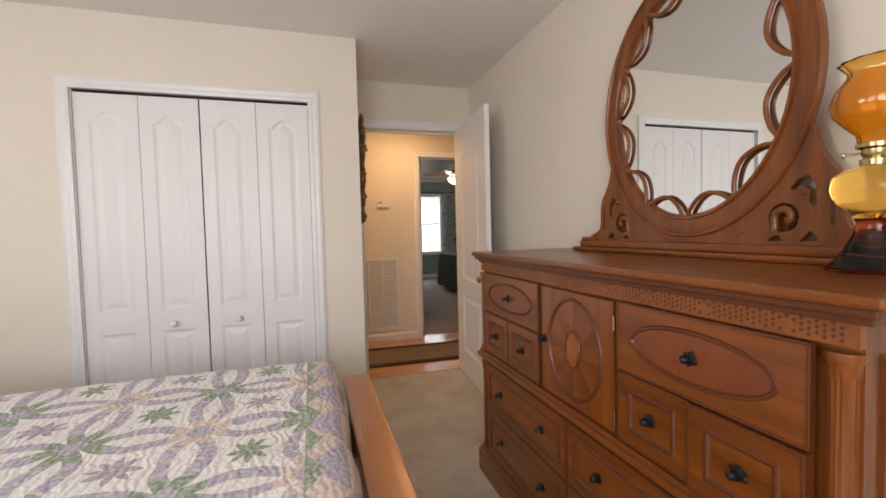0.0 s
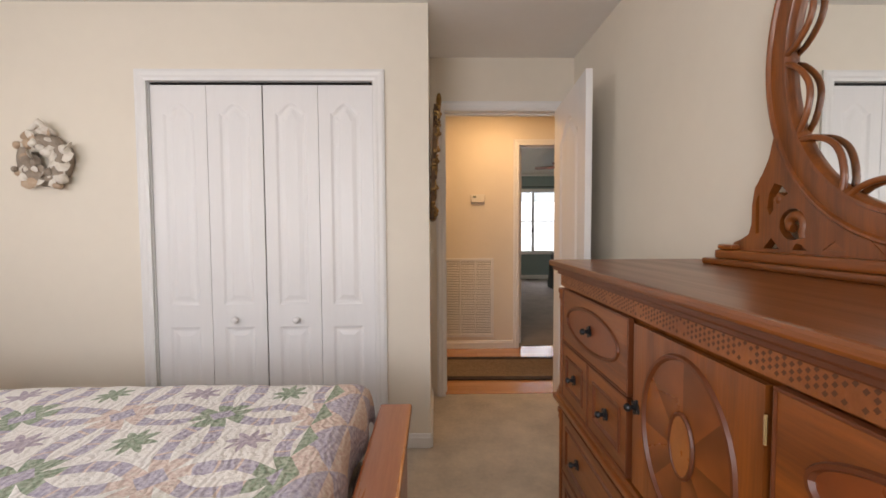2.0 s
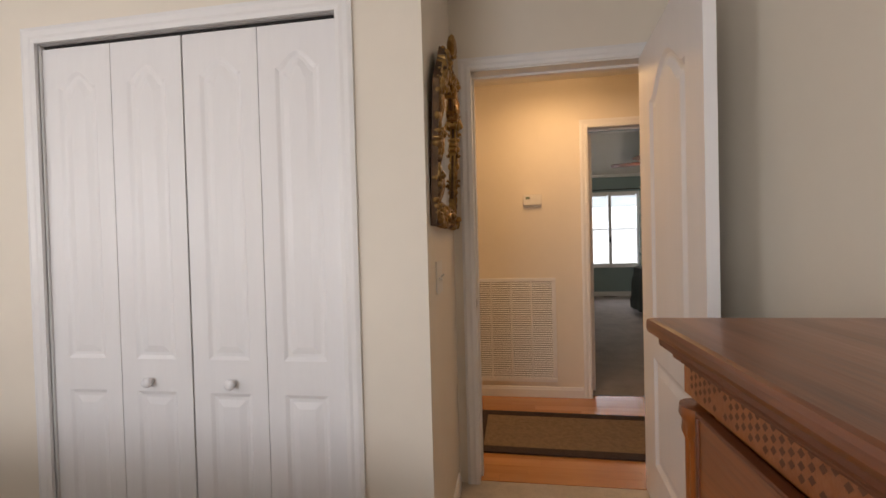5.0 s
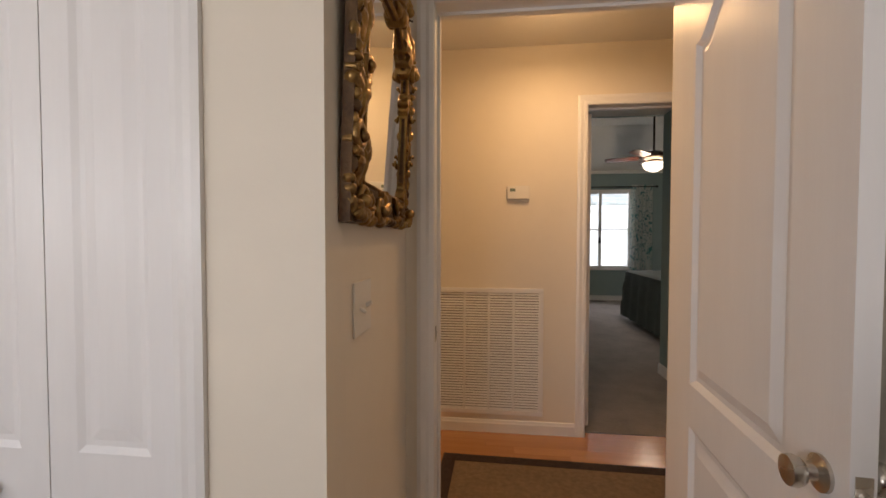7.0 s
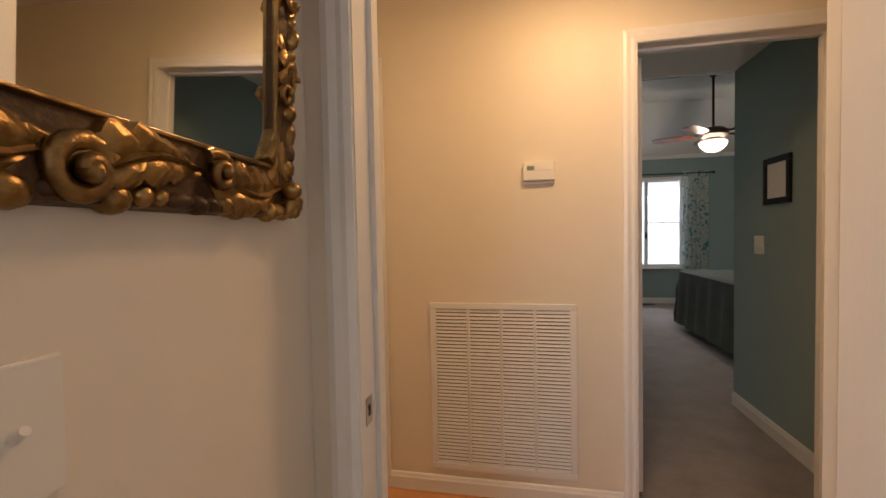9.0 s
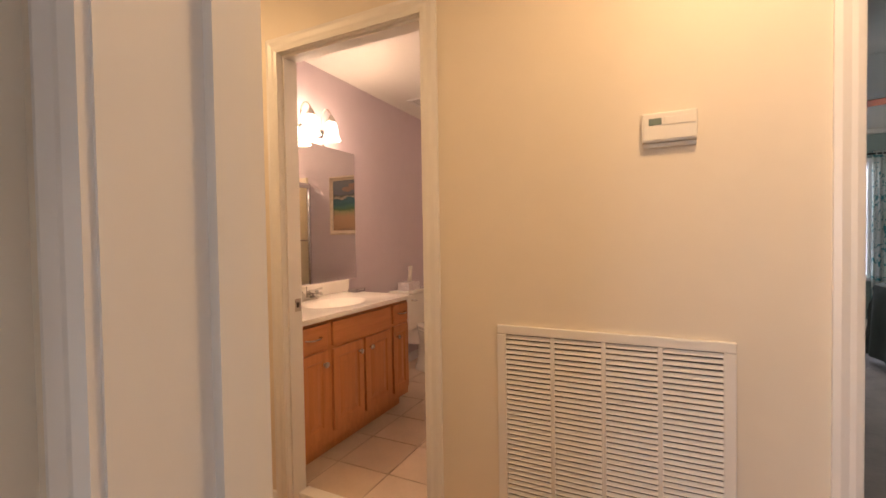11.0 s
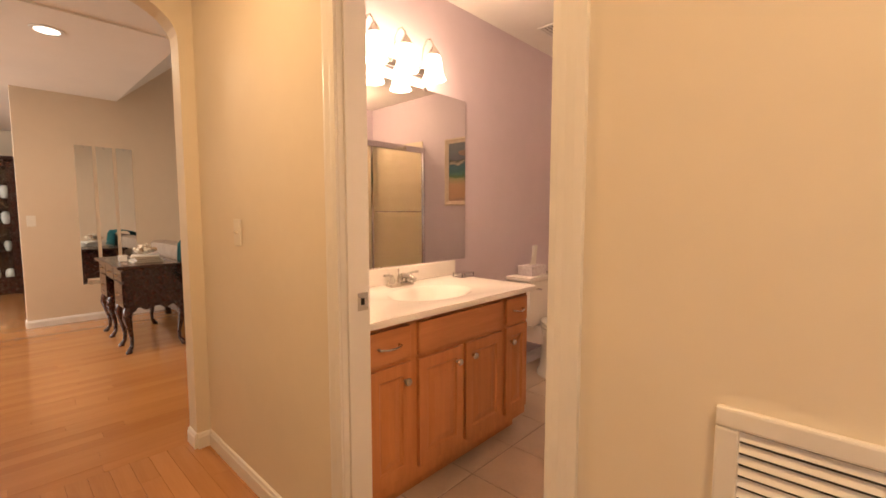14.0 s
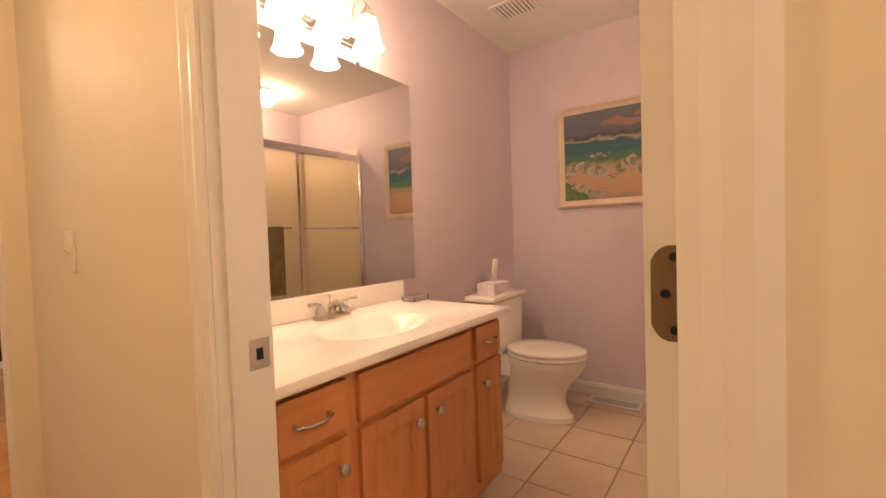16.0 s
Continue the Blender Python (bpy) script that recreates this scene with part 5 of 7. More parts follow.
def return_grille():
    x0, x1, z0, z1, y = 0.285, 0.985, 0.075, 0.908, HALL_N
    t = thing("return_air_grille", ((x0 + x1) / 2, y, z0), "large white louvred return air grille on the wall", "air grille")
    part("backing", box(x0 + 0.02, x1 - 0.02, y - 0.003, y - 0.001, z0 + 0.02, z1 - 0.02), GRILLEBACK, t, "dark backing sheet behind the louvres")
    bm = bmesh.new()
    w = 0.031
    for a, b, c, e in ((x0, x1, z1 - w, z1), (x0, x1, z0, z0 + w), (x0, x0 + w, z0 + w, z1 - w), (x1 - w, x1, z0 + w, z1 - w)):
        bx(bm, a, b, y - 0.013, y, c, e, 0.004)
    fr = part("frame", bm, TRIM, t, "white enamelled frame")
    xs = [x0 + w + (x1 - x0 - 2 * w) * k / 4 for k in range(5)]
    for k in (1, 2, 3):
        part("mullion", box(xs[k] - 0.007, xs[k] + 0.007, y - 0.0115, y - 0.004, z0 + w, z1 - w, 0.002), TRIM, t)
    n = 44
    pitch = (z1 - z0 - 2 * w) / n
    me = None
    for k in range(4):
        a, b = xs[k] + (0.007 if k else 0), xs[k + 1] - (0.007 if k < 3 else 0)
        for i in range(n):
            if me is None:
                s = bmesh.new()
                q = [(-0.0105, -0.0055), (-0.0095, -0.0062), (-0.0035, 0.0050), (-0.0045, 0.0058)]
                L = (b - a) / 2 + 0.002
                va = [s.verts.new((-L, p, r)) for p, r in q]
                vb = [s.verts.new((L, p, r)) for p, r in q]
                for j in range(4):
                    s.faces.new((va[j], va[(j + 1) % 4], vb[(j + 1) % 4], vb[j]))
                s.faces.new(va)
                s.faces.new(vb)
                bmesh.ops.recalc_face_normals(s, faces=s.faces)
                me = bpy.data.meshes.new("louvre")
                s.to_mesh(me)
                s.free()
                me.materials.append(TRIM)
            ob = new("louvre", me)
            ob.parent = t
            ob.location = Vector(((a + b) / 2, y, z0 + w + pitch * (i + 0.5))) - t.location
    return t


GRILLEBACK = M("dark_grille_backing", (0.10, 0.085, 0.07), 0.95, 0, 0.2, 12)
return_grille()


def flush_light():
    c = (1.0, 4.28, CE)
    t = thing("ceiling_light", c, "lit alabaster glass flush ceiling light with a brass finial", "ceiling light", "hall ceiling lights")
    bm = bmesh.new()
    lathe(bm, [(0.130, 0), (0.130, -0.014), (0.118, -0.018)], Matrix.Translation(c), 32)
    part("rim", bm, BRASS, t, "brass rim", 40)
    bm = bmesh.new()
    R = [(0.118, -0.017), (0.110, -0.038), (0.086, -0.060), (0.047, -0.073), (0.012, -0.078)]
    lathe(bm, R, Matrix.Translation(c), 32, False)
    part("bowl", bm, GLOWH, t, "glowing frosted glass bowl", 60).visible_shadow = False
    bm = bmesh.new()
    lathe(bm, [(0.012, -0.077), (0.013, -0.084), (0.005, -0.094)], Matrix.Translation(c), 12)
    part("finial", bm, BRASS, t, "", 50)
    # Added twin fixture, unseen, to house the extra west hall lamps.
    copy_thing(t, pose(-1.05, 4.28, CE))


GLOWH = glow("lit_alabaster", (1.0, 0.72, 0.45), 2.2)
flush_light()


def rug(x0, x1, y0, y1, turn):
    xm, ym = (x0 + x1) / 2, (y0 + y1) / 2
    t = thing("hall_rug", (xm, ym, FL), "tan woven hall runner with a dark brown border", "rug", "hall runners")
    part("field", box(x0 + 0.075, x1 - 0.075, y0 + 0.075, y1 - 0.075, FL + 0.0005, FL + 0.0085, 0.002), RUGF, t, "tan woven field")
    bm = bmesh.new()
    for q in ((x0, x1, y1 - 0.075, y1), (x0, x1, y0, y0 + 0.075), (x0, x0 + 0.075, y0 + 0.075, y1 - 0.075), (x1 - 0.075, x1, y0 + 0.075, y1 - 0.075)):
        bx(bm, q[0], q[1], q[2], q[3], FL + 0.0005, FL + 0.0105, 0.002)
    part("border", bm, RUGB, t, "dark brown bound border")
    t.rotation_euler = (0, 0, radians(turn))


RUGF = M("tan_woven_rug", (0.29, 0.20, 0.12), 0.95, 0, 0.25, 40, 0.8, 240, (0.17, 0.115, 0.068))
RUGB = M("dark_brown_binding", (0.045, 0.025, 0.017), 0.9, 0, 0.2, 40, 0.5, 240)
rug(-1.47, 0.10, 3.99, 4.63, -1.2)
rug(0.37, 2.60, 3.93, 4.55, -1.2)
plate_switch("light_switch", (-1.545, HALL_N, 1.115), 1, -1, 0.075, 0.118, 1, "small cream light switch plate on the hall wall")

# ---- bathroom things ----
VX = -0.812     # face of the vanity's frame
VY0, VY1 = 5.012, 6.10
TOPZ = 0.818


def vanity():
    t = thing("vanity_cabinet", (-1.06, 5.54, BF), "honey oak bathroom vanity cabinet with four doors and drawers", "vanity cabinet")
    bm = bmesh.new()
    bx(bm, BW + 0.002, VX - 0.004, VY0, VY1, 0.112, 0.66)
    bx(bm, BW + 0.002, VX - 0.004, VY0, VY0 + 0.016, 0.66, TOPZ - 0.0275)
    bx(bm, BW + 0.002, VX - 0.004, VY1 - 0.016, VY1, 0.66, TOPZ - 0.0275)
    bx(bm, BW + 0.002, VX - 0.075, VY0, VY1, BF, 0.112)
    part("body", bm, OAKC, t)
    bm = bmesh.new()
    for q in ((VY0, VY1, 0.755, TOPZ - 0.0275), (VY0, VY1, 0.112, 0.172), (VY0, 5.060, 0.172, 0.755), (6.072, VY1, 0.172, 0.755), (5.235, 5.305, 0.172, 0.755),
              (5.845, 5.912, 0.172, 0.755), (5.060, 5.235, 0.612, 0.650), (5.305, 5.845, 0.605, 0.645), (5.912, 6.072, 0.612, 0.650), (5.545, 5.600, 0.172, 0.605)):
        bx(bm, VX - 0.004, VX + 0.002, *q)
    part("face_frame", bm, OAKC, t)
    ST = [(0.006, -0.006), (0.016, -0.007), (0.045, -0.001)]

    def front(y0, y1, z0, z1, mat, panel):
        at = lambda u, v, w: Vector((VX + 0.018 + w, u, v))
        if panel:
            bmm = slab(at, rect(y0, y1, z0, z1), [rect(y0 + 0.042, y1 - 0.042, z0 + 0.048, z1 - 0.048)], 0.016, ST)
        else:
            bmm = bx(bmesh.new(), VX + 0.002, VX + 0.018, y0, y1, z0, z1, 0.004)
        return part("cabinet_door" if panel else "drawer", bmm, mat, t)

    def knob(p, y, z):
        bmm = bmesh.new()
        lathe(bmm, [(0.007, 0), (0.006, 0.010), (0.013, 0.016), (0.016, 0.022), (0.013, 0.028), (0.004, 0.030)], Matrix.Translation((VX + 0.018, y, z)) @ pose(0, 0, 0, 0, 90, 0), 16)
        part("knob", bmm, NICKEL, p, "round satin nickel knob", 50)

    def pull(p, y, z, w=0.096):
        bmm = bmesh.new()
        tube(bmm, [(VX + 0.018, y - w / 2, z), (VX + 0.034, y - w / 2, z), (VX + 0.044, y - w / 4, z - 0.002), (VX + 0.046, y, z - 0.003), (VX + 0.044, y + w / 4, z - 0.002), (VX + 0.034, y + w / 2, z), (VX + 0.018, y + w / 2, z)], [0.006, 0.005, 0.0042, 0.0042, 0.0042, 0.005, 0.006], 8)
        part("pull", bmm, NICKEL, p, "bowed satin nickel pull", 60)

    p = front(5.046, 5.247, 0.640, 0.768, OAKH, False)
    pull(p, 5.135, 0.704)
    front(5.291, 5.860, 0.636, 0.768, OAKH, False)
    p = front(5.898, 6.086, 0.640, 0.768, OAKH, False)
    pull(p, 5.994, 0.704, 0.08)
    p = front(5.046, 5.247, 0.165, 0.622, OAKC, True)
    knob(p, 5.213, 0.553)
    p = front(5.291, 5.560, 0.165, 0.616, OAKC, True)
    knob(p, 5.517, 0.553)
    p = front(5.584, 5.860, 0.165, 0.616, OAKC, True)
    knob(p, 5.627, 0.553)
    p = front(5.898, 6.086, 0.165, 0.622, OAKC, True)
    knob(p, 5.935, 0.548)


vanity()


def countertop():
    """Moulded top with a backsplash and a basin sunk into it."""
    t = thing("countertop", (-1.05, 5.56, TOPZ - 0.026), "white cultured-marble vanity top with a moulded oval basin", "countertop")
    bm = bmesh.new()
    x0, x1, y0, y1 = BW + 0.002, -0.765, BATH_S + 0.004, 6.125
    at = lambda u, v, w: Vector((u, v, TOPZ + w))
    cx, cy = -1.035, 5.60
    pan = [oval(cx, cy, 0.175, 0.245, 40)]
    st = [(0.010, -0.003), (0.030, -0.018), (0.060, -0.055), (0.095, -0.095), (0.13, -0.115), (0.155, -0.120)]
    rim = panelled(bm, rect(x0, x1, y0, y1), pan, at, st)
    low = [bm.verts.new(at(u, v, -0.012)) for u, v in rect(x0, x1 + 0.004, y0, y1 + 0.004)]
    low2 = [bm.verts.new(at(u, v, -0.026)) for u, v in rect(x0, x1, y0, y1)]
    for a, b in ((rim, low), (low, low2)):
        for i in range(4):
            bm.faces.new((a[i], a[(i + 1) % 4], b[(i + 1) % 4], b[i]))
    part("top", bm, MARBLE, t, "", 40)
    part("backsplash", box(BW + 0.001, BW + 0.022, y0, y1 + 0.002, TOPZ + 0.001, TOPZ + 0.092, 0.006), MARBLE, t)
    bm = bmesh.new()
    lathe(bm, [(0.020, 0.002), (0.018, 0.004), (0.010, 0.003)], Matrix.Translation((cx, cy, TOPZ - 0.121)), 16)
    part("drain", bm, CHROME, t, "chrome drain", 50)


countertop()


def faucet():
    c = Vector((-1.275, 5.61, TOPZ))
    t = thing("faucet", c, "brushed nickel two-handle bathroom faucet on the vanity top", "faucet")
    bm = bmesh.new()
    bx(bm, c.x - 0.026, c.x + 0.026, c.y - 0.078, c.y + 0.078, TOPZ + 0.001, TOPZ + 0.020, 0.008)
    part("deck_plate", bm, NICKEL, t, "", 40)
    bm = bmesh.new()
    tube(bm, [(c.x, c.y, TOPZ + 0.015), (c.x, c.y, TOPZ + 0.045), (c.x + 0.03, c.y, TOPZ + 0.062), (c.x + 0.08, c.y, TOPZ + 0.060), (c.x + 0.112, c.y, TOPZ + 0.048), (c.x + 0.115, c.y, TOPZ + 0.036)], [0.020, 0.017, 0.014, 0.012, 0.011, 0.010], 12)
    part("spout", bm, NICKEL, t, "", 60)
    bm = bmesh.new()
    tube(bm, [(c.x - 0.012, c.y, TOPZ + 0.05), (c.x - 0.012, c.y, TOPZ + 0.082)], 0.003, 6)
    blob(bm, (c.x - 0.012, c.y, TOPZ + 0.085), (0.006, 0.006, 0.005))
    part("lift_rod", bm, NICKEL, t, "", 60)
    for s in (-1, 1):
        y = c.y + s * 0.055
        bm = bmesh.new()
        lathe(bm, [(0.019, 0.018), (0.021, 0.032), (0.018, 0.045), (0.010, 0.054), (0.008, 0.060)], Matrix.Translation((c.x, y, TOPZ)), 16)
        tube(bm, [(c.x, y, TOPZ + 0.058), (c.x + 0.008, y + s * 0.028, TOPZ + 0.066), (c.x + 0.014, y + s * 0.062, TOPZ + 0.068)], [0.006, 0.0055, 0.0075], 8)
        part("handle", bm, NICKEL, t, "lever handle", 60)


faucet()


def vanity_mirror():
    t = thing("vanity_mirror", (BW, 5.63, 0.912), "large frameless bathroom mirror above the vanity", "mirror")
    part("glass", box(BW + 0.0005, BW + 0.0065, 5.036, 6.235, 0.912, 1.900), MIRROR, t, "silvered glass")
    for y in (5.3, 5.88):
        part("clip", box(BW + 0.0002, BW + 0.009, y - 0.012, y + 0.012, 1.890, 1.912, 0.001), CHROME, t, "small chrome clip")


vanity_mirror()


def vanity_light():
    t = thing("vanity_light", (BW, 5.617, 1.97), "three-light nickel vanity fixture with lit frosted bell shades", "wall light")
    bm = bmesh.new()
    bx(bm, BW, BW + 0.014, 5.330, 5.905, 1.950, 2.010, 0.006)
    bx(bm, BW + 0.014, BW + 0.024, 5.345, 5.890, 1.962, 1.998, 0.004)
    part("back_plate", bm, CHROME, t, "polished nickel back plate")
    for y in (5.42, 5.617, 5.815):
        bm = bmesh.new()
        pts = [(BW + 0.022, y, 1.985), (BW + 0.044, y, 2.0), (BW + 0.052, y, 2.05), (BW + 0.062, y, 2.10), (BW + 0.086, y, 2.130), (BW + 0.116, y, 2.126), (BW + 0.136, y, 2.100), (BW + 0.142, y, 2.070)]
        tube(bm, pts, 0.005, 8)
        arm = part("arm", bm, NICKEL, t, "goose-neck arm", 60)
        bm = bmesh.new()
        lathe(bm, [(0.008, 2.084), (0.016, 2.072), (0.030, 2.048), (0.032, 2.036), (0.028, 2.032)], Matrix.Translation((BW + 0.142, y, 0)), 18)
        part("cap", bm, NICKEL, arm, "", 50)
        bm = bmesh.new()
        prof = [(0.028, 2.040), (0.038, 2.022), (0.044, 1.990), (0.047, 1.955), (0.053, 1.930), (0.064, 1.910)]
        wave = lambda a, h: 0.03 * math.cos(8 * a) * max(0.0, min(1.0, (1.96 - h) / 0.05))
        lathe(bm, prof + [(q - 0.003, h) for q, h in reversed(prof)], Matrix.Translation((BW + 0.142, y, 0)), 40, False, 0, wave)
        part("shade", bm, GLOWB, arm, "glowing frosted glass bell shade", 60).visible_shadow = False


GLOWB = glow("lit_frosted_shade", (1.0, 0.84, 0.66), 1.7)
vanity_light()


def soap_dish():
    t = thing("soap_dish", (-1.225, 6.065, TOPZ), "small clear glass and chrome soap dish on the vanity top", "soap dish")
    c = (-1.225, 6.065)
    part("tray", box(c[0] - 0.038, c[0] + 0.038, c[1] - 0.055, c[1] + 0.055, TOPZ + 0.0015, TOPZ + 0.010, 0.003), CHROME, t, "chrome tray")
    bm = bmesh.new()
    for q in ((-0.036, 0.036, -0.053, -0.049), (-0.036, 0.036, 0.049, 0.053), (-0.036, -0.032, -0.049, 0.049), (0.032, 0.036, -0.049, 0.049)):
        bx(bm, c[0] + q[0], c[0] + q[1], c[1] + q[2], c[1] + q[3], TOPZ + 0.010, TOPZ + 0.030)
    part("wall", bm, CLEAR, t, "clear glass sides")
    part("rim", box(c[0] - 0.039, c[0] + 0.039, c[1] - 0.056, c[1] + 0.056, TOPZ + 0.030, TOPZ + 0.034, 0.001), CHROME, t)


CLEAR = glass("clear_glass", (0.95, 0.97, 0.96), 0.02)
soap_dish()


def toilet():
    cy = 6.93
    W = BW + 1.312      # how far the wall stands from -1.312
    t = thing("toilet", (-1.05, cy, BF), "white porcelain toilet with a closed lid", "toilet")
    bm = bmesh.new()
    bx(bm, W - 1.305, W - 1.115, cy - 0.215, cy + 0.215, 0.385, 0.715, 0.03)
    for v in bm.verts:
        k = (v.co.z - 0.385) / 0.33
        v.co.y = cy + (v.co.y - cy) * (0.86 + 0.14 * k)
    part("tank", bm, PORC, t, "", 40)
    bm = bmesh.new()
    bx(bm, W - 1.310, W - 1.100, cy - 0.23, cy + 0.23, 0.716, 0.748, 0.012)
    part("tank_lid", bm, PORC, t, "", 40)

    def egg(k, a, b, x):
        an = 2 * math.pi * k / 36
        s = 1.0 if math.cos(an) > 0 else 0.80
        return Vector((W + x + a * s * math.cos(an), cy + b * math.sin(an), 0))

    def loft(rows):
        b2 = bmesh.new()
        rings = [[b2.verts.new(egg(k, a, b, x) + Vector((0, 0, z))) for k in range(36)] for a, b, x, z in rows]
        for p, q in zip(rings, rings[1:]):
            for i in range(36):
                b2.faces.new((p[i], p[(i + 1) % 36], q[(i + 1) % 36], q[i]))
        b2.faces.new(rings[0])
        b2.faces.new(rings[-1])
        return b2

    part("bowl", loft([(0.245, 0.122, -0.965, BF), (0.242, 0.120, -0.965, 0.045), (0.222, 0.100, -0.968, 0.065), (0.205, 0.088, -0.972, 0.13), (0.210, 0.098, -0.965, 0.19), (0.228, 0.130, -0.945, 0.25), (0.248, 0.163, -0.913, 0.31), (0.265, 0.182, -0.905, 0.355), (0.268, 0.185, -0.905, 0.385)]), PORC, t, "", 40)
    part("shoulder", box(W - 1.28, W - 1.06, cy - 0.115, cy + 0.115, 0.25, 0.385, 0.03), PORC, t, "", 40)
    part("seat", loft([(0.262, 0.182, -0.905, 0.388), (0.270, 0.190, -0.905, 0.394), (0.270, 0.190, -0.905, 0.404), (0.264, 0.184, -0.905, 0.409)]), PORC, t, "", 50)
    part("seat_lid", loft([(0.262, 0.183, -0.907, 0.414), (0.270, 0.190, -0.907, 0.419), (0.268, 0.188, -0.907, 0.430), (0.24, 0.165, -0.907, 0.437), (0.12, 0.08, -0.907, 0.440)]), PORC, t, "", 50)
    bm = bmesh.new()
    tube(bm, [(W - 1.112, cy - 0.15, 0.665), (W - 1.098, cy - 0.15, 0.665), (W - 1.094, cy - 0.09, 0.655)], [0.010, 0.007, 0.006], 8)
    part("flush_lever", bm, CHROME, t, "chrome flush lever", 60)
    for s in (-0.07, 0.07):
        bm = bmesh.new()
        lathe(bm, [(0.013, 0.395), (0.013, 0.425), (0.008, 0.43)], Matrix.Translation((W - 1.125, cy + s, 0)), 10)
        part("hinge_cap", bm, PORC, t, "", 40)


toilet()


def tissue_box():
    c = (-1.250, 6.88, 0.7485)
    t = thing("tissue_box", c, "patterned tissue box standing on the toilet tank", "tissue box")
    part("carton", box(c[0] - 0.06, c[0] + 0.06, c[1] - 0.10, c[1] + 0.10, c[2], c[2] + 0.072, 0.003), CARTON, t)
    bm = bmesh.new()
    rows = []
    for i in range(7):
        z = c[2] + 0.07 + 0.024 * i
        w = 0.045 * (1 - 0.08 * i)
        rows.append([bm.verts.new((c[0] + 0.018 * math.sin(k * 1.1 + i * 0.4) * (0.4 + 0.1 * i), c[1] + w * (k / 4 - 1) + 0.006 * i, z + 0.006 * math.sin(k * 2.0))) for k in range(9)])
    for p, q in zip(rows, rows[1:]):
        for k in range(8):
            bm.faces.new((p[k], p[k + 1], q[k + 1], q[k]))
    part("tissue", bm, SHEET, t, "white tissue", 80)


CARTON = M("floral_carton", (0.86, 0.83, 0.84), 0.6, 0, 0.2, 45, 0, 30, (0.50, 0.42, 0.48))
tissue_box()


def seascape():
    """A beach painting: broad areas of colour, broken by brushwork."""
    m = bpy.data.materials.new("seascape_oil_paint")
    m.use_nodes = True
    nt = m.node_tree
    N, L = nt.nodes, nt.links
    b = N["Principled BSDF"]
    b.inputs["Roughness"].default_value = 0.45
    tc = N.new("ShaderNodeTexCoord")
    sep = N.new("ShaderNodeSeparateXYZ")
    L.new(tc.outputs["Object"], sep.inputs[0])
    nz = N.new("ShaderNodeTexNoise")
    nz.inputs["Scale"].default_value = 9
    nz.inputs["Detail"].default_value = 6
    mp = N.new("ShaderNodeMapping")
    mp.inputs["Scale"].default_value = (1, 1, 2.4)
    L.new(tc.outputs["Object"], mp.inputs[0])
    L.new(mp.outputs[0], nz.inputs["Vector"])
    ad = N.new("ShaderNodeMath")
    ad.operation = 'MULTIPLY_ADD'
    L.new(nz.outputs["Fac"], ad.inputs[0])
    ad.inputs[1].default_value = 0.09
    L.new(sep.outputs[2], ad.inputs[2])
    sl = N.new("ShaderNodeMath")
    sl.operation = 'MULTIPLY_ADD'
    L.new(sep.outputs[0], sl.inputs[0])
    sl.inputs[1].default_value = 0.03
    L.new(ad.outputs[0], sl.inputs[2])
    mr = N.new("ShaderNodeMapRange")
    mr.inputs[1].default_value, mr.inputs[2].default_value = 0.07, 0.69
    L.new(sl.outputs[0], mr.inputs[0])
    cr = N.new("ShaderNodeValToRGB")
    stops = ((0.0, (0.20, 0.14, 0.14)), (0.1, (0.42, 0.26, 0.15)), (0.3, (0.46, 0.29, 0.17)), (0.40, (0.30, 0.28, 0.15)), (0.44, (0.06, 0.13, 0.05)), (0.50, (0.04, 0.14, 0.12)), (0.53, (0.02, 0.10, 0.11)), (0.60, (0.025, 0.11, 0.14)), (0.64, (0.02, 0.08, 0.11)), (0.66, (0.36, 0.30, 0.24)), (0.69, (0.04, 0.05, 0.035)), (0.73, (0.09, 0.10, 0.13)), (0.86, (0.10, 0.12, 0.14)), (1.0, (0.13, 0.13, 0.14)))
    while len(cr.color_ramp.elements) < len(stops):
        cr.color_ramp.elements.new(0.5)
    for e, (p, c) in zip(cr.color_ramp.elements, stops):
        e.position, e.color = p, (*c, 1)
    L.new(mr.outputs[0], cr.inputs[0])
    L.new(cr.outputs[0], b.inputs["Base Color"])
    bp = N.new("ShaderNodeBump")
    bp.inputs["Strength"].default_value = 0.5
    bp.inputs["Distance"].default_value = 0.01
    n2 = N.new("ShaderNodeTexNoise")
    n2.inputs["Scale"].default_value = 60
    L.new(mp.outputs[0], n2.inputs["Vector"])
    L.new(n2.outputs["Fac"], bp.inputs["Height"])
    L.new(bp.outputs[0], b.inputs["Normal"])
    return m


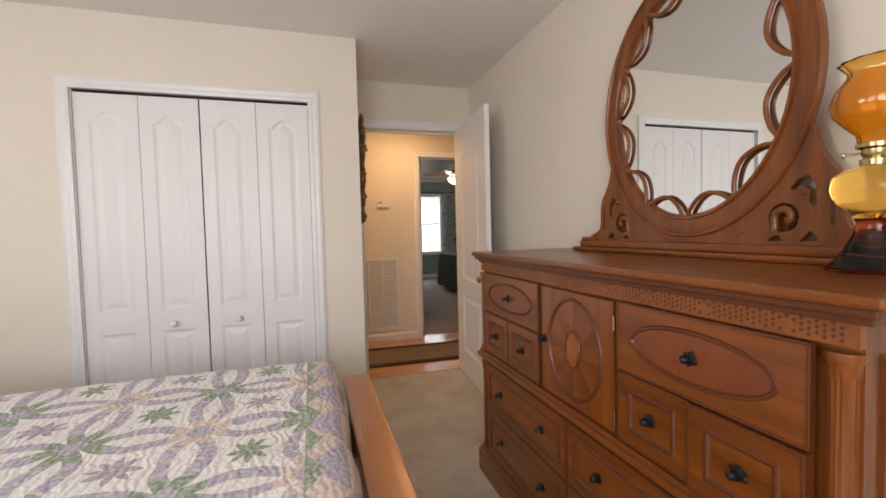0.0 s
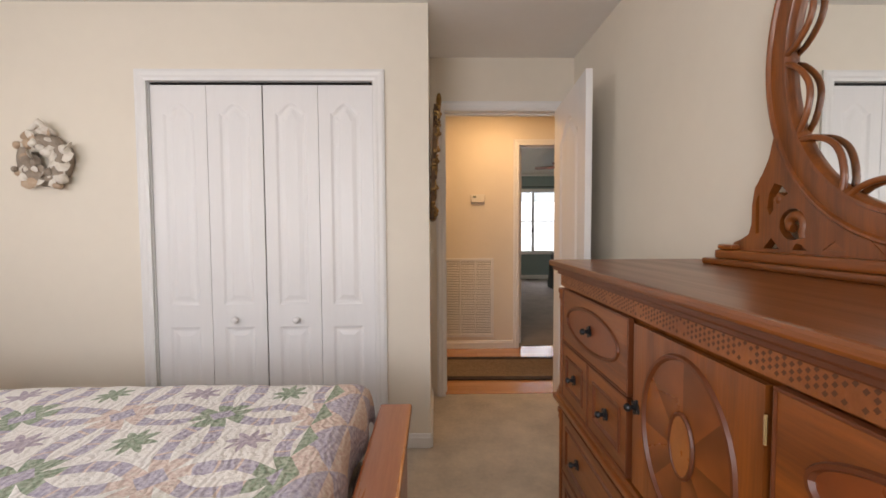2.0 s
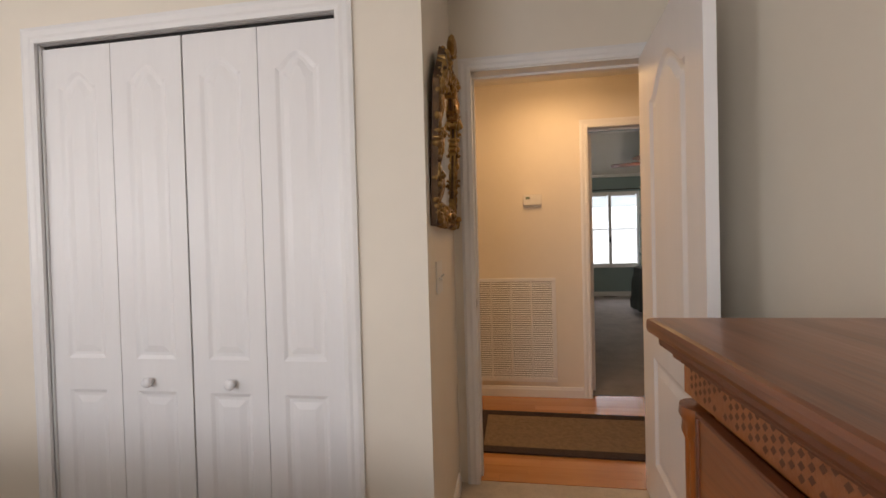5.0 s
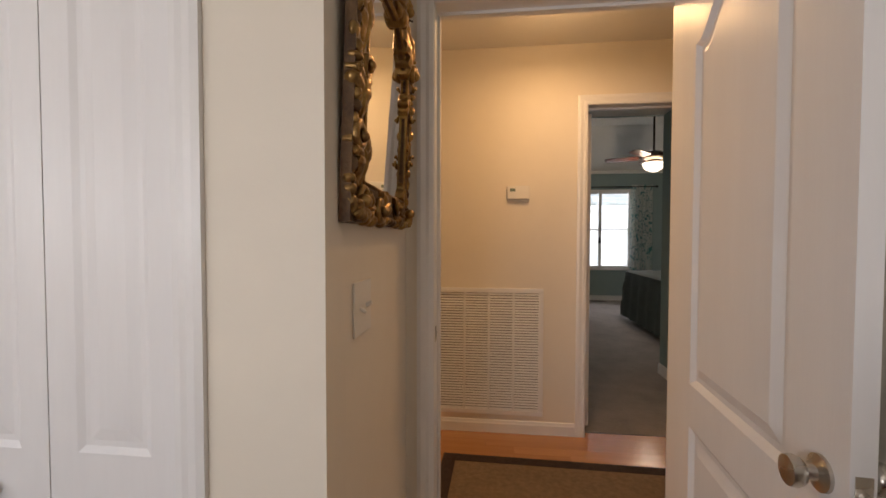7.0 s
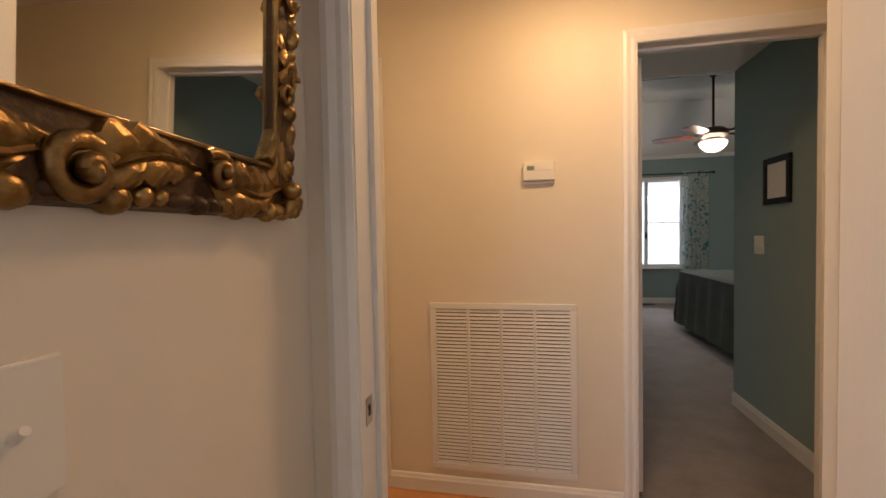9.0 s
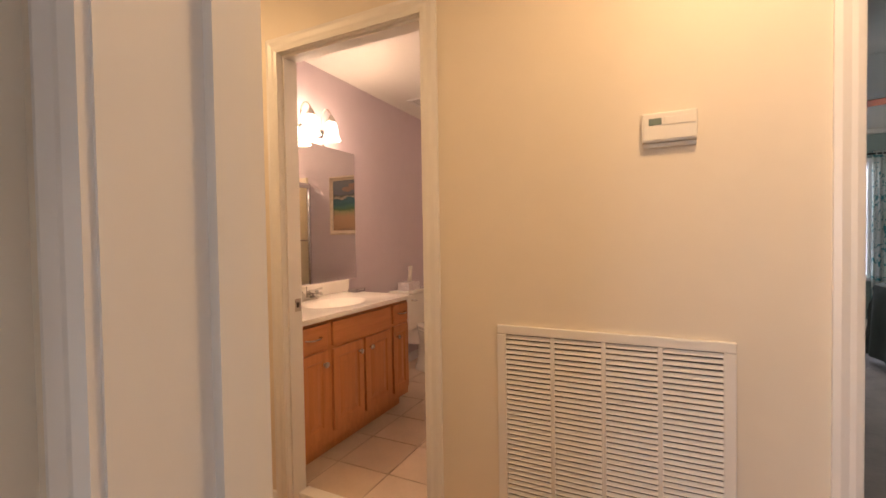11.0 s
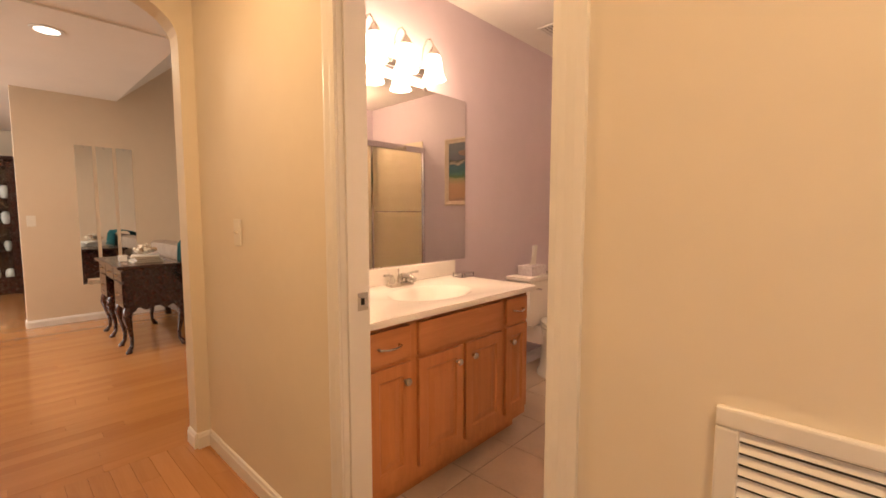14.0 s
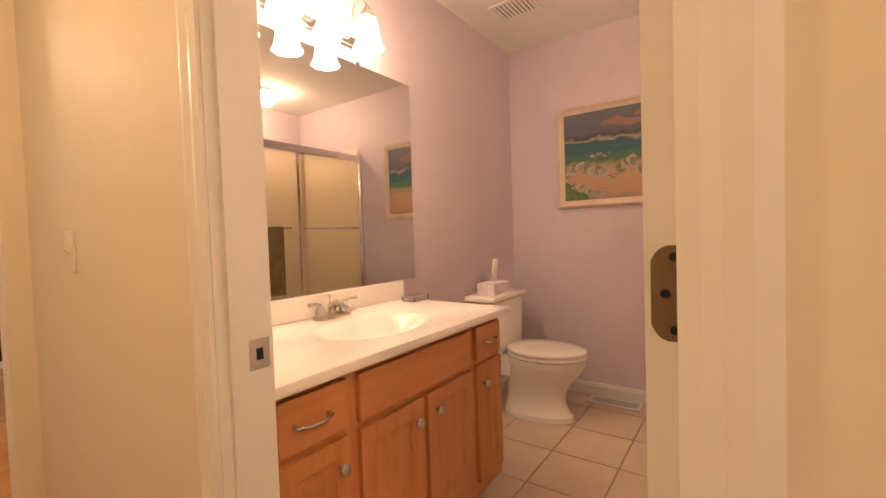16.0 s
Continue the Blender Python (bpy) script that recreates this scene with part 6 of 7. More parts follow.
def painting():
    x0, x1, z0, z1, y = -1.005, -0.095, 1.283, 1.957, BE
    t = thing("painting", ((x0 + x1) / 2, y, z0), "beach seascape oil painting in a whitewashed wooden frame", "painting")
    w = 0.048
    bm = bmesh.new()
    rows = []
    for o, d in ((0, 0.0), (0, 0.022), (0.014, 0.032), (0.030, 0.020), (w, 0.014), (w, 0.004)):
        rows.append([bm.verts.new((u, y - d, v)) for u, v in inset(rect(x0, x1, z0, z1), o)])
    for p, q in zip(rows, rows[1:]):
        for i in range(4):
            bm.faces.new((p[i], p[(i + 1) % 4], q[(i + 1) % 4], q[i]))
    part("frame", bm, WHITEWASH, t, "whitewashed moulded frame")
    cv = part("canvas", box(x0 + w, x1 - w, y - 0.010, y - 0.002, z0 + w, z1 - w), seascape(), t, "painted beach and sea")
    rnd = random.Random(7)
    wx, wz = x1 - x0 - 2 * w, z1 - z0 - 2 * w
    spots = [(0.05, 0.07, 0.09, 0.09, 2), (0.13, 0.04, 0.07, 0.05, 2), (0.02, 0.17, 0.04, 0.05, 2)]
    spots += [(0.01 + 0.030 * k, 0.33 + 0.05 * math.sin(k * 0.4) + rnd.uniform(-0.02, 0.02), rnd.uniform(0.035, 0.055), rnd.uniform(0.05, 0.08), 0 if k % 3 else 1) for k in range(11)]
    spots += [(0.08 + 0.022 * k, 0.19 - 0.015 * k + rnd.uniform(-0.015, 0.015), rnd.uniform(0.018, 0.03), rnd.uniform(0.024, 0.04), 1 if k % 3 == 0 else 0) for k in range(11)]
    spots += [(0.45 + 0.025 * k, 0.33 + 0.08 * math.sin(k * 0.6), rnd.uniform(0.03, 0.045), rnd.uniform(0.04, 0.07), 0 if k % 2 else 1) for k in range(7)]
    spots += [(0.22 + rnd.uniform(0, 0.18), 0.50 + rnd.uniform(-0.03, 0.02), rnd.uniform(0.015, 0.03), rnd.uniform(0.01, 0.02), k % 2) for k in range(8)]
    spots += [(0.30 + rnd.uniform(0, 0.13), 0.25 + rnd.uniform(-0.02, 0.02), 0.022, 0.009, 1) for k in range(4)]
    spots += [(0.36 + 0.055 * k, 0.84 + rnd.uniform(-0.03, 0.07), rnd.uniform(0.07, 0.11), rnd.uniform(0.03, 0.06), 3) for k in range(8)]
    for k, (fu, fv, su, sv, mi) in enumerate(spots):
        bm = bmesh.new()
        n = 11
        u, v = x0 + w + fu * wx, z0 + w + fv * wz
        bm.faces.new([bm.verts.new((max(x0 + w + 0.001, min(x1 - w - 0.001, u + su * wx * math.cos(2 * math.pi * i / n) * rnd.uniform(0.7, 1.12))), y - 0.0103 - 0.00004 * k,
                                    max(z0 + w + 0.001, min(z1 - w - 0.001, v + sv * wz * math.sin(2 * math.pi * i / n) * rnd.uniform(0.7, 1.12))))) for i in range(n)])
        part(("painted_rock", "painted_rock", "painted_grass", "painted_cloud")[mi], bm, (ROCKP, ROCKG, GRASSP, CLOUDP)[mi], cv, "")


GRASSP = M("painted_grass", (0.14, 0.22, 0.07), 0.5, 0, 0.3, 40, 0.3, 90, (0.03, 0.09, 0.025))
CLOUDP = M("painted_cloud", (0.38, 0.18, 0.10), 0.5, 0, 0.3, 12, 0.3, 90, (0.14, 0.12, 0.12))
WHITEWASH = M("whitewashed_wood", (0.66, 0.55, 0.42), 0.5, 0, 0.1, 12, 0.1, 60)
ROCKP = M("painted_rock_grey", (0.56, 0.48, 0.38), 0.5, 0, 0.3, 40, 0.3, 90, (0.14, 0.14, 0.10))
ROCKG = M("painted_rock_green", (0.30, 0.30, 0.18), 0.5, 0, 0.3, 60, 0.3, 90, (0.05, 0.07, 0.035))
painting()


def slotted(name, c, w, d, up, label, mat, cat, n=12):
    """A flat register with slots; up: +1 on a floor, -1 on a ceiling."""
    t = thing(name, c, label, cat)
    x, y, z = c
    sw = 0.004 if up > 0 else 0.0085
    z0, z1 = (z + 0.0005, z + 0.006) if up > 0 else (z - 0.010, z - 0.0005)
    bm = bmesh.new()
    e = 0.018
    for q in ((x - w / 2, x + w / 2, y - d / 2, y - d / 2 + e), (x - w / 2, x + w / 2, y + d / 2 - e, y + d / 2), (x - w / 2, x - w / 2 + e, y - d / 2 + e, y + d / 2 - e), (x + w / 2 - e, x + w / 2, y - d / 2 + e, y + d / 2 - e)):
        bx(bm, q[0], q[1], q[2], q[3], z0, z1, 0.0015)
    part("frame", bm, mat, t)
    # Dark sheet under the slats paints the shade of the duct.
    part("backing", box(x - w / 2 + e, x + w / 2 - e, y - d / 2 + e, y + d / 2 - e, z0 + (0.0005 if up > 0 else 0.0055), z1 - (0.004 if up > 0 else 0.0005)), DARK, t, "dark sheet for the shade of the duct behind")
    for i in range(n):
        a = x - w / 2 + e + (w - 2 * e) * (i + 0.5) / n
        part("slat", box(a - sw, a + sw, y - d / 2 + e, y + d / 2 - e, z0 + 0.002, z1 - 0.0005), mat, t)


slotted("floor_register", (-0.64, 7.325, BF + 0.002), 0.32, 0.13, 1, "white metal floor register by the baseboard", VINYL, "floor register", 18)
slotted("exhaust_vent", (-1.04, 6.86, CE - 0.01), 0.26, 0.20, -1, "white ceiling exhaust vent", VINYL, "ceiling vent", 9)


def tub():
    x0, x1, y0, y1 = 0.20, 1.13, 5.97, BE
    t = thing("bathtub", (0.74, 6.74, BF), "cream bathtub behind the shower doors", "bathtub")
    bm = bmesh.new()
    at = lambda u, v, w: Vector((u, v, 0.42 + w))
    rim = panelled(bm, rect(x0, x1, y0, y1), [oval(0.665, 6.695, 0.37, 0.66, 32)], at, [(0.02, -0.01), (0.06, -0.25), (0.10, -0.33)])
    lo = [bm.verts.new((u, v, BF)) for u, v in rect(x0, x1, y0, y1)]
    for i in range(4):
        bm.faces.new((rim[i], rim[(i + 1) % 4], lo[(i + 1) % 4], lo[i]))
    part("tub", bm, PORC, t, "", 40)
    bm = bmesh.new()
    bx(bm, x1 - 0.02, x1 - 0.002, y0 + 0.002, y1 - 0.002, 0.421, 1.98)
    bx(bm, x0 + 0.05, x1 - 0.02, y0 + 0.002, y0 + 0.02, 0.421, 1.98)
    bx(bm, x0 + 0.05, x1 - 0.02, y1 - 0.02, y1 - 0.002, 0.421, 1.98)
    part("surround", bm, SURR, t, "cream tub surround panels")


SURR = M("cream_surround", (0.78, 0.70, 0.55), 0.25, 0, 0.03, 3)
tub()


def shower_doors():
    t = thing("shower_doors", (0.24, 6.70, 0.42), "sliding frosted glass shower doors in a chrome frame", "shower door")
    y0, y1 = 5.972, BE - 0.002
    bm = bmesh.new()
    bx(bm, 0.212, 0.268, y0, y1, 1.845, 1.905, 0.004)
    bx(bm, 0.212, 0.268, y0, y1, 0.421, 0.445, 0.004)
    for y in (y0, y1 - 0.03):
        bx(bm, 0.212, 0.268, y, y + 0.03, 0.445, 1.845, 0.003)
    part("frame", bm, CHROME, t, "chrome frame")
    for k, (a, b, x) in enumerate(((6.70, 7.388, 0.228), (6.002, 6.79, 0.252))):
        pn = part("glass_panel", box(x - 0.003, x + 0.003, a, b, 0.446, 1.844), FROST, t, "frosted glass")
        bm = bmesh.new()
        for q in ((a, a + 0.018), (b - 0.018, b)):
            bx(bm, x - 0.006, x + 0.006, q[0], q[1], 0.446, 1.844)
        part("stile", bm, CHROME, pn)
        bm = bmesh.new()
        s = -1 if k == 0 else 1
        tube(bm, [(x, a + 0.05, 1.22), (x + s * 0.035, a + 0.05, 1.22), (x + s * 0.035, b - 0.05, 1.22), (x, b - 0.05, 1.22)], 0.007, 8)
        part("towel_bar", bm, CHROME, pn, "chrome towel bar", 60)


FROST = glass("frosted_glass", (0.93, 0.88, 0.76), 0.35)
shower_doors()


def towel():
    bm = bmesh.new()
    rows = []
    prof = [(0.180, 0.70), (0.178, 0.95), (0.180, 1.215), (0.186, 1.232), (0.193, 1.236), (0.200, 1.232), (0.206, 1.215), (0.206, 0.95), (0.206, 0.78)]
    for i in range(25):
        y = 6.10 + 0.42 * i / 24
        w = 0.004 * math.sin(i * 0.9)
        rows.append([bm.verts.new((x - 0.0 + w * (1 if z < 1.2 else 0), y, z + (0.004 * math.sin(i * 0.5) if z < 0.9 else 0))) for x, z in prof])
    for p, q in zip(rows, rows[1:]):
        for k in range(len(prof) - 1):
            bm.faces.new((p[k], p[k + 1], q[k + 1], q[k]))
    ex = bmesh.ops.solidify(bm, geom=bm.faces[:], thickness=0.006)
    return solid("towel", bm, TOWEL, "tan terry towel hung over a bar", "towel", "", "", 60)


TOWEL = M("tan_terry", (0.48, 0.34, 0.16), 0.95, 0, 0.15, 20, 0.9, 300)
tb = thing("towel_bar", (0.193, 6.31, 1.22), "chrome towel bar on the shower frame", "towel bar")
bm = bmesh.new()
tube(bm, [(0.212, 6.02, 1.224), (0.193, 6.02, 1.224), (0.193, 6.60, 1.224), (0.212, 6.60, 1.224)], 0.006, 8)
part("bar", bm, CHROME, tb, "", 60)
towel()
bm = bmesh.new()
sl_ = thing("shower_light", (0.68, 6.75, CE - 0.01), "lit round recessed ceiling light over the tub", "ceiling light")
lathe(bm, [(0.105, -0.001), (0.105, -0.012), (0.085, -0.018)], Matrix.Translation((0.68, 6.75, CE - 0.01)), 28)
part("rim", bm, VINYL, sl_, "white rim", 40)
bm = bmesh.new()
lathe(bm, [(0.084, -0.016), (0.07, -0.030), (0.03, -0.038), (0.005, -0.04)], Matrix.Translation((0.68, 6.75, CE - 0.01)), 28, False)
part("lens", bm, GLOWB, sl_, "glowing lens", 60).visible_shadow = False

# ---- far bedroom things ----


def far_window():
    x0, x1, z0, z1, y = 2.05, 3.40, 0.60, 2.19, 11.0
    t = thing("window_1", ((x0 + x1) / 2, y, z0), "white double window with closed blinds glowing with daylight", "window", "", "structure")
    bm = bmesh.new()
    for q in ((x0, x0 + 0.05, z0, z1), (x1 - 0.05, x1, z0, z1), (x0 + 0.05, x1 - 0.05, z1 - 0.05, z1), (x0 + 0.05, x1 - 0.05, z0, z0 + 0.05), (2.775, 2.835, z0 + 0.05, z1 - 0.05)):
        bx(bm, q[0], q[1], y - 0.012, y + 0.07, q[2], q[3], 0.004)
    part("window_frame", bm, VINYL, t)
    part("window_sill", box(x0 - 0.06, x1 + 0.06, y - 0.06, y, z0 - 0.03, z0 - 0.001, 0.006), TRIM, t)
    for a, b in ((x0 + 0.05, 2.775), (2.835, x1 - 0.05)):
        for c, e in ((z0 + 0.05, 1.375), (1.405, z1 - 0.05)):
            p = part("pane", box(a, b, y + 0.052, y + 0.056, c, e), CLEAR, t, "clear glass")
            p.visible_shadow = False
        part("meeting_rail", box(a, b, y + 0.045, y + 0.065, 1.375, 1.405), VINYL, t)
    n = 52
    for k, (a, b) in enumerate(((x0 + 0.055, 2.770), (2.840, x1 - 0.055))):
        bl = thing("window_blind", ((a + b) / 2, y + 0.02, z0 + 0.05), "white horizontal slat blind, lowered, backlit by daylight", "blind", "window blinds")
        part("head_rail", box(a, b, y + 0.005, y + 0.04, z1 - 0.085, z1 - 0.052, 0.003), VINYL, bl)
        sm = bmesh.new()
        L = (b - a) / 2
        pr = [(-0.011, -0.0085), (0.0, 0.001), (0.011, 0.0085)]
        va = [sm.verts.new((-L, p, q)) for p, q in pr]
        vb = [sm.verts.new((L, p, q)) for p, q in pr]
        for i in range(2):
            sm.faces.new((va[i], va[i + 1], vb[i + 1], vb[i]))
        me = bpy.data.meshes.new("slat")
        sm.to_mesh(me)
        sm.free()
        me.materials.append(BLINDM)
        for i in range(n):
            s = new("slat", me)
            s.parent = bl
            s.location = Vector(((a + b) / 2, y + 0.023, z0 + 0.06 + (z1 - z0 - 0.16) * i / (n - 1))) - bl.location
        part("bottom_rail", box(a, b, y + 0.012, y + 0.034, z0 + 0.051, z0 + 0.058, 0.002), VINYL, bl)
    wand = thing("blind_wand", (2.80, y - 0.02, 1.1), "dark hanging blind cord tassel", "blind cord")
    bm = bmesh.new()
    tube(bm, [(2.80, y - 0.018, 2.1), (2.80, y - 0.018, 1.25)], 0.003, 6)
    lathe(bm, [(0.004, 1.25), (0.016, 1.20), (0.020, 1.14), (0.010, 1.11)], Matrix.Translation((2.80, y - 0.018, 0)), 10)
    part("cord", bm, BLACKM, wand, "", 50)


def translucent(name, col, t=0.5):
    m = bpy.data.materials.new(name)
    m.use_nodes = True
    nt = m.node_tree
    b = nt.nodes["Principled BSDF"]
    b.inputs["Base Color"].default_value = (*col, 1)
    b.inputs["Roughness"].default_value = 0.6
    tr = nt.nodes.new("ShaderNodeBsdfTranslucent")
    tr.inputs[0].default_value = (*col, 1)
    mx = nt.nodes.new("ShaderNodeMixShader")
    mx.inputs[0].default_value = t
    nt.links.new(b.outputs[0], mx.inputs[1])
    nt.links.new(tr.outputs[0], mx.inputs[2])
    nt.links.new(mx.outputs[0], nt.nodes["Material Output"].inputs[0])
    return m


BLINDM = translucent("white_blind_slat", (0.88, 0.89, 0.90), 0.38)
far_window()


def curtain():
    m = translucent("teal_print_curtain", (0.5, 0.6, 0.6), 0.45)
    nt = m.node_tree
    N, L = nt.nodes, nt.links
    tc = N.new("ShaderNodeTexCoord")
    v = N.new("ShaderNodeTexNoise")
    v.inputs["Scale"].default_value = 11
    v.inputs["Detail"].default_value = 3
    v.inputs["Distortion"].default_value = 1.6
    L.new(tc.outputs["Object"], v.inputs["Vector"])
    cr = N.new("ShaderNodeValToRGB")
    for e, (p, c) in zip([cr.color_ramp.elements[0], cr.color_ramp.elements[1], cr.color_ramp.elements.new(0.5), cr.color_ramp.elements.new(0.6)], ((0.40, (0.10, 0.30, 0.32)), (0.66, (0.30, 0.38, 0.30)), (0.47, (0.74, 0.75, 0.70)), (0.58, (0.62, 0.66, 0.62)))):
        e.position, e.color = p, (*c, 1)
    L.new(v.outputs["Fac"], cr.inputs[0])
    for n in N:
        if n.type == 'BSDF_PRINCIPLED':
            L.new(cr.outputs[0], n.inputs["Base Color"])
        if n.type == 'BSDF_TRANSLUCENT':
            L.new(cr.outputs[0], n.inputs[0])
    rod = thing("curtain_rod", (2.7, 10.90, 2.21), "dark metal curtain rod with finials", "curtain rod")
    bm = bmesh.new()
    tube(bm, [(1.75, 10.90, 2.23), (3.82, 10.90, 2.23)], 0.011, 8)
    blob(bm, (3.85, 10.90, 2.23), (0.03, 0.022, 0.022))
    blob(bm, (1.72, 10.90, 2.23), (0.03, 0.022, 0.022))
    for x in (1.85, 3.76):
        bx(bm, x - 0.008, x + 0.008, 10.90, 11.0, 2.22, 2.236)
    part("rod", bm, BLACKM, rod, "", 50)
    for x0, x1 in ((3.36, 3.76), (1.78, 2.12)):
        bm = bmesh.new()
        rows = []
        n = 40
        for i in range(n + 1):
            x = x0 + (x1 - x0) * i / n
            rows.append([bm.verts.new((x + 0.01 * math.sin(i), 10.90 + 0.028 * math.sin(i * 1.05) * (1 if z < 2.1 else 0.5), z)) for z in (0.12, 0.6, 1.2, 1.8, 2.12, 2.235, 2.265)])
        for p, q in zip(rows, rows[1:]):
            for k in range(6):
                bm.faces.new((p[k], p[k + 1], q[k + 1], q[k]))
        solid("curtain", bm, m, "teal and white printed curtain panel hanging from a rod", "curtain", "window curtains", "", 60)


curtain()


def ceiling_fan():
    c = Vector((2.93, 8.5, 2.28))
    t = thing("ceiling_fan", c, "dark bronze ceiling fan with wooden blades and a lit glass bowl", "ceiling fan")
    bm = bmesh.new()
    lathe(bm, [(0.07, 3.138), (0.065, 3.10), (0.03, 3.06), (0.012, 3.05)], Matrix.Translation((c.x, c.y, 0)), 20)
    part("canopy", bm, BRONZE, t, "", 40)
    bm = bmesh.new()
    tube(bm, [(c.x, c.y, 3.06), (c.x, c.y, 2.45)], 0.013, 10)
    part("downrod", bm, BRONZE, t, "", 40)
    bm = bmesh.new()
    lathe(bm, [(0.03, 2.47), (0.10, 2.455), (0.155, 2.42), (0.16, 2.37), (0.12, 2.34), (0.09, 2.33), (0.10, 2.30), (0.09, 2.285)], Matrix.Translation((c.x, c.y, 0)), 28)
    part("motor_housing", bm, BRONZE, t, "", 40)
    for k in range(5):
        a = radians(12 + 72 * k)
        m = Matrix.Translation((c.x, c.y, 2.375)) @ pose(0, 0, 0, 0, 0, math.degrees(a)) @ pose(0, 0, 0, 12, 0, 0)
        bm = bmesh.new()
        out = [(0.20, -0.05), (0.30, -0.062), (0.60, -0.072), (0.655, -0.055), (0.665, 0.0), (0.655, 0.055), (0.60, 0.072), (0.30, 0.062), (0.20, 0.05)]
        f = bm.faces.new([bm.verts.new(m @ Vector((u, v, 0))) for u, v in out])
        ex = bmesh.ops.extrude_face_region(bm, geom=[f])
        bmesh.ops.translate(bm, verts=[g for g in ex["geom"] if isinstance(g, bmesh.types.BMVert)], vec=(0, 0, 0.007))
        bl = part("blade", bm, FANWOOD, t, "dark red-brown wooden blade")
        bm = bmesh.new()
        tube(bm, [m @ Vector((0.12, 0, 0.012)), m @ Vector((0.19, 0, 0.012)), m @ Vector((0.28, 0, 0.010))], [0.012, 0.010, 0.018], 8)
        part("blade_arm", bm, BRONZE, bl)
    bm = bmesh.new()
    prof = [(0.135, 2.300), (0.15, 2.285), (0.135, 2.24), (0.10, 2.20), (0.05, 2.175), (0.01, 2.168)]
    lathe(bm, prof, Matrix.Translation((c.x, c.y, 0)), 28, False)
    part("light_bowl", bm, GLOWF, t, "glowing frosted glass bowl", 60).visible_shadow = False
    bm = bmesh.new()
    tube(bm, [(c.x + 0.05, c.y - 0.08, 2.29), (c.x + 0.05, c.y - 0.08, 2.09)], 0.002, 5)
    part("pull_chain", bm, BRASS, t)


BRONZE = M("dark_bronze", (0.06, 0.04, 0.03), 0.4, 0.7, 0.1, 9)
FANWOOD = wood("fan_blade_wood", (0.16, 0.05, 0.03), (0.07, 0.025, 0.015), 0, 0.35)
GLOWF = glow("lit_fan_bowl", (1.0, 0.82, 0.62), 3.0)
ceiling_fan()


def far_bed():
    t = thing("far_bed", (3.6, 8.2, FL), "bed with a dark wooden headboard in the far bedroom", "bed")
    part("mattress", box(2.76, 4.75, 7.35, 8.95, 0.30, 0.70, 0.06), SHEET, t)
    part("base", box(2.80, 4.75, 7.40, 8.90, 0.10, 0.298, 0.01), MAHOG, t)
    for x in (2.86, 4.65):
        for y in (7.46, 8.84):
            part("leg", box(x - 0.03, x + 0.03, y - 0.03, y + 0.03, FL + 0.004, 0.10), MAHOG, t)
    bm = bmesh.new()
    bx(bm, 4.77, 4.86, 7.25, 9.05, FL + 0.004, 1.12, 0.01)
    bx(bm, 4.74, 4.88, 7.20, 9.10, 1.12, 1.18, 0.015)
    for y in (7.25, 9.05):
        bx(bm, 4.75, 4.87, y - 0.05, y + 0.05, FL + 0.004, 1.30, 0.012)
    part("headboard", bm, MAHOG, t, "dark wooden headboard")
    bm = bmesh.new()
    top = 0.725
    x0, y0, y1 = 2.74, 7.33, 8.97
    n, mm = 44, 40
    rows = []
    for i in range(n + 1):
        u = -0.72 + (4.74 - x0 + 0.72) * i / n
        row = []
        for j in range(mm + 1):
            v = -0.66 + (y1 - y0 + 1.32) * j / mm
            du = max(0, -u)
            dv = max(0, -v, v - (y1 - y0))
            drop = max(du, dv)
            x = x0 + max(u, 0) - min(du, 0.03) - 0.05 * du + 0.022 * math.sin(v * 19) * min(1, du * 3)
            y = y0 + min(max(v, 0), y1 - y0) + (1 if v > 0.5 else -1) * (min(dv, 0.03) + 0.05 * dv + 0.022 * math.sin(u * 19) * min(1, dv * 3))
            z = max(FL + 0.008, top - max(0, drop - 0.03) - (0.01 if drop > 0 else 0) + 0.008 * noise.noise(Vector((u * 4, v * 4, 1))))
            row.append(bm.verts.new((x, y, z)))
        rows.append(row)
    for p, q in zip(rows, rows[1:]):
        for k in range(mm):
            f = bm.faces.new((p[k], p[k + 1], q[k + 1], q[k]))
    solid("bedspread", bm, SPREAD, "dark grey-green bedspread hanging to the floor", "bedspread", "", "", 60)


SPREAD = M("grey_green_bedspread", (0.10, 0.115, 0.105), 0.85, 0, 0.1, 7, 0.4, 70)
far_bed()
fs = thing("wall_shelf", (4.3, 10.94, 1.66), "small dark wooden bracket shelf on the teal wall", "wall shelf")
bm = bmesh.new()
bx(bm, 4.25, 4.55, 10.86, 11.0, 1.66, 1.69, 0.004)
part("board", bm, MAHOG, fs)
for x in (4.30, 4.48):
    part("bracket", box(x, x + 0.03, 10.90, 11.0, 1.56, 1.66, 0.004), MAHOG, fs)
slotted("floor_register", (2.75, 10.85, FL + 0.003), 0.30, 0.12, 1, "brown metal floor register in the carpet", BRONZE, "floor register", 12)
pf = thing("picture_frame", (2.23, 5.77, 1.39), "small black framed print on the teal wall", "picture")
bm = bmesh.new()
for q in ((5.60, 5.88, 1.635, 1.672), (5.60, 5.88, 1.39, 1.427), (5.60, 5.637, 1.427, 1.635), (5.843, 5.88, 1.427, 1.635)):
    bx(bm, 2.212, 2.2285, *q, 0.003)
part("frame", bm, BLACKM, pf)
part("print", box(2.220, 2.2285, 5.637, 5.843, 1.427, 1.635), SHEET, pf, "pale print")
plate_switch("light_switch", (2.23, 5.95, 1.14), 0, -1, 0.115, 0.118, 2, "ivory light switch plate on the teal wall")
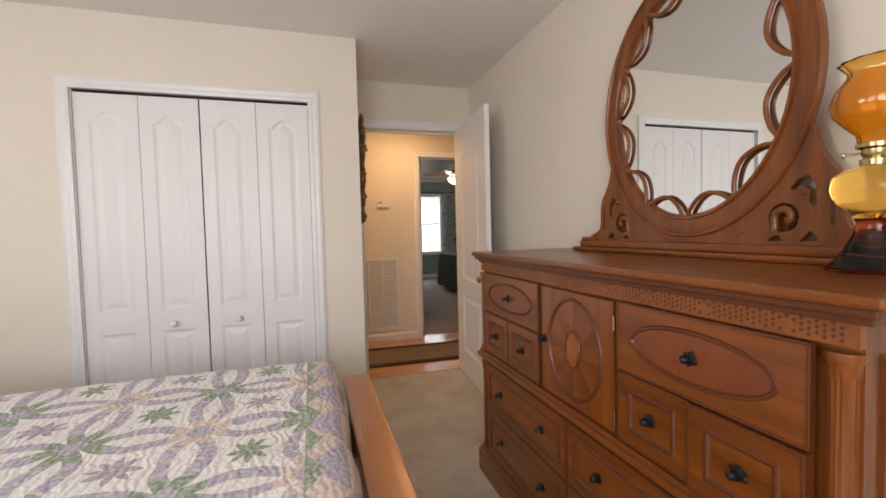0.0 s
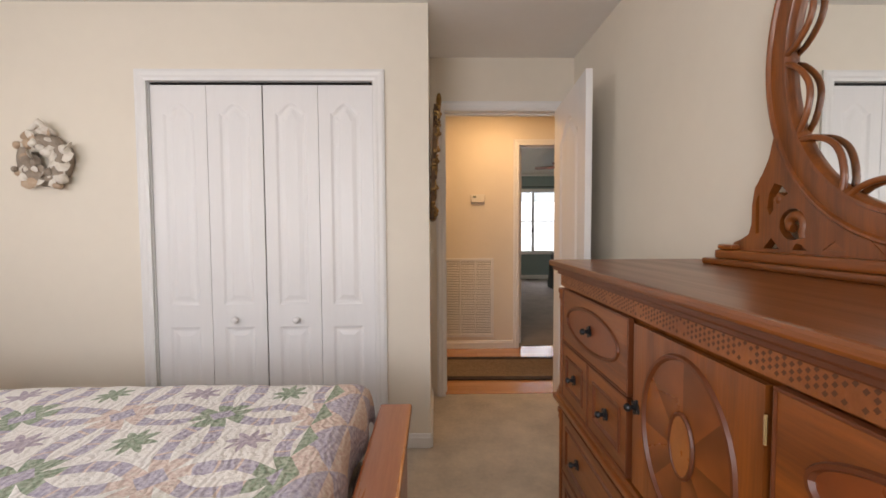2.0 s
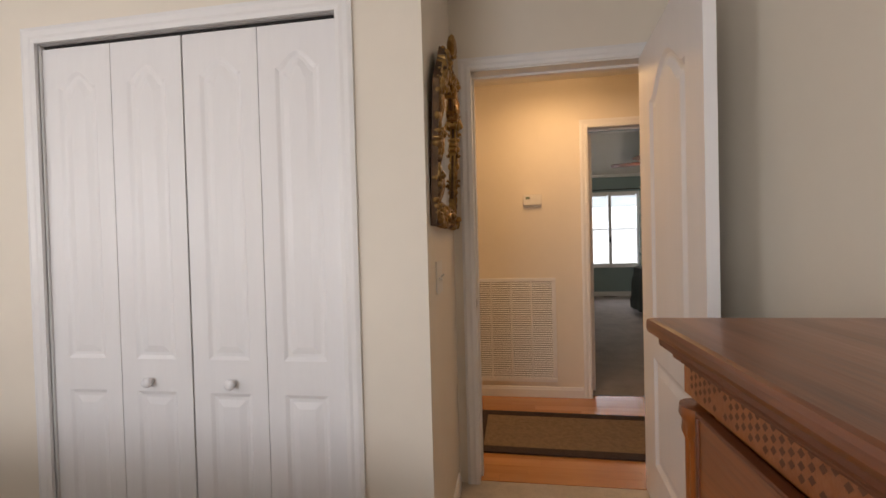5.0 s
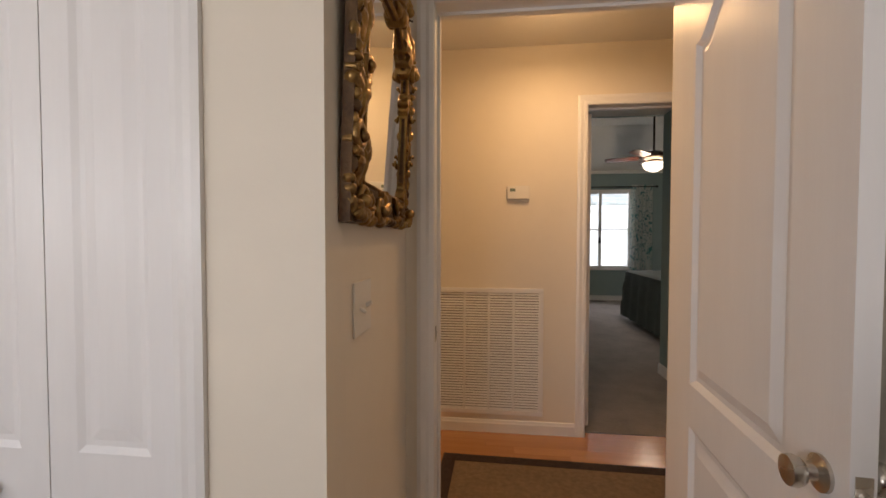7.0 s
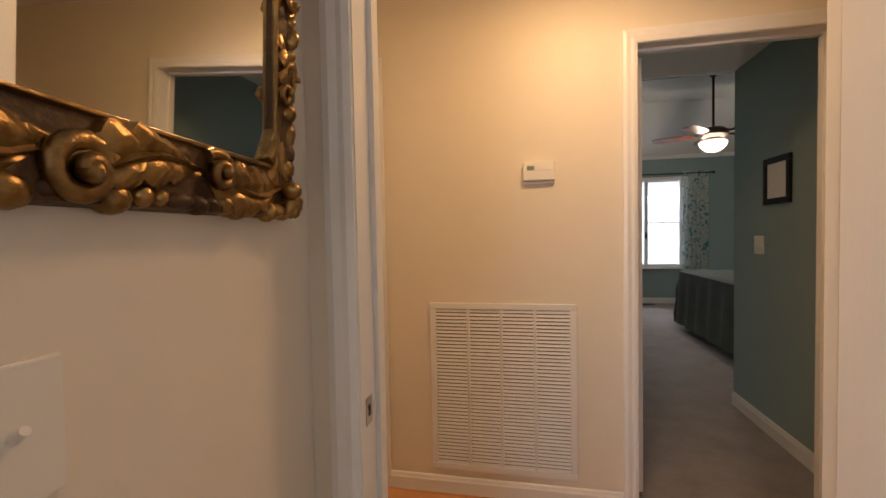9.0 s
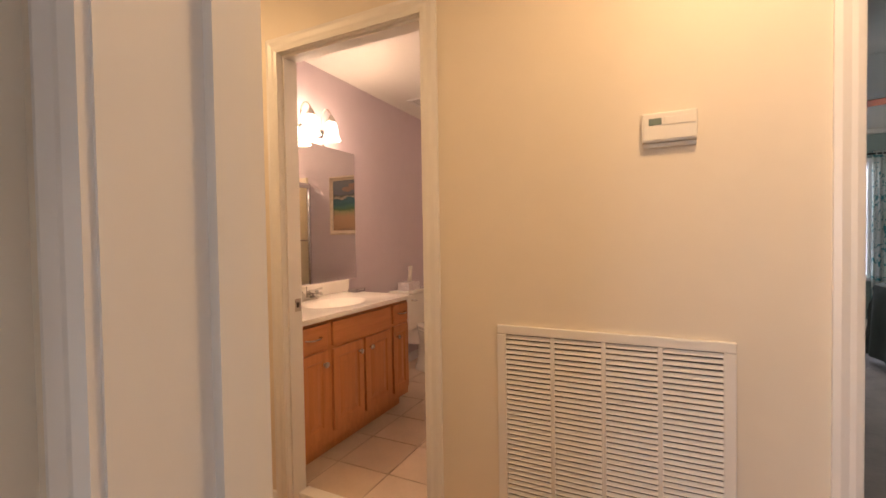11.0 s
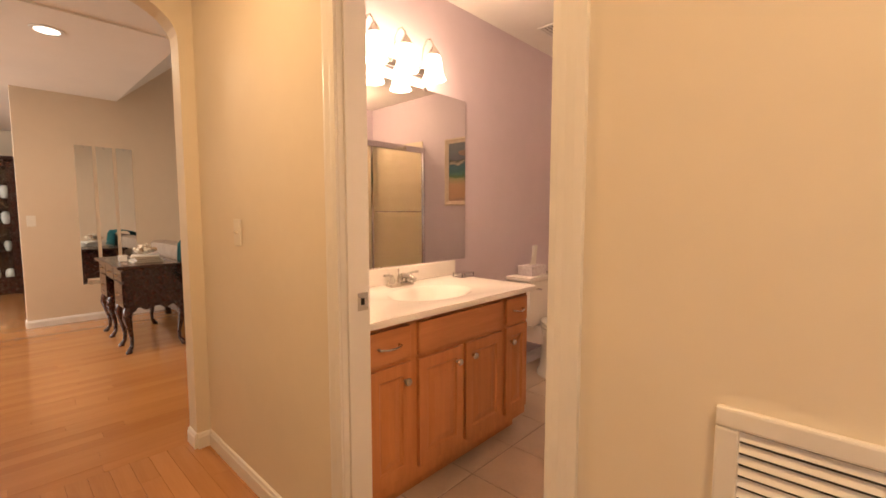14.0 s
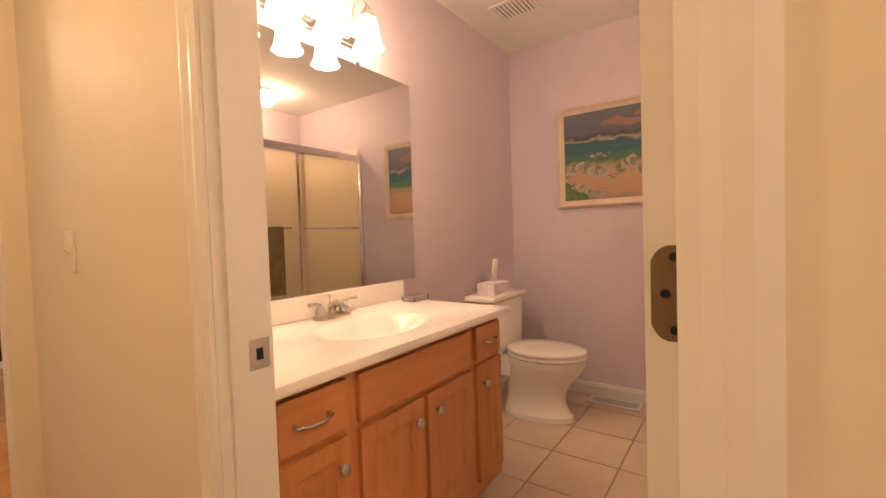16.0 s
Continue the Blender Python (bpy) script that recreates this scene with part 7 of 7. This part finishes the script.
for z in (0.28, 1.83):
    h = thing("door_hinge", (1.2545, 5.0, z), "dark steel door hinge on the far bedroom jamb", "hinge", "far bedroom hinges")
    bm = bmesh.new()
    tube(bm, [(1.257, 5.012, z - 0.045), (1.257, 5.012, z + 0.045)], 0.006, 8)
    bx(bm, 1.2532, 1.2555, 4.975, 5.010, z - 0.045, z + 0.045)
    part("leaf", bm, BLACKM, h)
dd = thing("door_2", (1.25, 5.03, FL), "white interior door opened flat against the entry wall", "door", "", "structure")
at = lambda u, v, w: Vector((1.268 + 0.036 + w, 5.04 + u, v))
part("door_leaf", slab(at, rect(0, 0.76, FL + 0.012, 2.06), [arched(0.17, 0.60, 0.80, 1.90, 0.12, 16), rect(0.17, 0.60, 0.18, 0.67)], 0.036, [(0.018, -0.011), (0.032, -0.012), (0.062, -0.002)], True), DOORW, dd)

# ---- living room things ----


def cabriole(bm, x, y, z1, sx, sy):
    pts = []
    rs = []
    for f, o, r in ((0, 0, 0.034), (0.08, 0.010, 0.040), (0.22, 0.020, 0.036), (0.45, 0.004, 0.024), (0.70, -0.012, 0.016), (0.86, -0.008, 0.015), (0.94, 0.012, 0.020), (0.985, 0.022, 0.026), (1.0, 0.022, 0.024)):
        pts.append((x + sx * o, y + sy * o, z1 - (z1 - FL - 0.003) * f))
        rs.append(r)
    tube(bm, pts, rs, 10)


def desk():
    t = thing("writing_desk", (-4.68, 5.14, FL), "dark mahogany kneehole desk on cabriole legs", "desk")
    x0, x1, y0, y1 = -5.24, -4.13, 4.90, 5.38
    part("top", box(x0 - 0.03, x1 + 0.03, y0 - 0.03, y1 + 0.03, 0.715, 0.742, 0.007), MAHOG, t, "polished top")
    bm = bmesh.new()
    for xa, xb in ((x0, x0 + 0.36), (x1 - 0.36, x1)):
        bx(bm, xa, xb, y0 + 0.012, y1, 0.36, 0.714, 0.004)
    bx(bm, x0 + 0.36, x1 - 0.36, y0 + 0.012, y1, 0.58, 0.714)
    part("case", bm, MAHOG, t)
    bm = bmesh.new()
    n = 20
    for xs in (x1 + 0.001,):
        top = [bm.verts.new((xs, y0 + 0.02 + (y1 - y0 - 0.03) * i / n, 0.372)) for i in range(n + 1)]
        low = [bm.verts.new((xs, y0 + 0.02 + (y1 - y0 - 0.03) * i / n, 0.335 - 0.020 * math.cos(6 * math.pi * i / n) + (0.02 if 3 < i < n - 3 else -0.02))) for i in range(n + 1)]
        for i in range(n):
            bm.faces.new((top[i], top[i + 1], low[i + 1], low[i]))
    ex = bmesh.ops.extrude_face_region(bm, geom=bm.faces[:])
    bmesh.ops.translate(bm, verts=[g for g in ex["geom"] if isinstance(g, bmesh.types.BMVert)], vec=(-0.016, 0, 0))
    part("apron", bm, MAHOG, t, "scalloped apron")
    for xa, xb, za, zb in ((x0 + 0.01, x0 + 0.35, 0.60, 0.70), (x0 + 0.01, x0 + 0.35, 0.37, 0.59), (x0 + 0.37, x1 - 0.37, 0.595, 0.70), (x1 - 0.35, x1 - 0.01, 0.60, 0.70), (x1 - 0.35, x1 - 0.01, 0.37, 0.59)):
        dr = part("drawer", box(xa, xb, y0, y0 + 0.012, za, zb, 0.003), MAHOG, t)
        bm = bmesh.new()
        c = (xa + xb) / 2
        tube(bm, [(c - 0.035, y0, (za + zb) / 2 + 0.006), (c - 0.03, y0 - 0.014, (za + zb) / 2 - 0.006), (c + 0.03, y0 - 0.014, (za + zb) / 2 - 0.006), (c + 0.035, y0, (za + zb) / 2 + 0.006)], 0.004, 6)
        part("bail_pull", bm, BRASS, dr, "brass bail pull", 60)
    for x, sx in ((x0 + 0.04, -1), (x1 - 0.04, 1)):
        for y, sy in ((y0 + 0.045, -1), (y1 - 0.04, 1)):
            bm = bmesh.new()
            cabriole(bm, x, y, 0.37, sx, sy)
            part("leg", bm, MAHOG, t, "cabriole leg with a pad foot", 60)
    for x in (x0 + 0.34, x1 - 0.34):
        bm = bmesh.new()
        cabriole(bm, x, y0 + 0.045, 0.37, 0, -1)
        part("leg", bm, MAHOG, t, "cabriole leg with a pad foot", 60)


desk()
rnd = random.Random(11)
BOOKS = [M("book_cover_%s" % n, c, 0.5, 0, 0.08, 20) for n, c in (("cream", (0.62, 0.55, 0.44)), ("grey", (0.36, 0.34, 0.33)), ("tan", (0.45, 0.30, 0.2)), ("white", (0.7, 0.67, 0.62)))]
z = 0.7425
for k in range(4):
    h = rnd.uniform(0.012, 0.02)
    w, dpt = rnd.uniform(0.24, 0.31), rnd.uniform(0.19, 0.24)
    b = thing("book", (-4.46, 5.15, z), "large flat book lying in a pile on the desk", "book", "books on the desk")
    part("cover", box(-4.46 - w / 2, -4.46 + w / 2, 5.15 - dpt / 2, 5.15 + dpt / 2, z, z + 0.002), BOOKS[k], b)
    part("pages", box(-4.46 - w / 2 + 0.004, -4.46 + w / 2 - 0.004, 5.15 - dpt / 2 + 0.004, 5.15 + dpt / 2 - 0.002, z + 0.002, z + h - 0.002), SHEET, b)
    part("cover", box(-4.46 - w / 2, -4.46 + w / 2, 5.15 - dpt / 2, 5.15 + dpt / 2, z + h - 0.002, z + h), BOOKS[k], b)
    b.rotation_euler = (0, 0, radians(rnd.uniform(-14, 14)))
    z += h + 0.0003
cl = thing("shell_cluster", (-4.47, 5.16, z), "pale coral and shell ornament on a pile of books", "ornament")
for k in range(26):
    bm = bmesh.new()
    a = rnd.uniform(0, 6.28)
    r = rnd.uniform(0, 0.10)
    c = Vector((-4.47 + r * math.cos(a), 5.16 + r * math.sin(a), z + 0.022 + rnd.uniform(0, 0.075) * (1 - r * 6)))
    p = [c + Vector((rnd.uniform(-1, 1), rnd.uniform(-1, 1), rnd.uniform(-0.3, 1))) * 0.012 * q for q in range(4)]
    tube(bm, p, [0.018, 0.017, 0.013, 0.006], 7)
    part("coral_piece", bm, (SHELLW, SHELLT)[k % 2], cl, "", 70)
px = thing("small_box", (-4.62, 5.00, 0.7425), "small white trinket box on the desk", "box")
part("body", box(-4.655, -4.585, 4.97, 5.03, 0.7425, 0.79, 0.004), PORC, px)
part("lid", box(-4.658, -4.582, 4.967, 5.033, 0.79, 0.802, 0.003), PORC, px)


def sofa():
    t = thing("sofa", (-4.75, 5.95, FL), "taupe upholstered sofa with its back to the desk", "sofa")
    x0, x1 = -5.75, -3.80
    bm = bmesh.new()
    bx(bm, x0, x1, 5.52, 6.42, 0.10, 0.42, 0.03)
    part("base", bm, TAUPE, t, "", 40)
    bm = bmesh.new()
    bx(bm, x0 + 0.05, x1 - 0.05, 5.50, 5.74, 0.30, 0.88, 0.07)
    for v in bm.verts:
        v.co.y -= 0.10 * max(0, v.co.z - 0.3)
    part("back", bm, TAUPE, t, "", 40)
    for a, b in ((x0 - 0.02, x0 + 0.22), (x1 - 0.22, x1 + 0.02)):
        bm = bmesh.new()
        bx(bm, a, b, 5.50, 6.42, 0.10, 0.66, 0.06)
        for v in bm.verts:
            s = 1 if (a + b) / 2 > -4.7 else -1
            v.co.x += s * 0.10 * max(0, v.co.z - 0.2)
        part("arm", bm, TAUPE, t, "", 40)
    for k in range(2):
        w = (x1 - x0 - 0.44) / 2
        part("seat_cushion", box(x0 + 0.22 + w * k + 0.005, x0 + 0.22 + w * (k + 1) - 0.005, 5.74, 6.44, 0.421, 0.56, 0.05), TAUPE, t, "", 40)
    for x in (x0 + 0.08, x1 - 0.08):
        for y in (5.60, 6.34):
            part("foot", box(x - 0.03, x + 0.03, y - 0.03, y + 0.03, FL + 0.002, 0.10), MAHOG, t)


TAUPE = M("taupe_upholstery", (0.36, 0.28, 0.22), 0.9, 0, 0.08, 10, 0.5, 220)
TEALF = M("teal_fabric", (0.012, 0.145, 0.17), 0.85, 0, 0.12, 10, 0.5, 160)
PILLOW = M("printed_pillow", (0.36, 0.36, 0.26), 0.9, 0, 0.2, 22, 0.3, 160, (0.10, 0.20, 0.16))
sofa()


def throw():
    bm = bmesh.new()
    rows = []
    for i in range(31):
        f = i / 30
        x = -4.42 + 0.62 * f
        row = []
        for y, z in ((5.38, 0.60), (5.405, 0.70), (5.42, 0.80), (5.43, 0.875), (5.46, 0.918), (5.55, 0.93), (5.64, 0.92), (5.715, 0.885), (5.75, 0.80), (5.77, 0.66)):
            w = 0.012 * math.sin(i * 0.75 + z * 5) + 0.010 * noise.noise(Vector((x * 8, y * 8, z * 6)))
            row.append(bm.verts.new((x + 0.10 * (y - 5.4), y - 0.006 - abs(w) * 0.8, z + abs(w) + 0.01 - (0.16 * (1 - f) if z < 0.75 else 0))))
        rows.append(row)
    for p, q in zip(rows, rows[1:]):
        for k in range(9):
            bm.faces.new((p[k], p[k + 1], q[k + 1], q[k]))
    bmesh.ops.solidify(bm, geom=bm.faces[:], thickness=0.008)
    return solid("throw_blanket", bm, TEALF, "teal throw blanket draped over the sofa back", "blanket", "", "", 60)


throw()


def pillow(x, y, z, s, rot, mat, label):
    bm = bmesh.new()
    t = bmesh.new()
    bmesh.ops.create_grid(t, x_segments=12, y_segments=12, size=1)
    up, dn = [], []
    for v in t.verts:
        u, w = v.co.x, v.co.y
        h = 0.30 * ((1 - u ** 4) * (1 - w ** 4)) ** 0.6
        k = 1 - 0.06 * (abs(u) * abs(w))
        up.append((u * k, w * k, h))
        dn.append((u * k, w * k, -h))
    idx = {v: i for i, v in enumerate(t.verts)}
    m = Matrix.Translation((x, y, z)) @ rot @ Matrix.Diagonal((s, s, s, 1))
    for lst in (up, dn):
        vs = [bm.verts.new(m @ Vector(p)) for p in lst]
        for f in t.faces:
            bm.faces.new([vs[idx[q]] for q in f.verts])
    t.free()
    bmesh.ops.remove_doubles(bm, verts=bm.verts, dist=0.0005)
    return solid("pillow", bm, mat, label, "pillow", "", "", 70)


pillow(-4.95, 5.86, 0.80, 0.24, pose(0, 0, 0, 72, 0, 0), PILLOW, "green and tan printed sofa pillow")
pillow(-4.60, 5.87, 0.80, 0.24, pose(0, 0, 0, 70, 0, 0), TEALF, "plain teal sofa pillow")
for k, y in enumerate((4.845, 5.035, 5.225)):
    t = thing("wall_mirror_panel", (-5.965, y + 0.08, 0.38), "tall narrow frameless mirror panel on the wall", "mirror", "narrow mirror panels")
    part("glass", box(-5.9695, -5.9640, y, y + 0.155, 0.38, 1.975), MIRROR, t)
    for z in (0.385, 1.965):
        part("clip", box(-5.9695, -5.9615, y + 0.06, y + 0.09, z - 0.012, z + 0.012, 0.001), CHROME, t)
cn = thing("recessed_light", (-3.88, 4.513, 2.53), "lit recessed can light in the ceiling", "ceiling light")
bm = bmesh.new()
lathe(bm, [(0.10, -0.001), (0.10, -0.006), (0.075, -0.008)], Matrix.Translation((-3.88, 4.513, 2.53)), 28)
part("trim_ring", bm, VINYL, cn, "white trim ring", 40)
bm = bmesh.new()
lathe(bm, [(0.074, -0.0085), (0.05, -0.011), (0.004, -0.012)], Matrix.Translation((-3.88, 4.513, 2.53)), 28, False)
part("lens", bm, GLOWB, cn, "glowing lens", 60).visible_shadow = False
plate_switch("light_switch", (-5.97, 4.45, 1.12), 0, 1, 0.075, 0.118, 1, "cream light switch plate on the living room wall")


def china_cabinet():
    t = thing("china_cabinet", (-9.2, 4.05, FL), "dark wooden china cabinet with glass doors and dishes on its shelves", "china cabinet")
    x, y0, y1 = -8.98, 3.55, 4.46
    bm = bmesh.new()
    bx(bm, -9.42, -9.40, y0, y1, FL + 0.002, 2.02)
    bx(bm, -9.40, x, y0, y0 + 0.04, FL + 0.002, 2.02)
    bx(bm, -9.40, x, y1 - 0.04, y1, FL + 0.002, 2.02)
    bx(bm, -9.40, x + 0.03, y0 - 0.02, y1 + 0.02, 2.02, 2.08, 0.01)
    bx(bm, -9.40, x, y0 + 0.04, y1 - 0.04, FL + 0.002, 0.12)
    part("case", bm, MAHOG, t)
    for z in (0.12, 0.60, 1.02, 1.42):
        part("shelf", box(-9.40, x - 0.03, y0 + 0.04, y1 - 0.04, z, z + 0.02), MAHOG, t)
    ym = (y0 + y1) / 2
    for a, b in ((y0 + 0.04, ym), (ym, y1 - 0.04)):
        bm = bmesh.new()
        for q in ((a, a + 0.06, 0.14, 2.0), (b - 0.06, b, 0.14, 2.0), (a + 0.06, b - 0.06, 1.93, 2.0), (a + 0.06, b - 0.06, 0.14, 0.22), (a + 0.06, b - 0.06, 0.98, 1.03)):
            bx(bm, x - 0.02, x, *q)
        dr = part("cabinet_door", bm, MAHOG, t)
        part("pane", box(x - 0.012, x - 0.009, a + 0.06, b - 0.06, 0.22, 1.93), CLEAR, dr, "clear glass").visible_shadow = False
    r = random.Random(3)
    for z in (0.14, 0.62, 1.04, 1.44):
        for k in range(5):
            y = y0 + 0.13 + 0.16 * k
            p = thing("dish", (-9.2, y, z), "white porcelain dish on a cabinet shelf", "dish", "dishes in the cabinet")
            bm = bmesh.new()
            s = r.uniform(0.7, 1.2)
            lathe(bm, [(0.03 * s, 0.0015), (0.045 * s, 0.03), (0.06 * s, 0.10 * s), (0.05 * s, 0.16 * s), (0.025 * s, 0.19 * s)], Matrix.Translation((-9.2, y, z)), 14)
            part("bowl", bm, PORC, p, "", 50)


china_cabinet()
# Added lamp without a fixture, brightens the dining end round the cabinet.
lamp_point("dining_fill", (-7.8, 3.2, 2.3), 10, (1.0, 0.86, 0.7), 0.08)

# ---- floor pieces ----


def boards(parent, mat, x0, x1, y0, y1, axis, width, seed, zt, lmin, lmax):
    rn = random.Random(seed)
    cache = {}
    a0, a1, b0, b1 = (x0, x1, y0, y1) if axis == 0 else (y0, y1, x0, x1)
    n = round((b1 - b0) / width)
    w = (b1 - b0) / n
    for i in range(n):
        a = a0
        first = True
        while a < a1 - 1e-4:
            L = min(rn.choice((lmin, (lmin + lmax) / 2, lmax)) * (rn.uniform(0.3, 1.0) if first else 1), a1 - a)
            first = False
            if a1 - a - L < 0.25:
                L = a1 - a
            key = round(L, 3)
            if key not in cache:
                bm = box(-L / 2 + 0.0004, L / 2 - 0.0004, -w / 2 + 0.0005, w / 2 - 0.0005, -0.012, 0, 0) if axis == 0 else box(-w / 2 + 0.0005, w / 2 - 0.0005, -L / 2 + 0.0004, L / 2 - 0.0004, -0.012, 0, 0)
                me = bpy.data.meshes.new("floor_board")
                bmesh.ops.recalc_face_normals(bm, faces=bm.faces)
                bm.to_mesh(me)
                bm.free()
                me.materials.append(mat)
                cache[key] = me
            ob = new("floor_board", cache[key])
            ob.parent = parent
            c = (a + L / 2, b0 + w * (i + 0.5)) if axis == 0 else (b0 + w * (i + 0.5), a + L / 2)
            ob.location = (c[0] - parent.location.x, c[1] - parent.location.y, zt + rn.uniform(-0.0003, 0.0003) - parent.location.z)
            a += L


fh = thing("floor_hall", (0, 4.3, FL - 0.013), "glossy honey oak strip floor in the hall", "wood floor", "", "structure")
boards(fh, OAKF, -2.12, 3.3, 3.66, 4.955, 0, 0.082, 5, FL, 0.6, 1.8)
fl_ = thing("floor_living", (-4, 4.5, FL - 0.013), "glossy honey oak strip floor in the living room", "wood floor", "", "structure")
boards(fl_, OAKL, -6.1, -2.12, 3.752, 6.8, 1, 0.082, 6, FL, 0.9, 2.2)
bm = bmesh.new()
bx(bm, -9.5, -6.1, 0.9, 8.0, FL - 0.015, FL - 0.0005)
bx(bm, -6.1, -3.43, 0.9, 3.752, FL - 0.015, FL - 0.0005)
bx(bm, -6.1, -2.12, 6.8, 8.0, FL - 0.015, FL - 0.0005)
solid("floor_living_rest", bm, OAKL, "glossy honey oak floor further off", "wood floor", "", "structure")
ft = thing("floor_bath", (0, 6, BF - 0.004), "beige square floor tiles in the bathroom", "tile floor", "", "structure")
cache = {}
PX, PY = 0.322, 0.320
for i in range(-2, 6):
    for j in range(-1, 8):
        a0, a1 = max(BW + 0.002, -0.76 + PX * i), min(1.12, -0.76 + PX * (i + 1))
        c0, c1 = max(5.022, 5.27 + PY * j), min(BE - 0.001, 5.27 + PY * (j + 1))
        if a1 - a0 < 0.02 or c1 - c0 < 0.02:
            continue
        key = (round(a1 - a0, 3), round(c1 - c0, 3))
        if key not in cache:
            bm = box(-key[0] / 2 + 0.0035, key[0] / 2 - 0.0035, -key[1] / 2 + 0.0035, key[1] / 2 - 0.0035, -0.006, 0, 0.0012)
            bmesh.ops.recalc_face_normals(bm, faces=bm.faces)
            me = bpy.data.meshes.new("tile")
            bm.to_mesh(me)
            bm.free()
            me.materials.append(TILE)
            cache[key] = me
        ob = new("tile", cache[key])
        ob.parent = ft
        ob.location = ((a0 + a1) / 2, (c0 + c1) / 2 - 6, 0.004)
solid("threshold_bath", box(-0.737, -0.010, 4.955, 5.022, FL - 0.01, BF + 0.004, 0.006), MARBLE, "pale threshold strip in the bathroom doorway", "threshold", "", "structure")
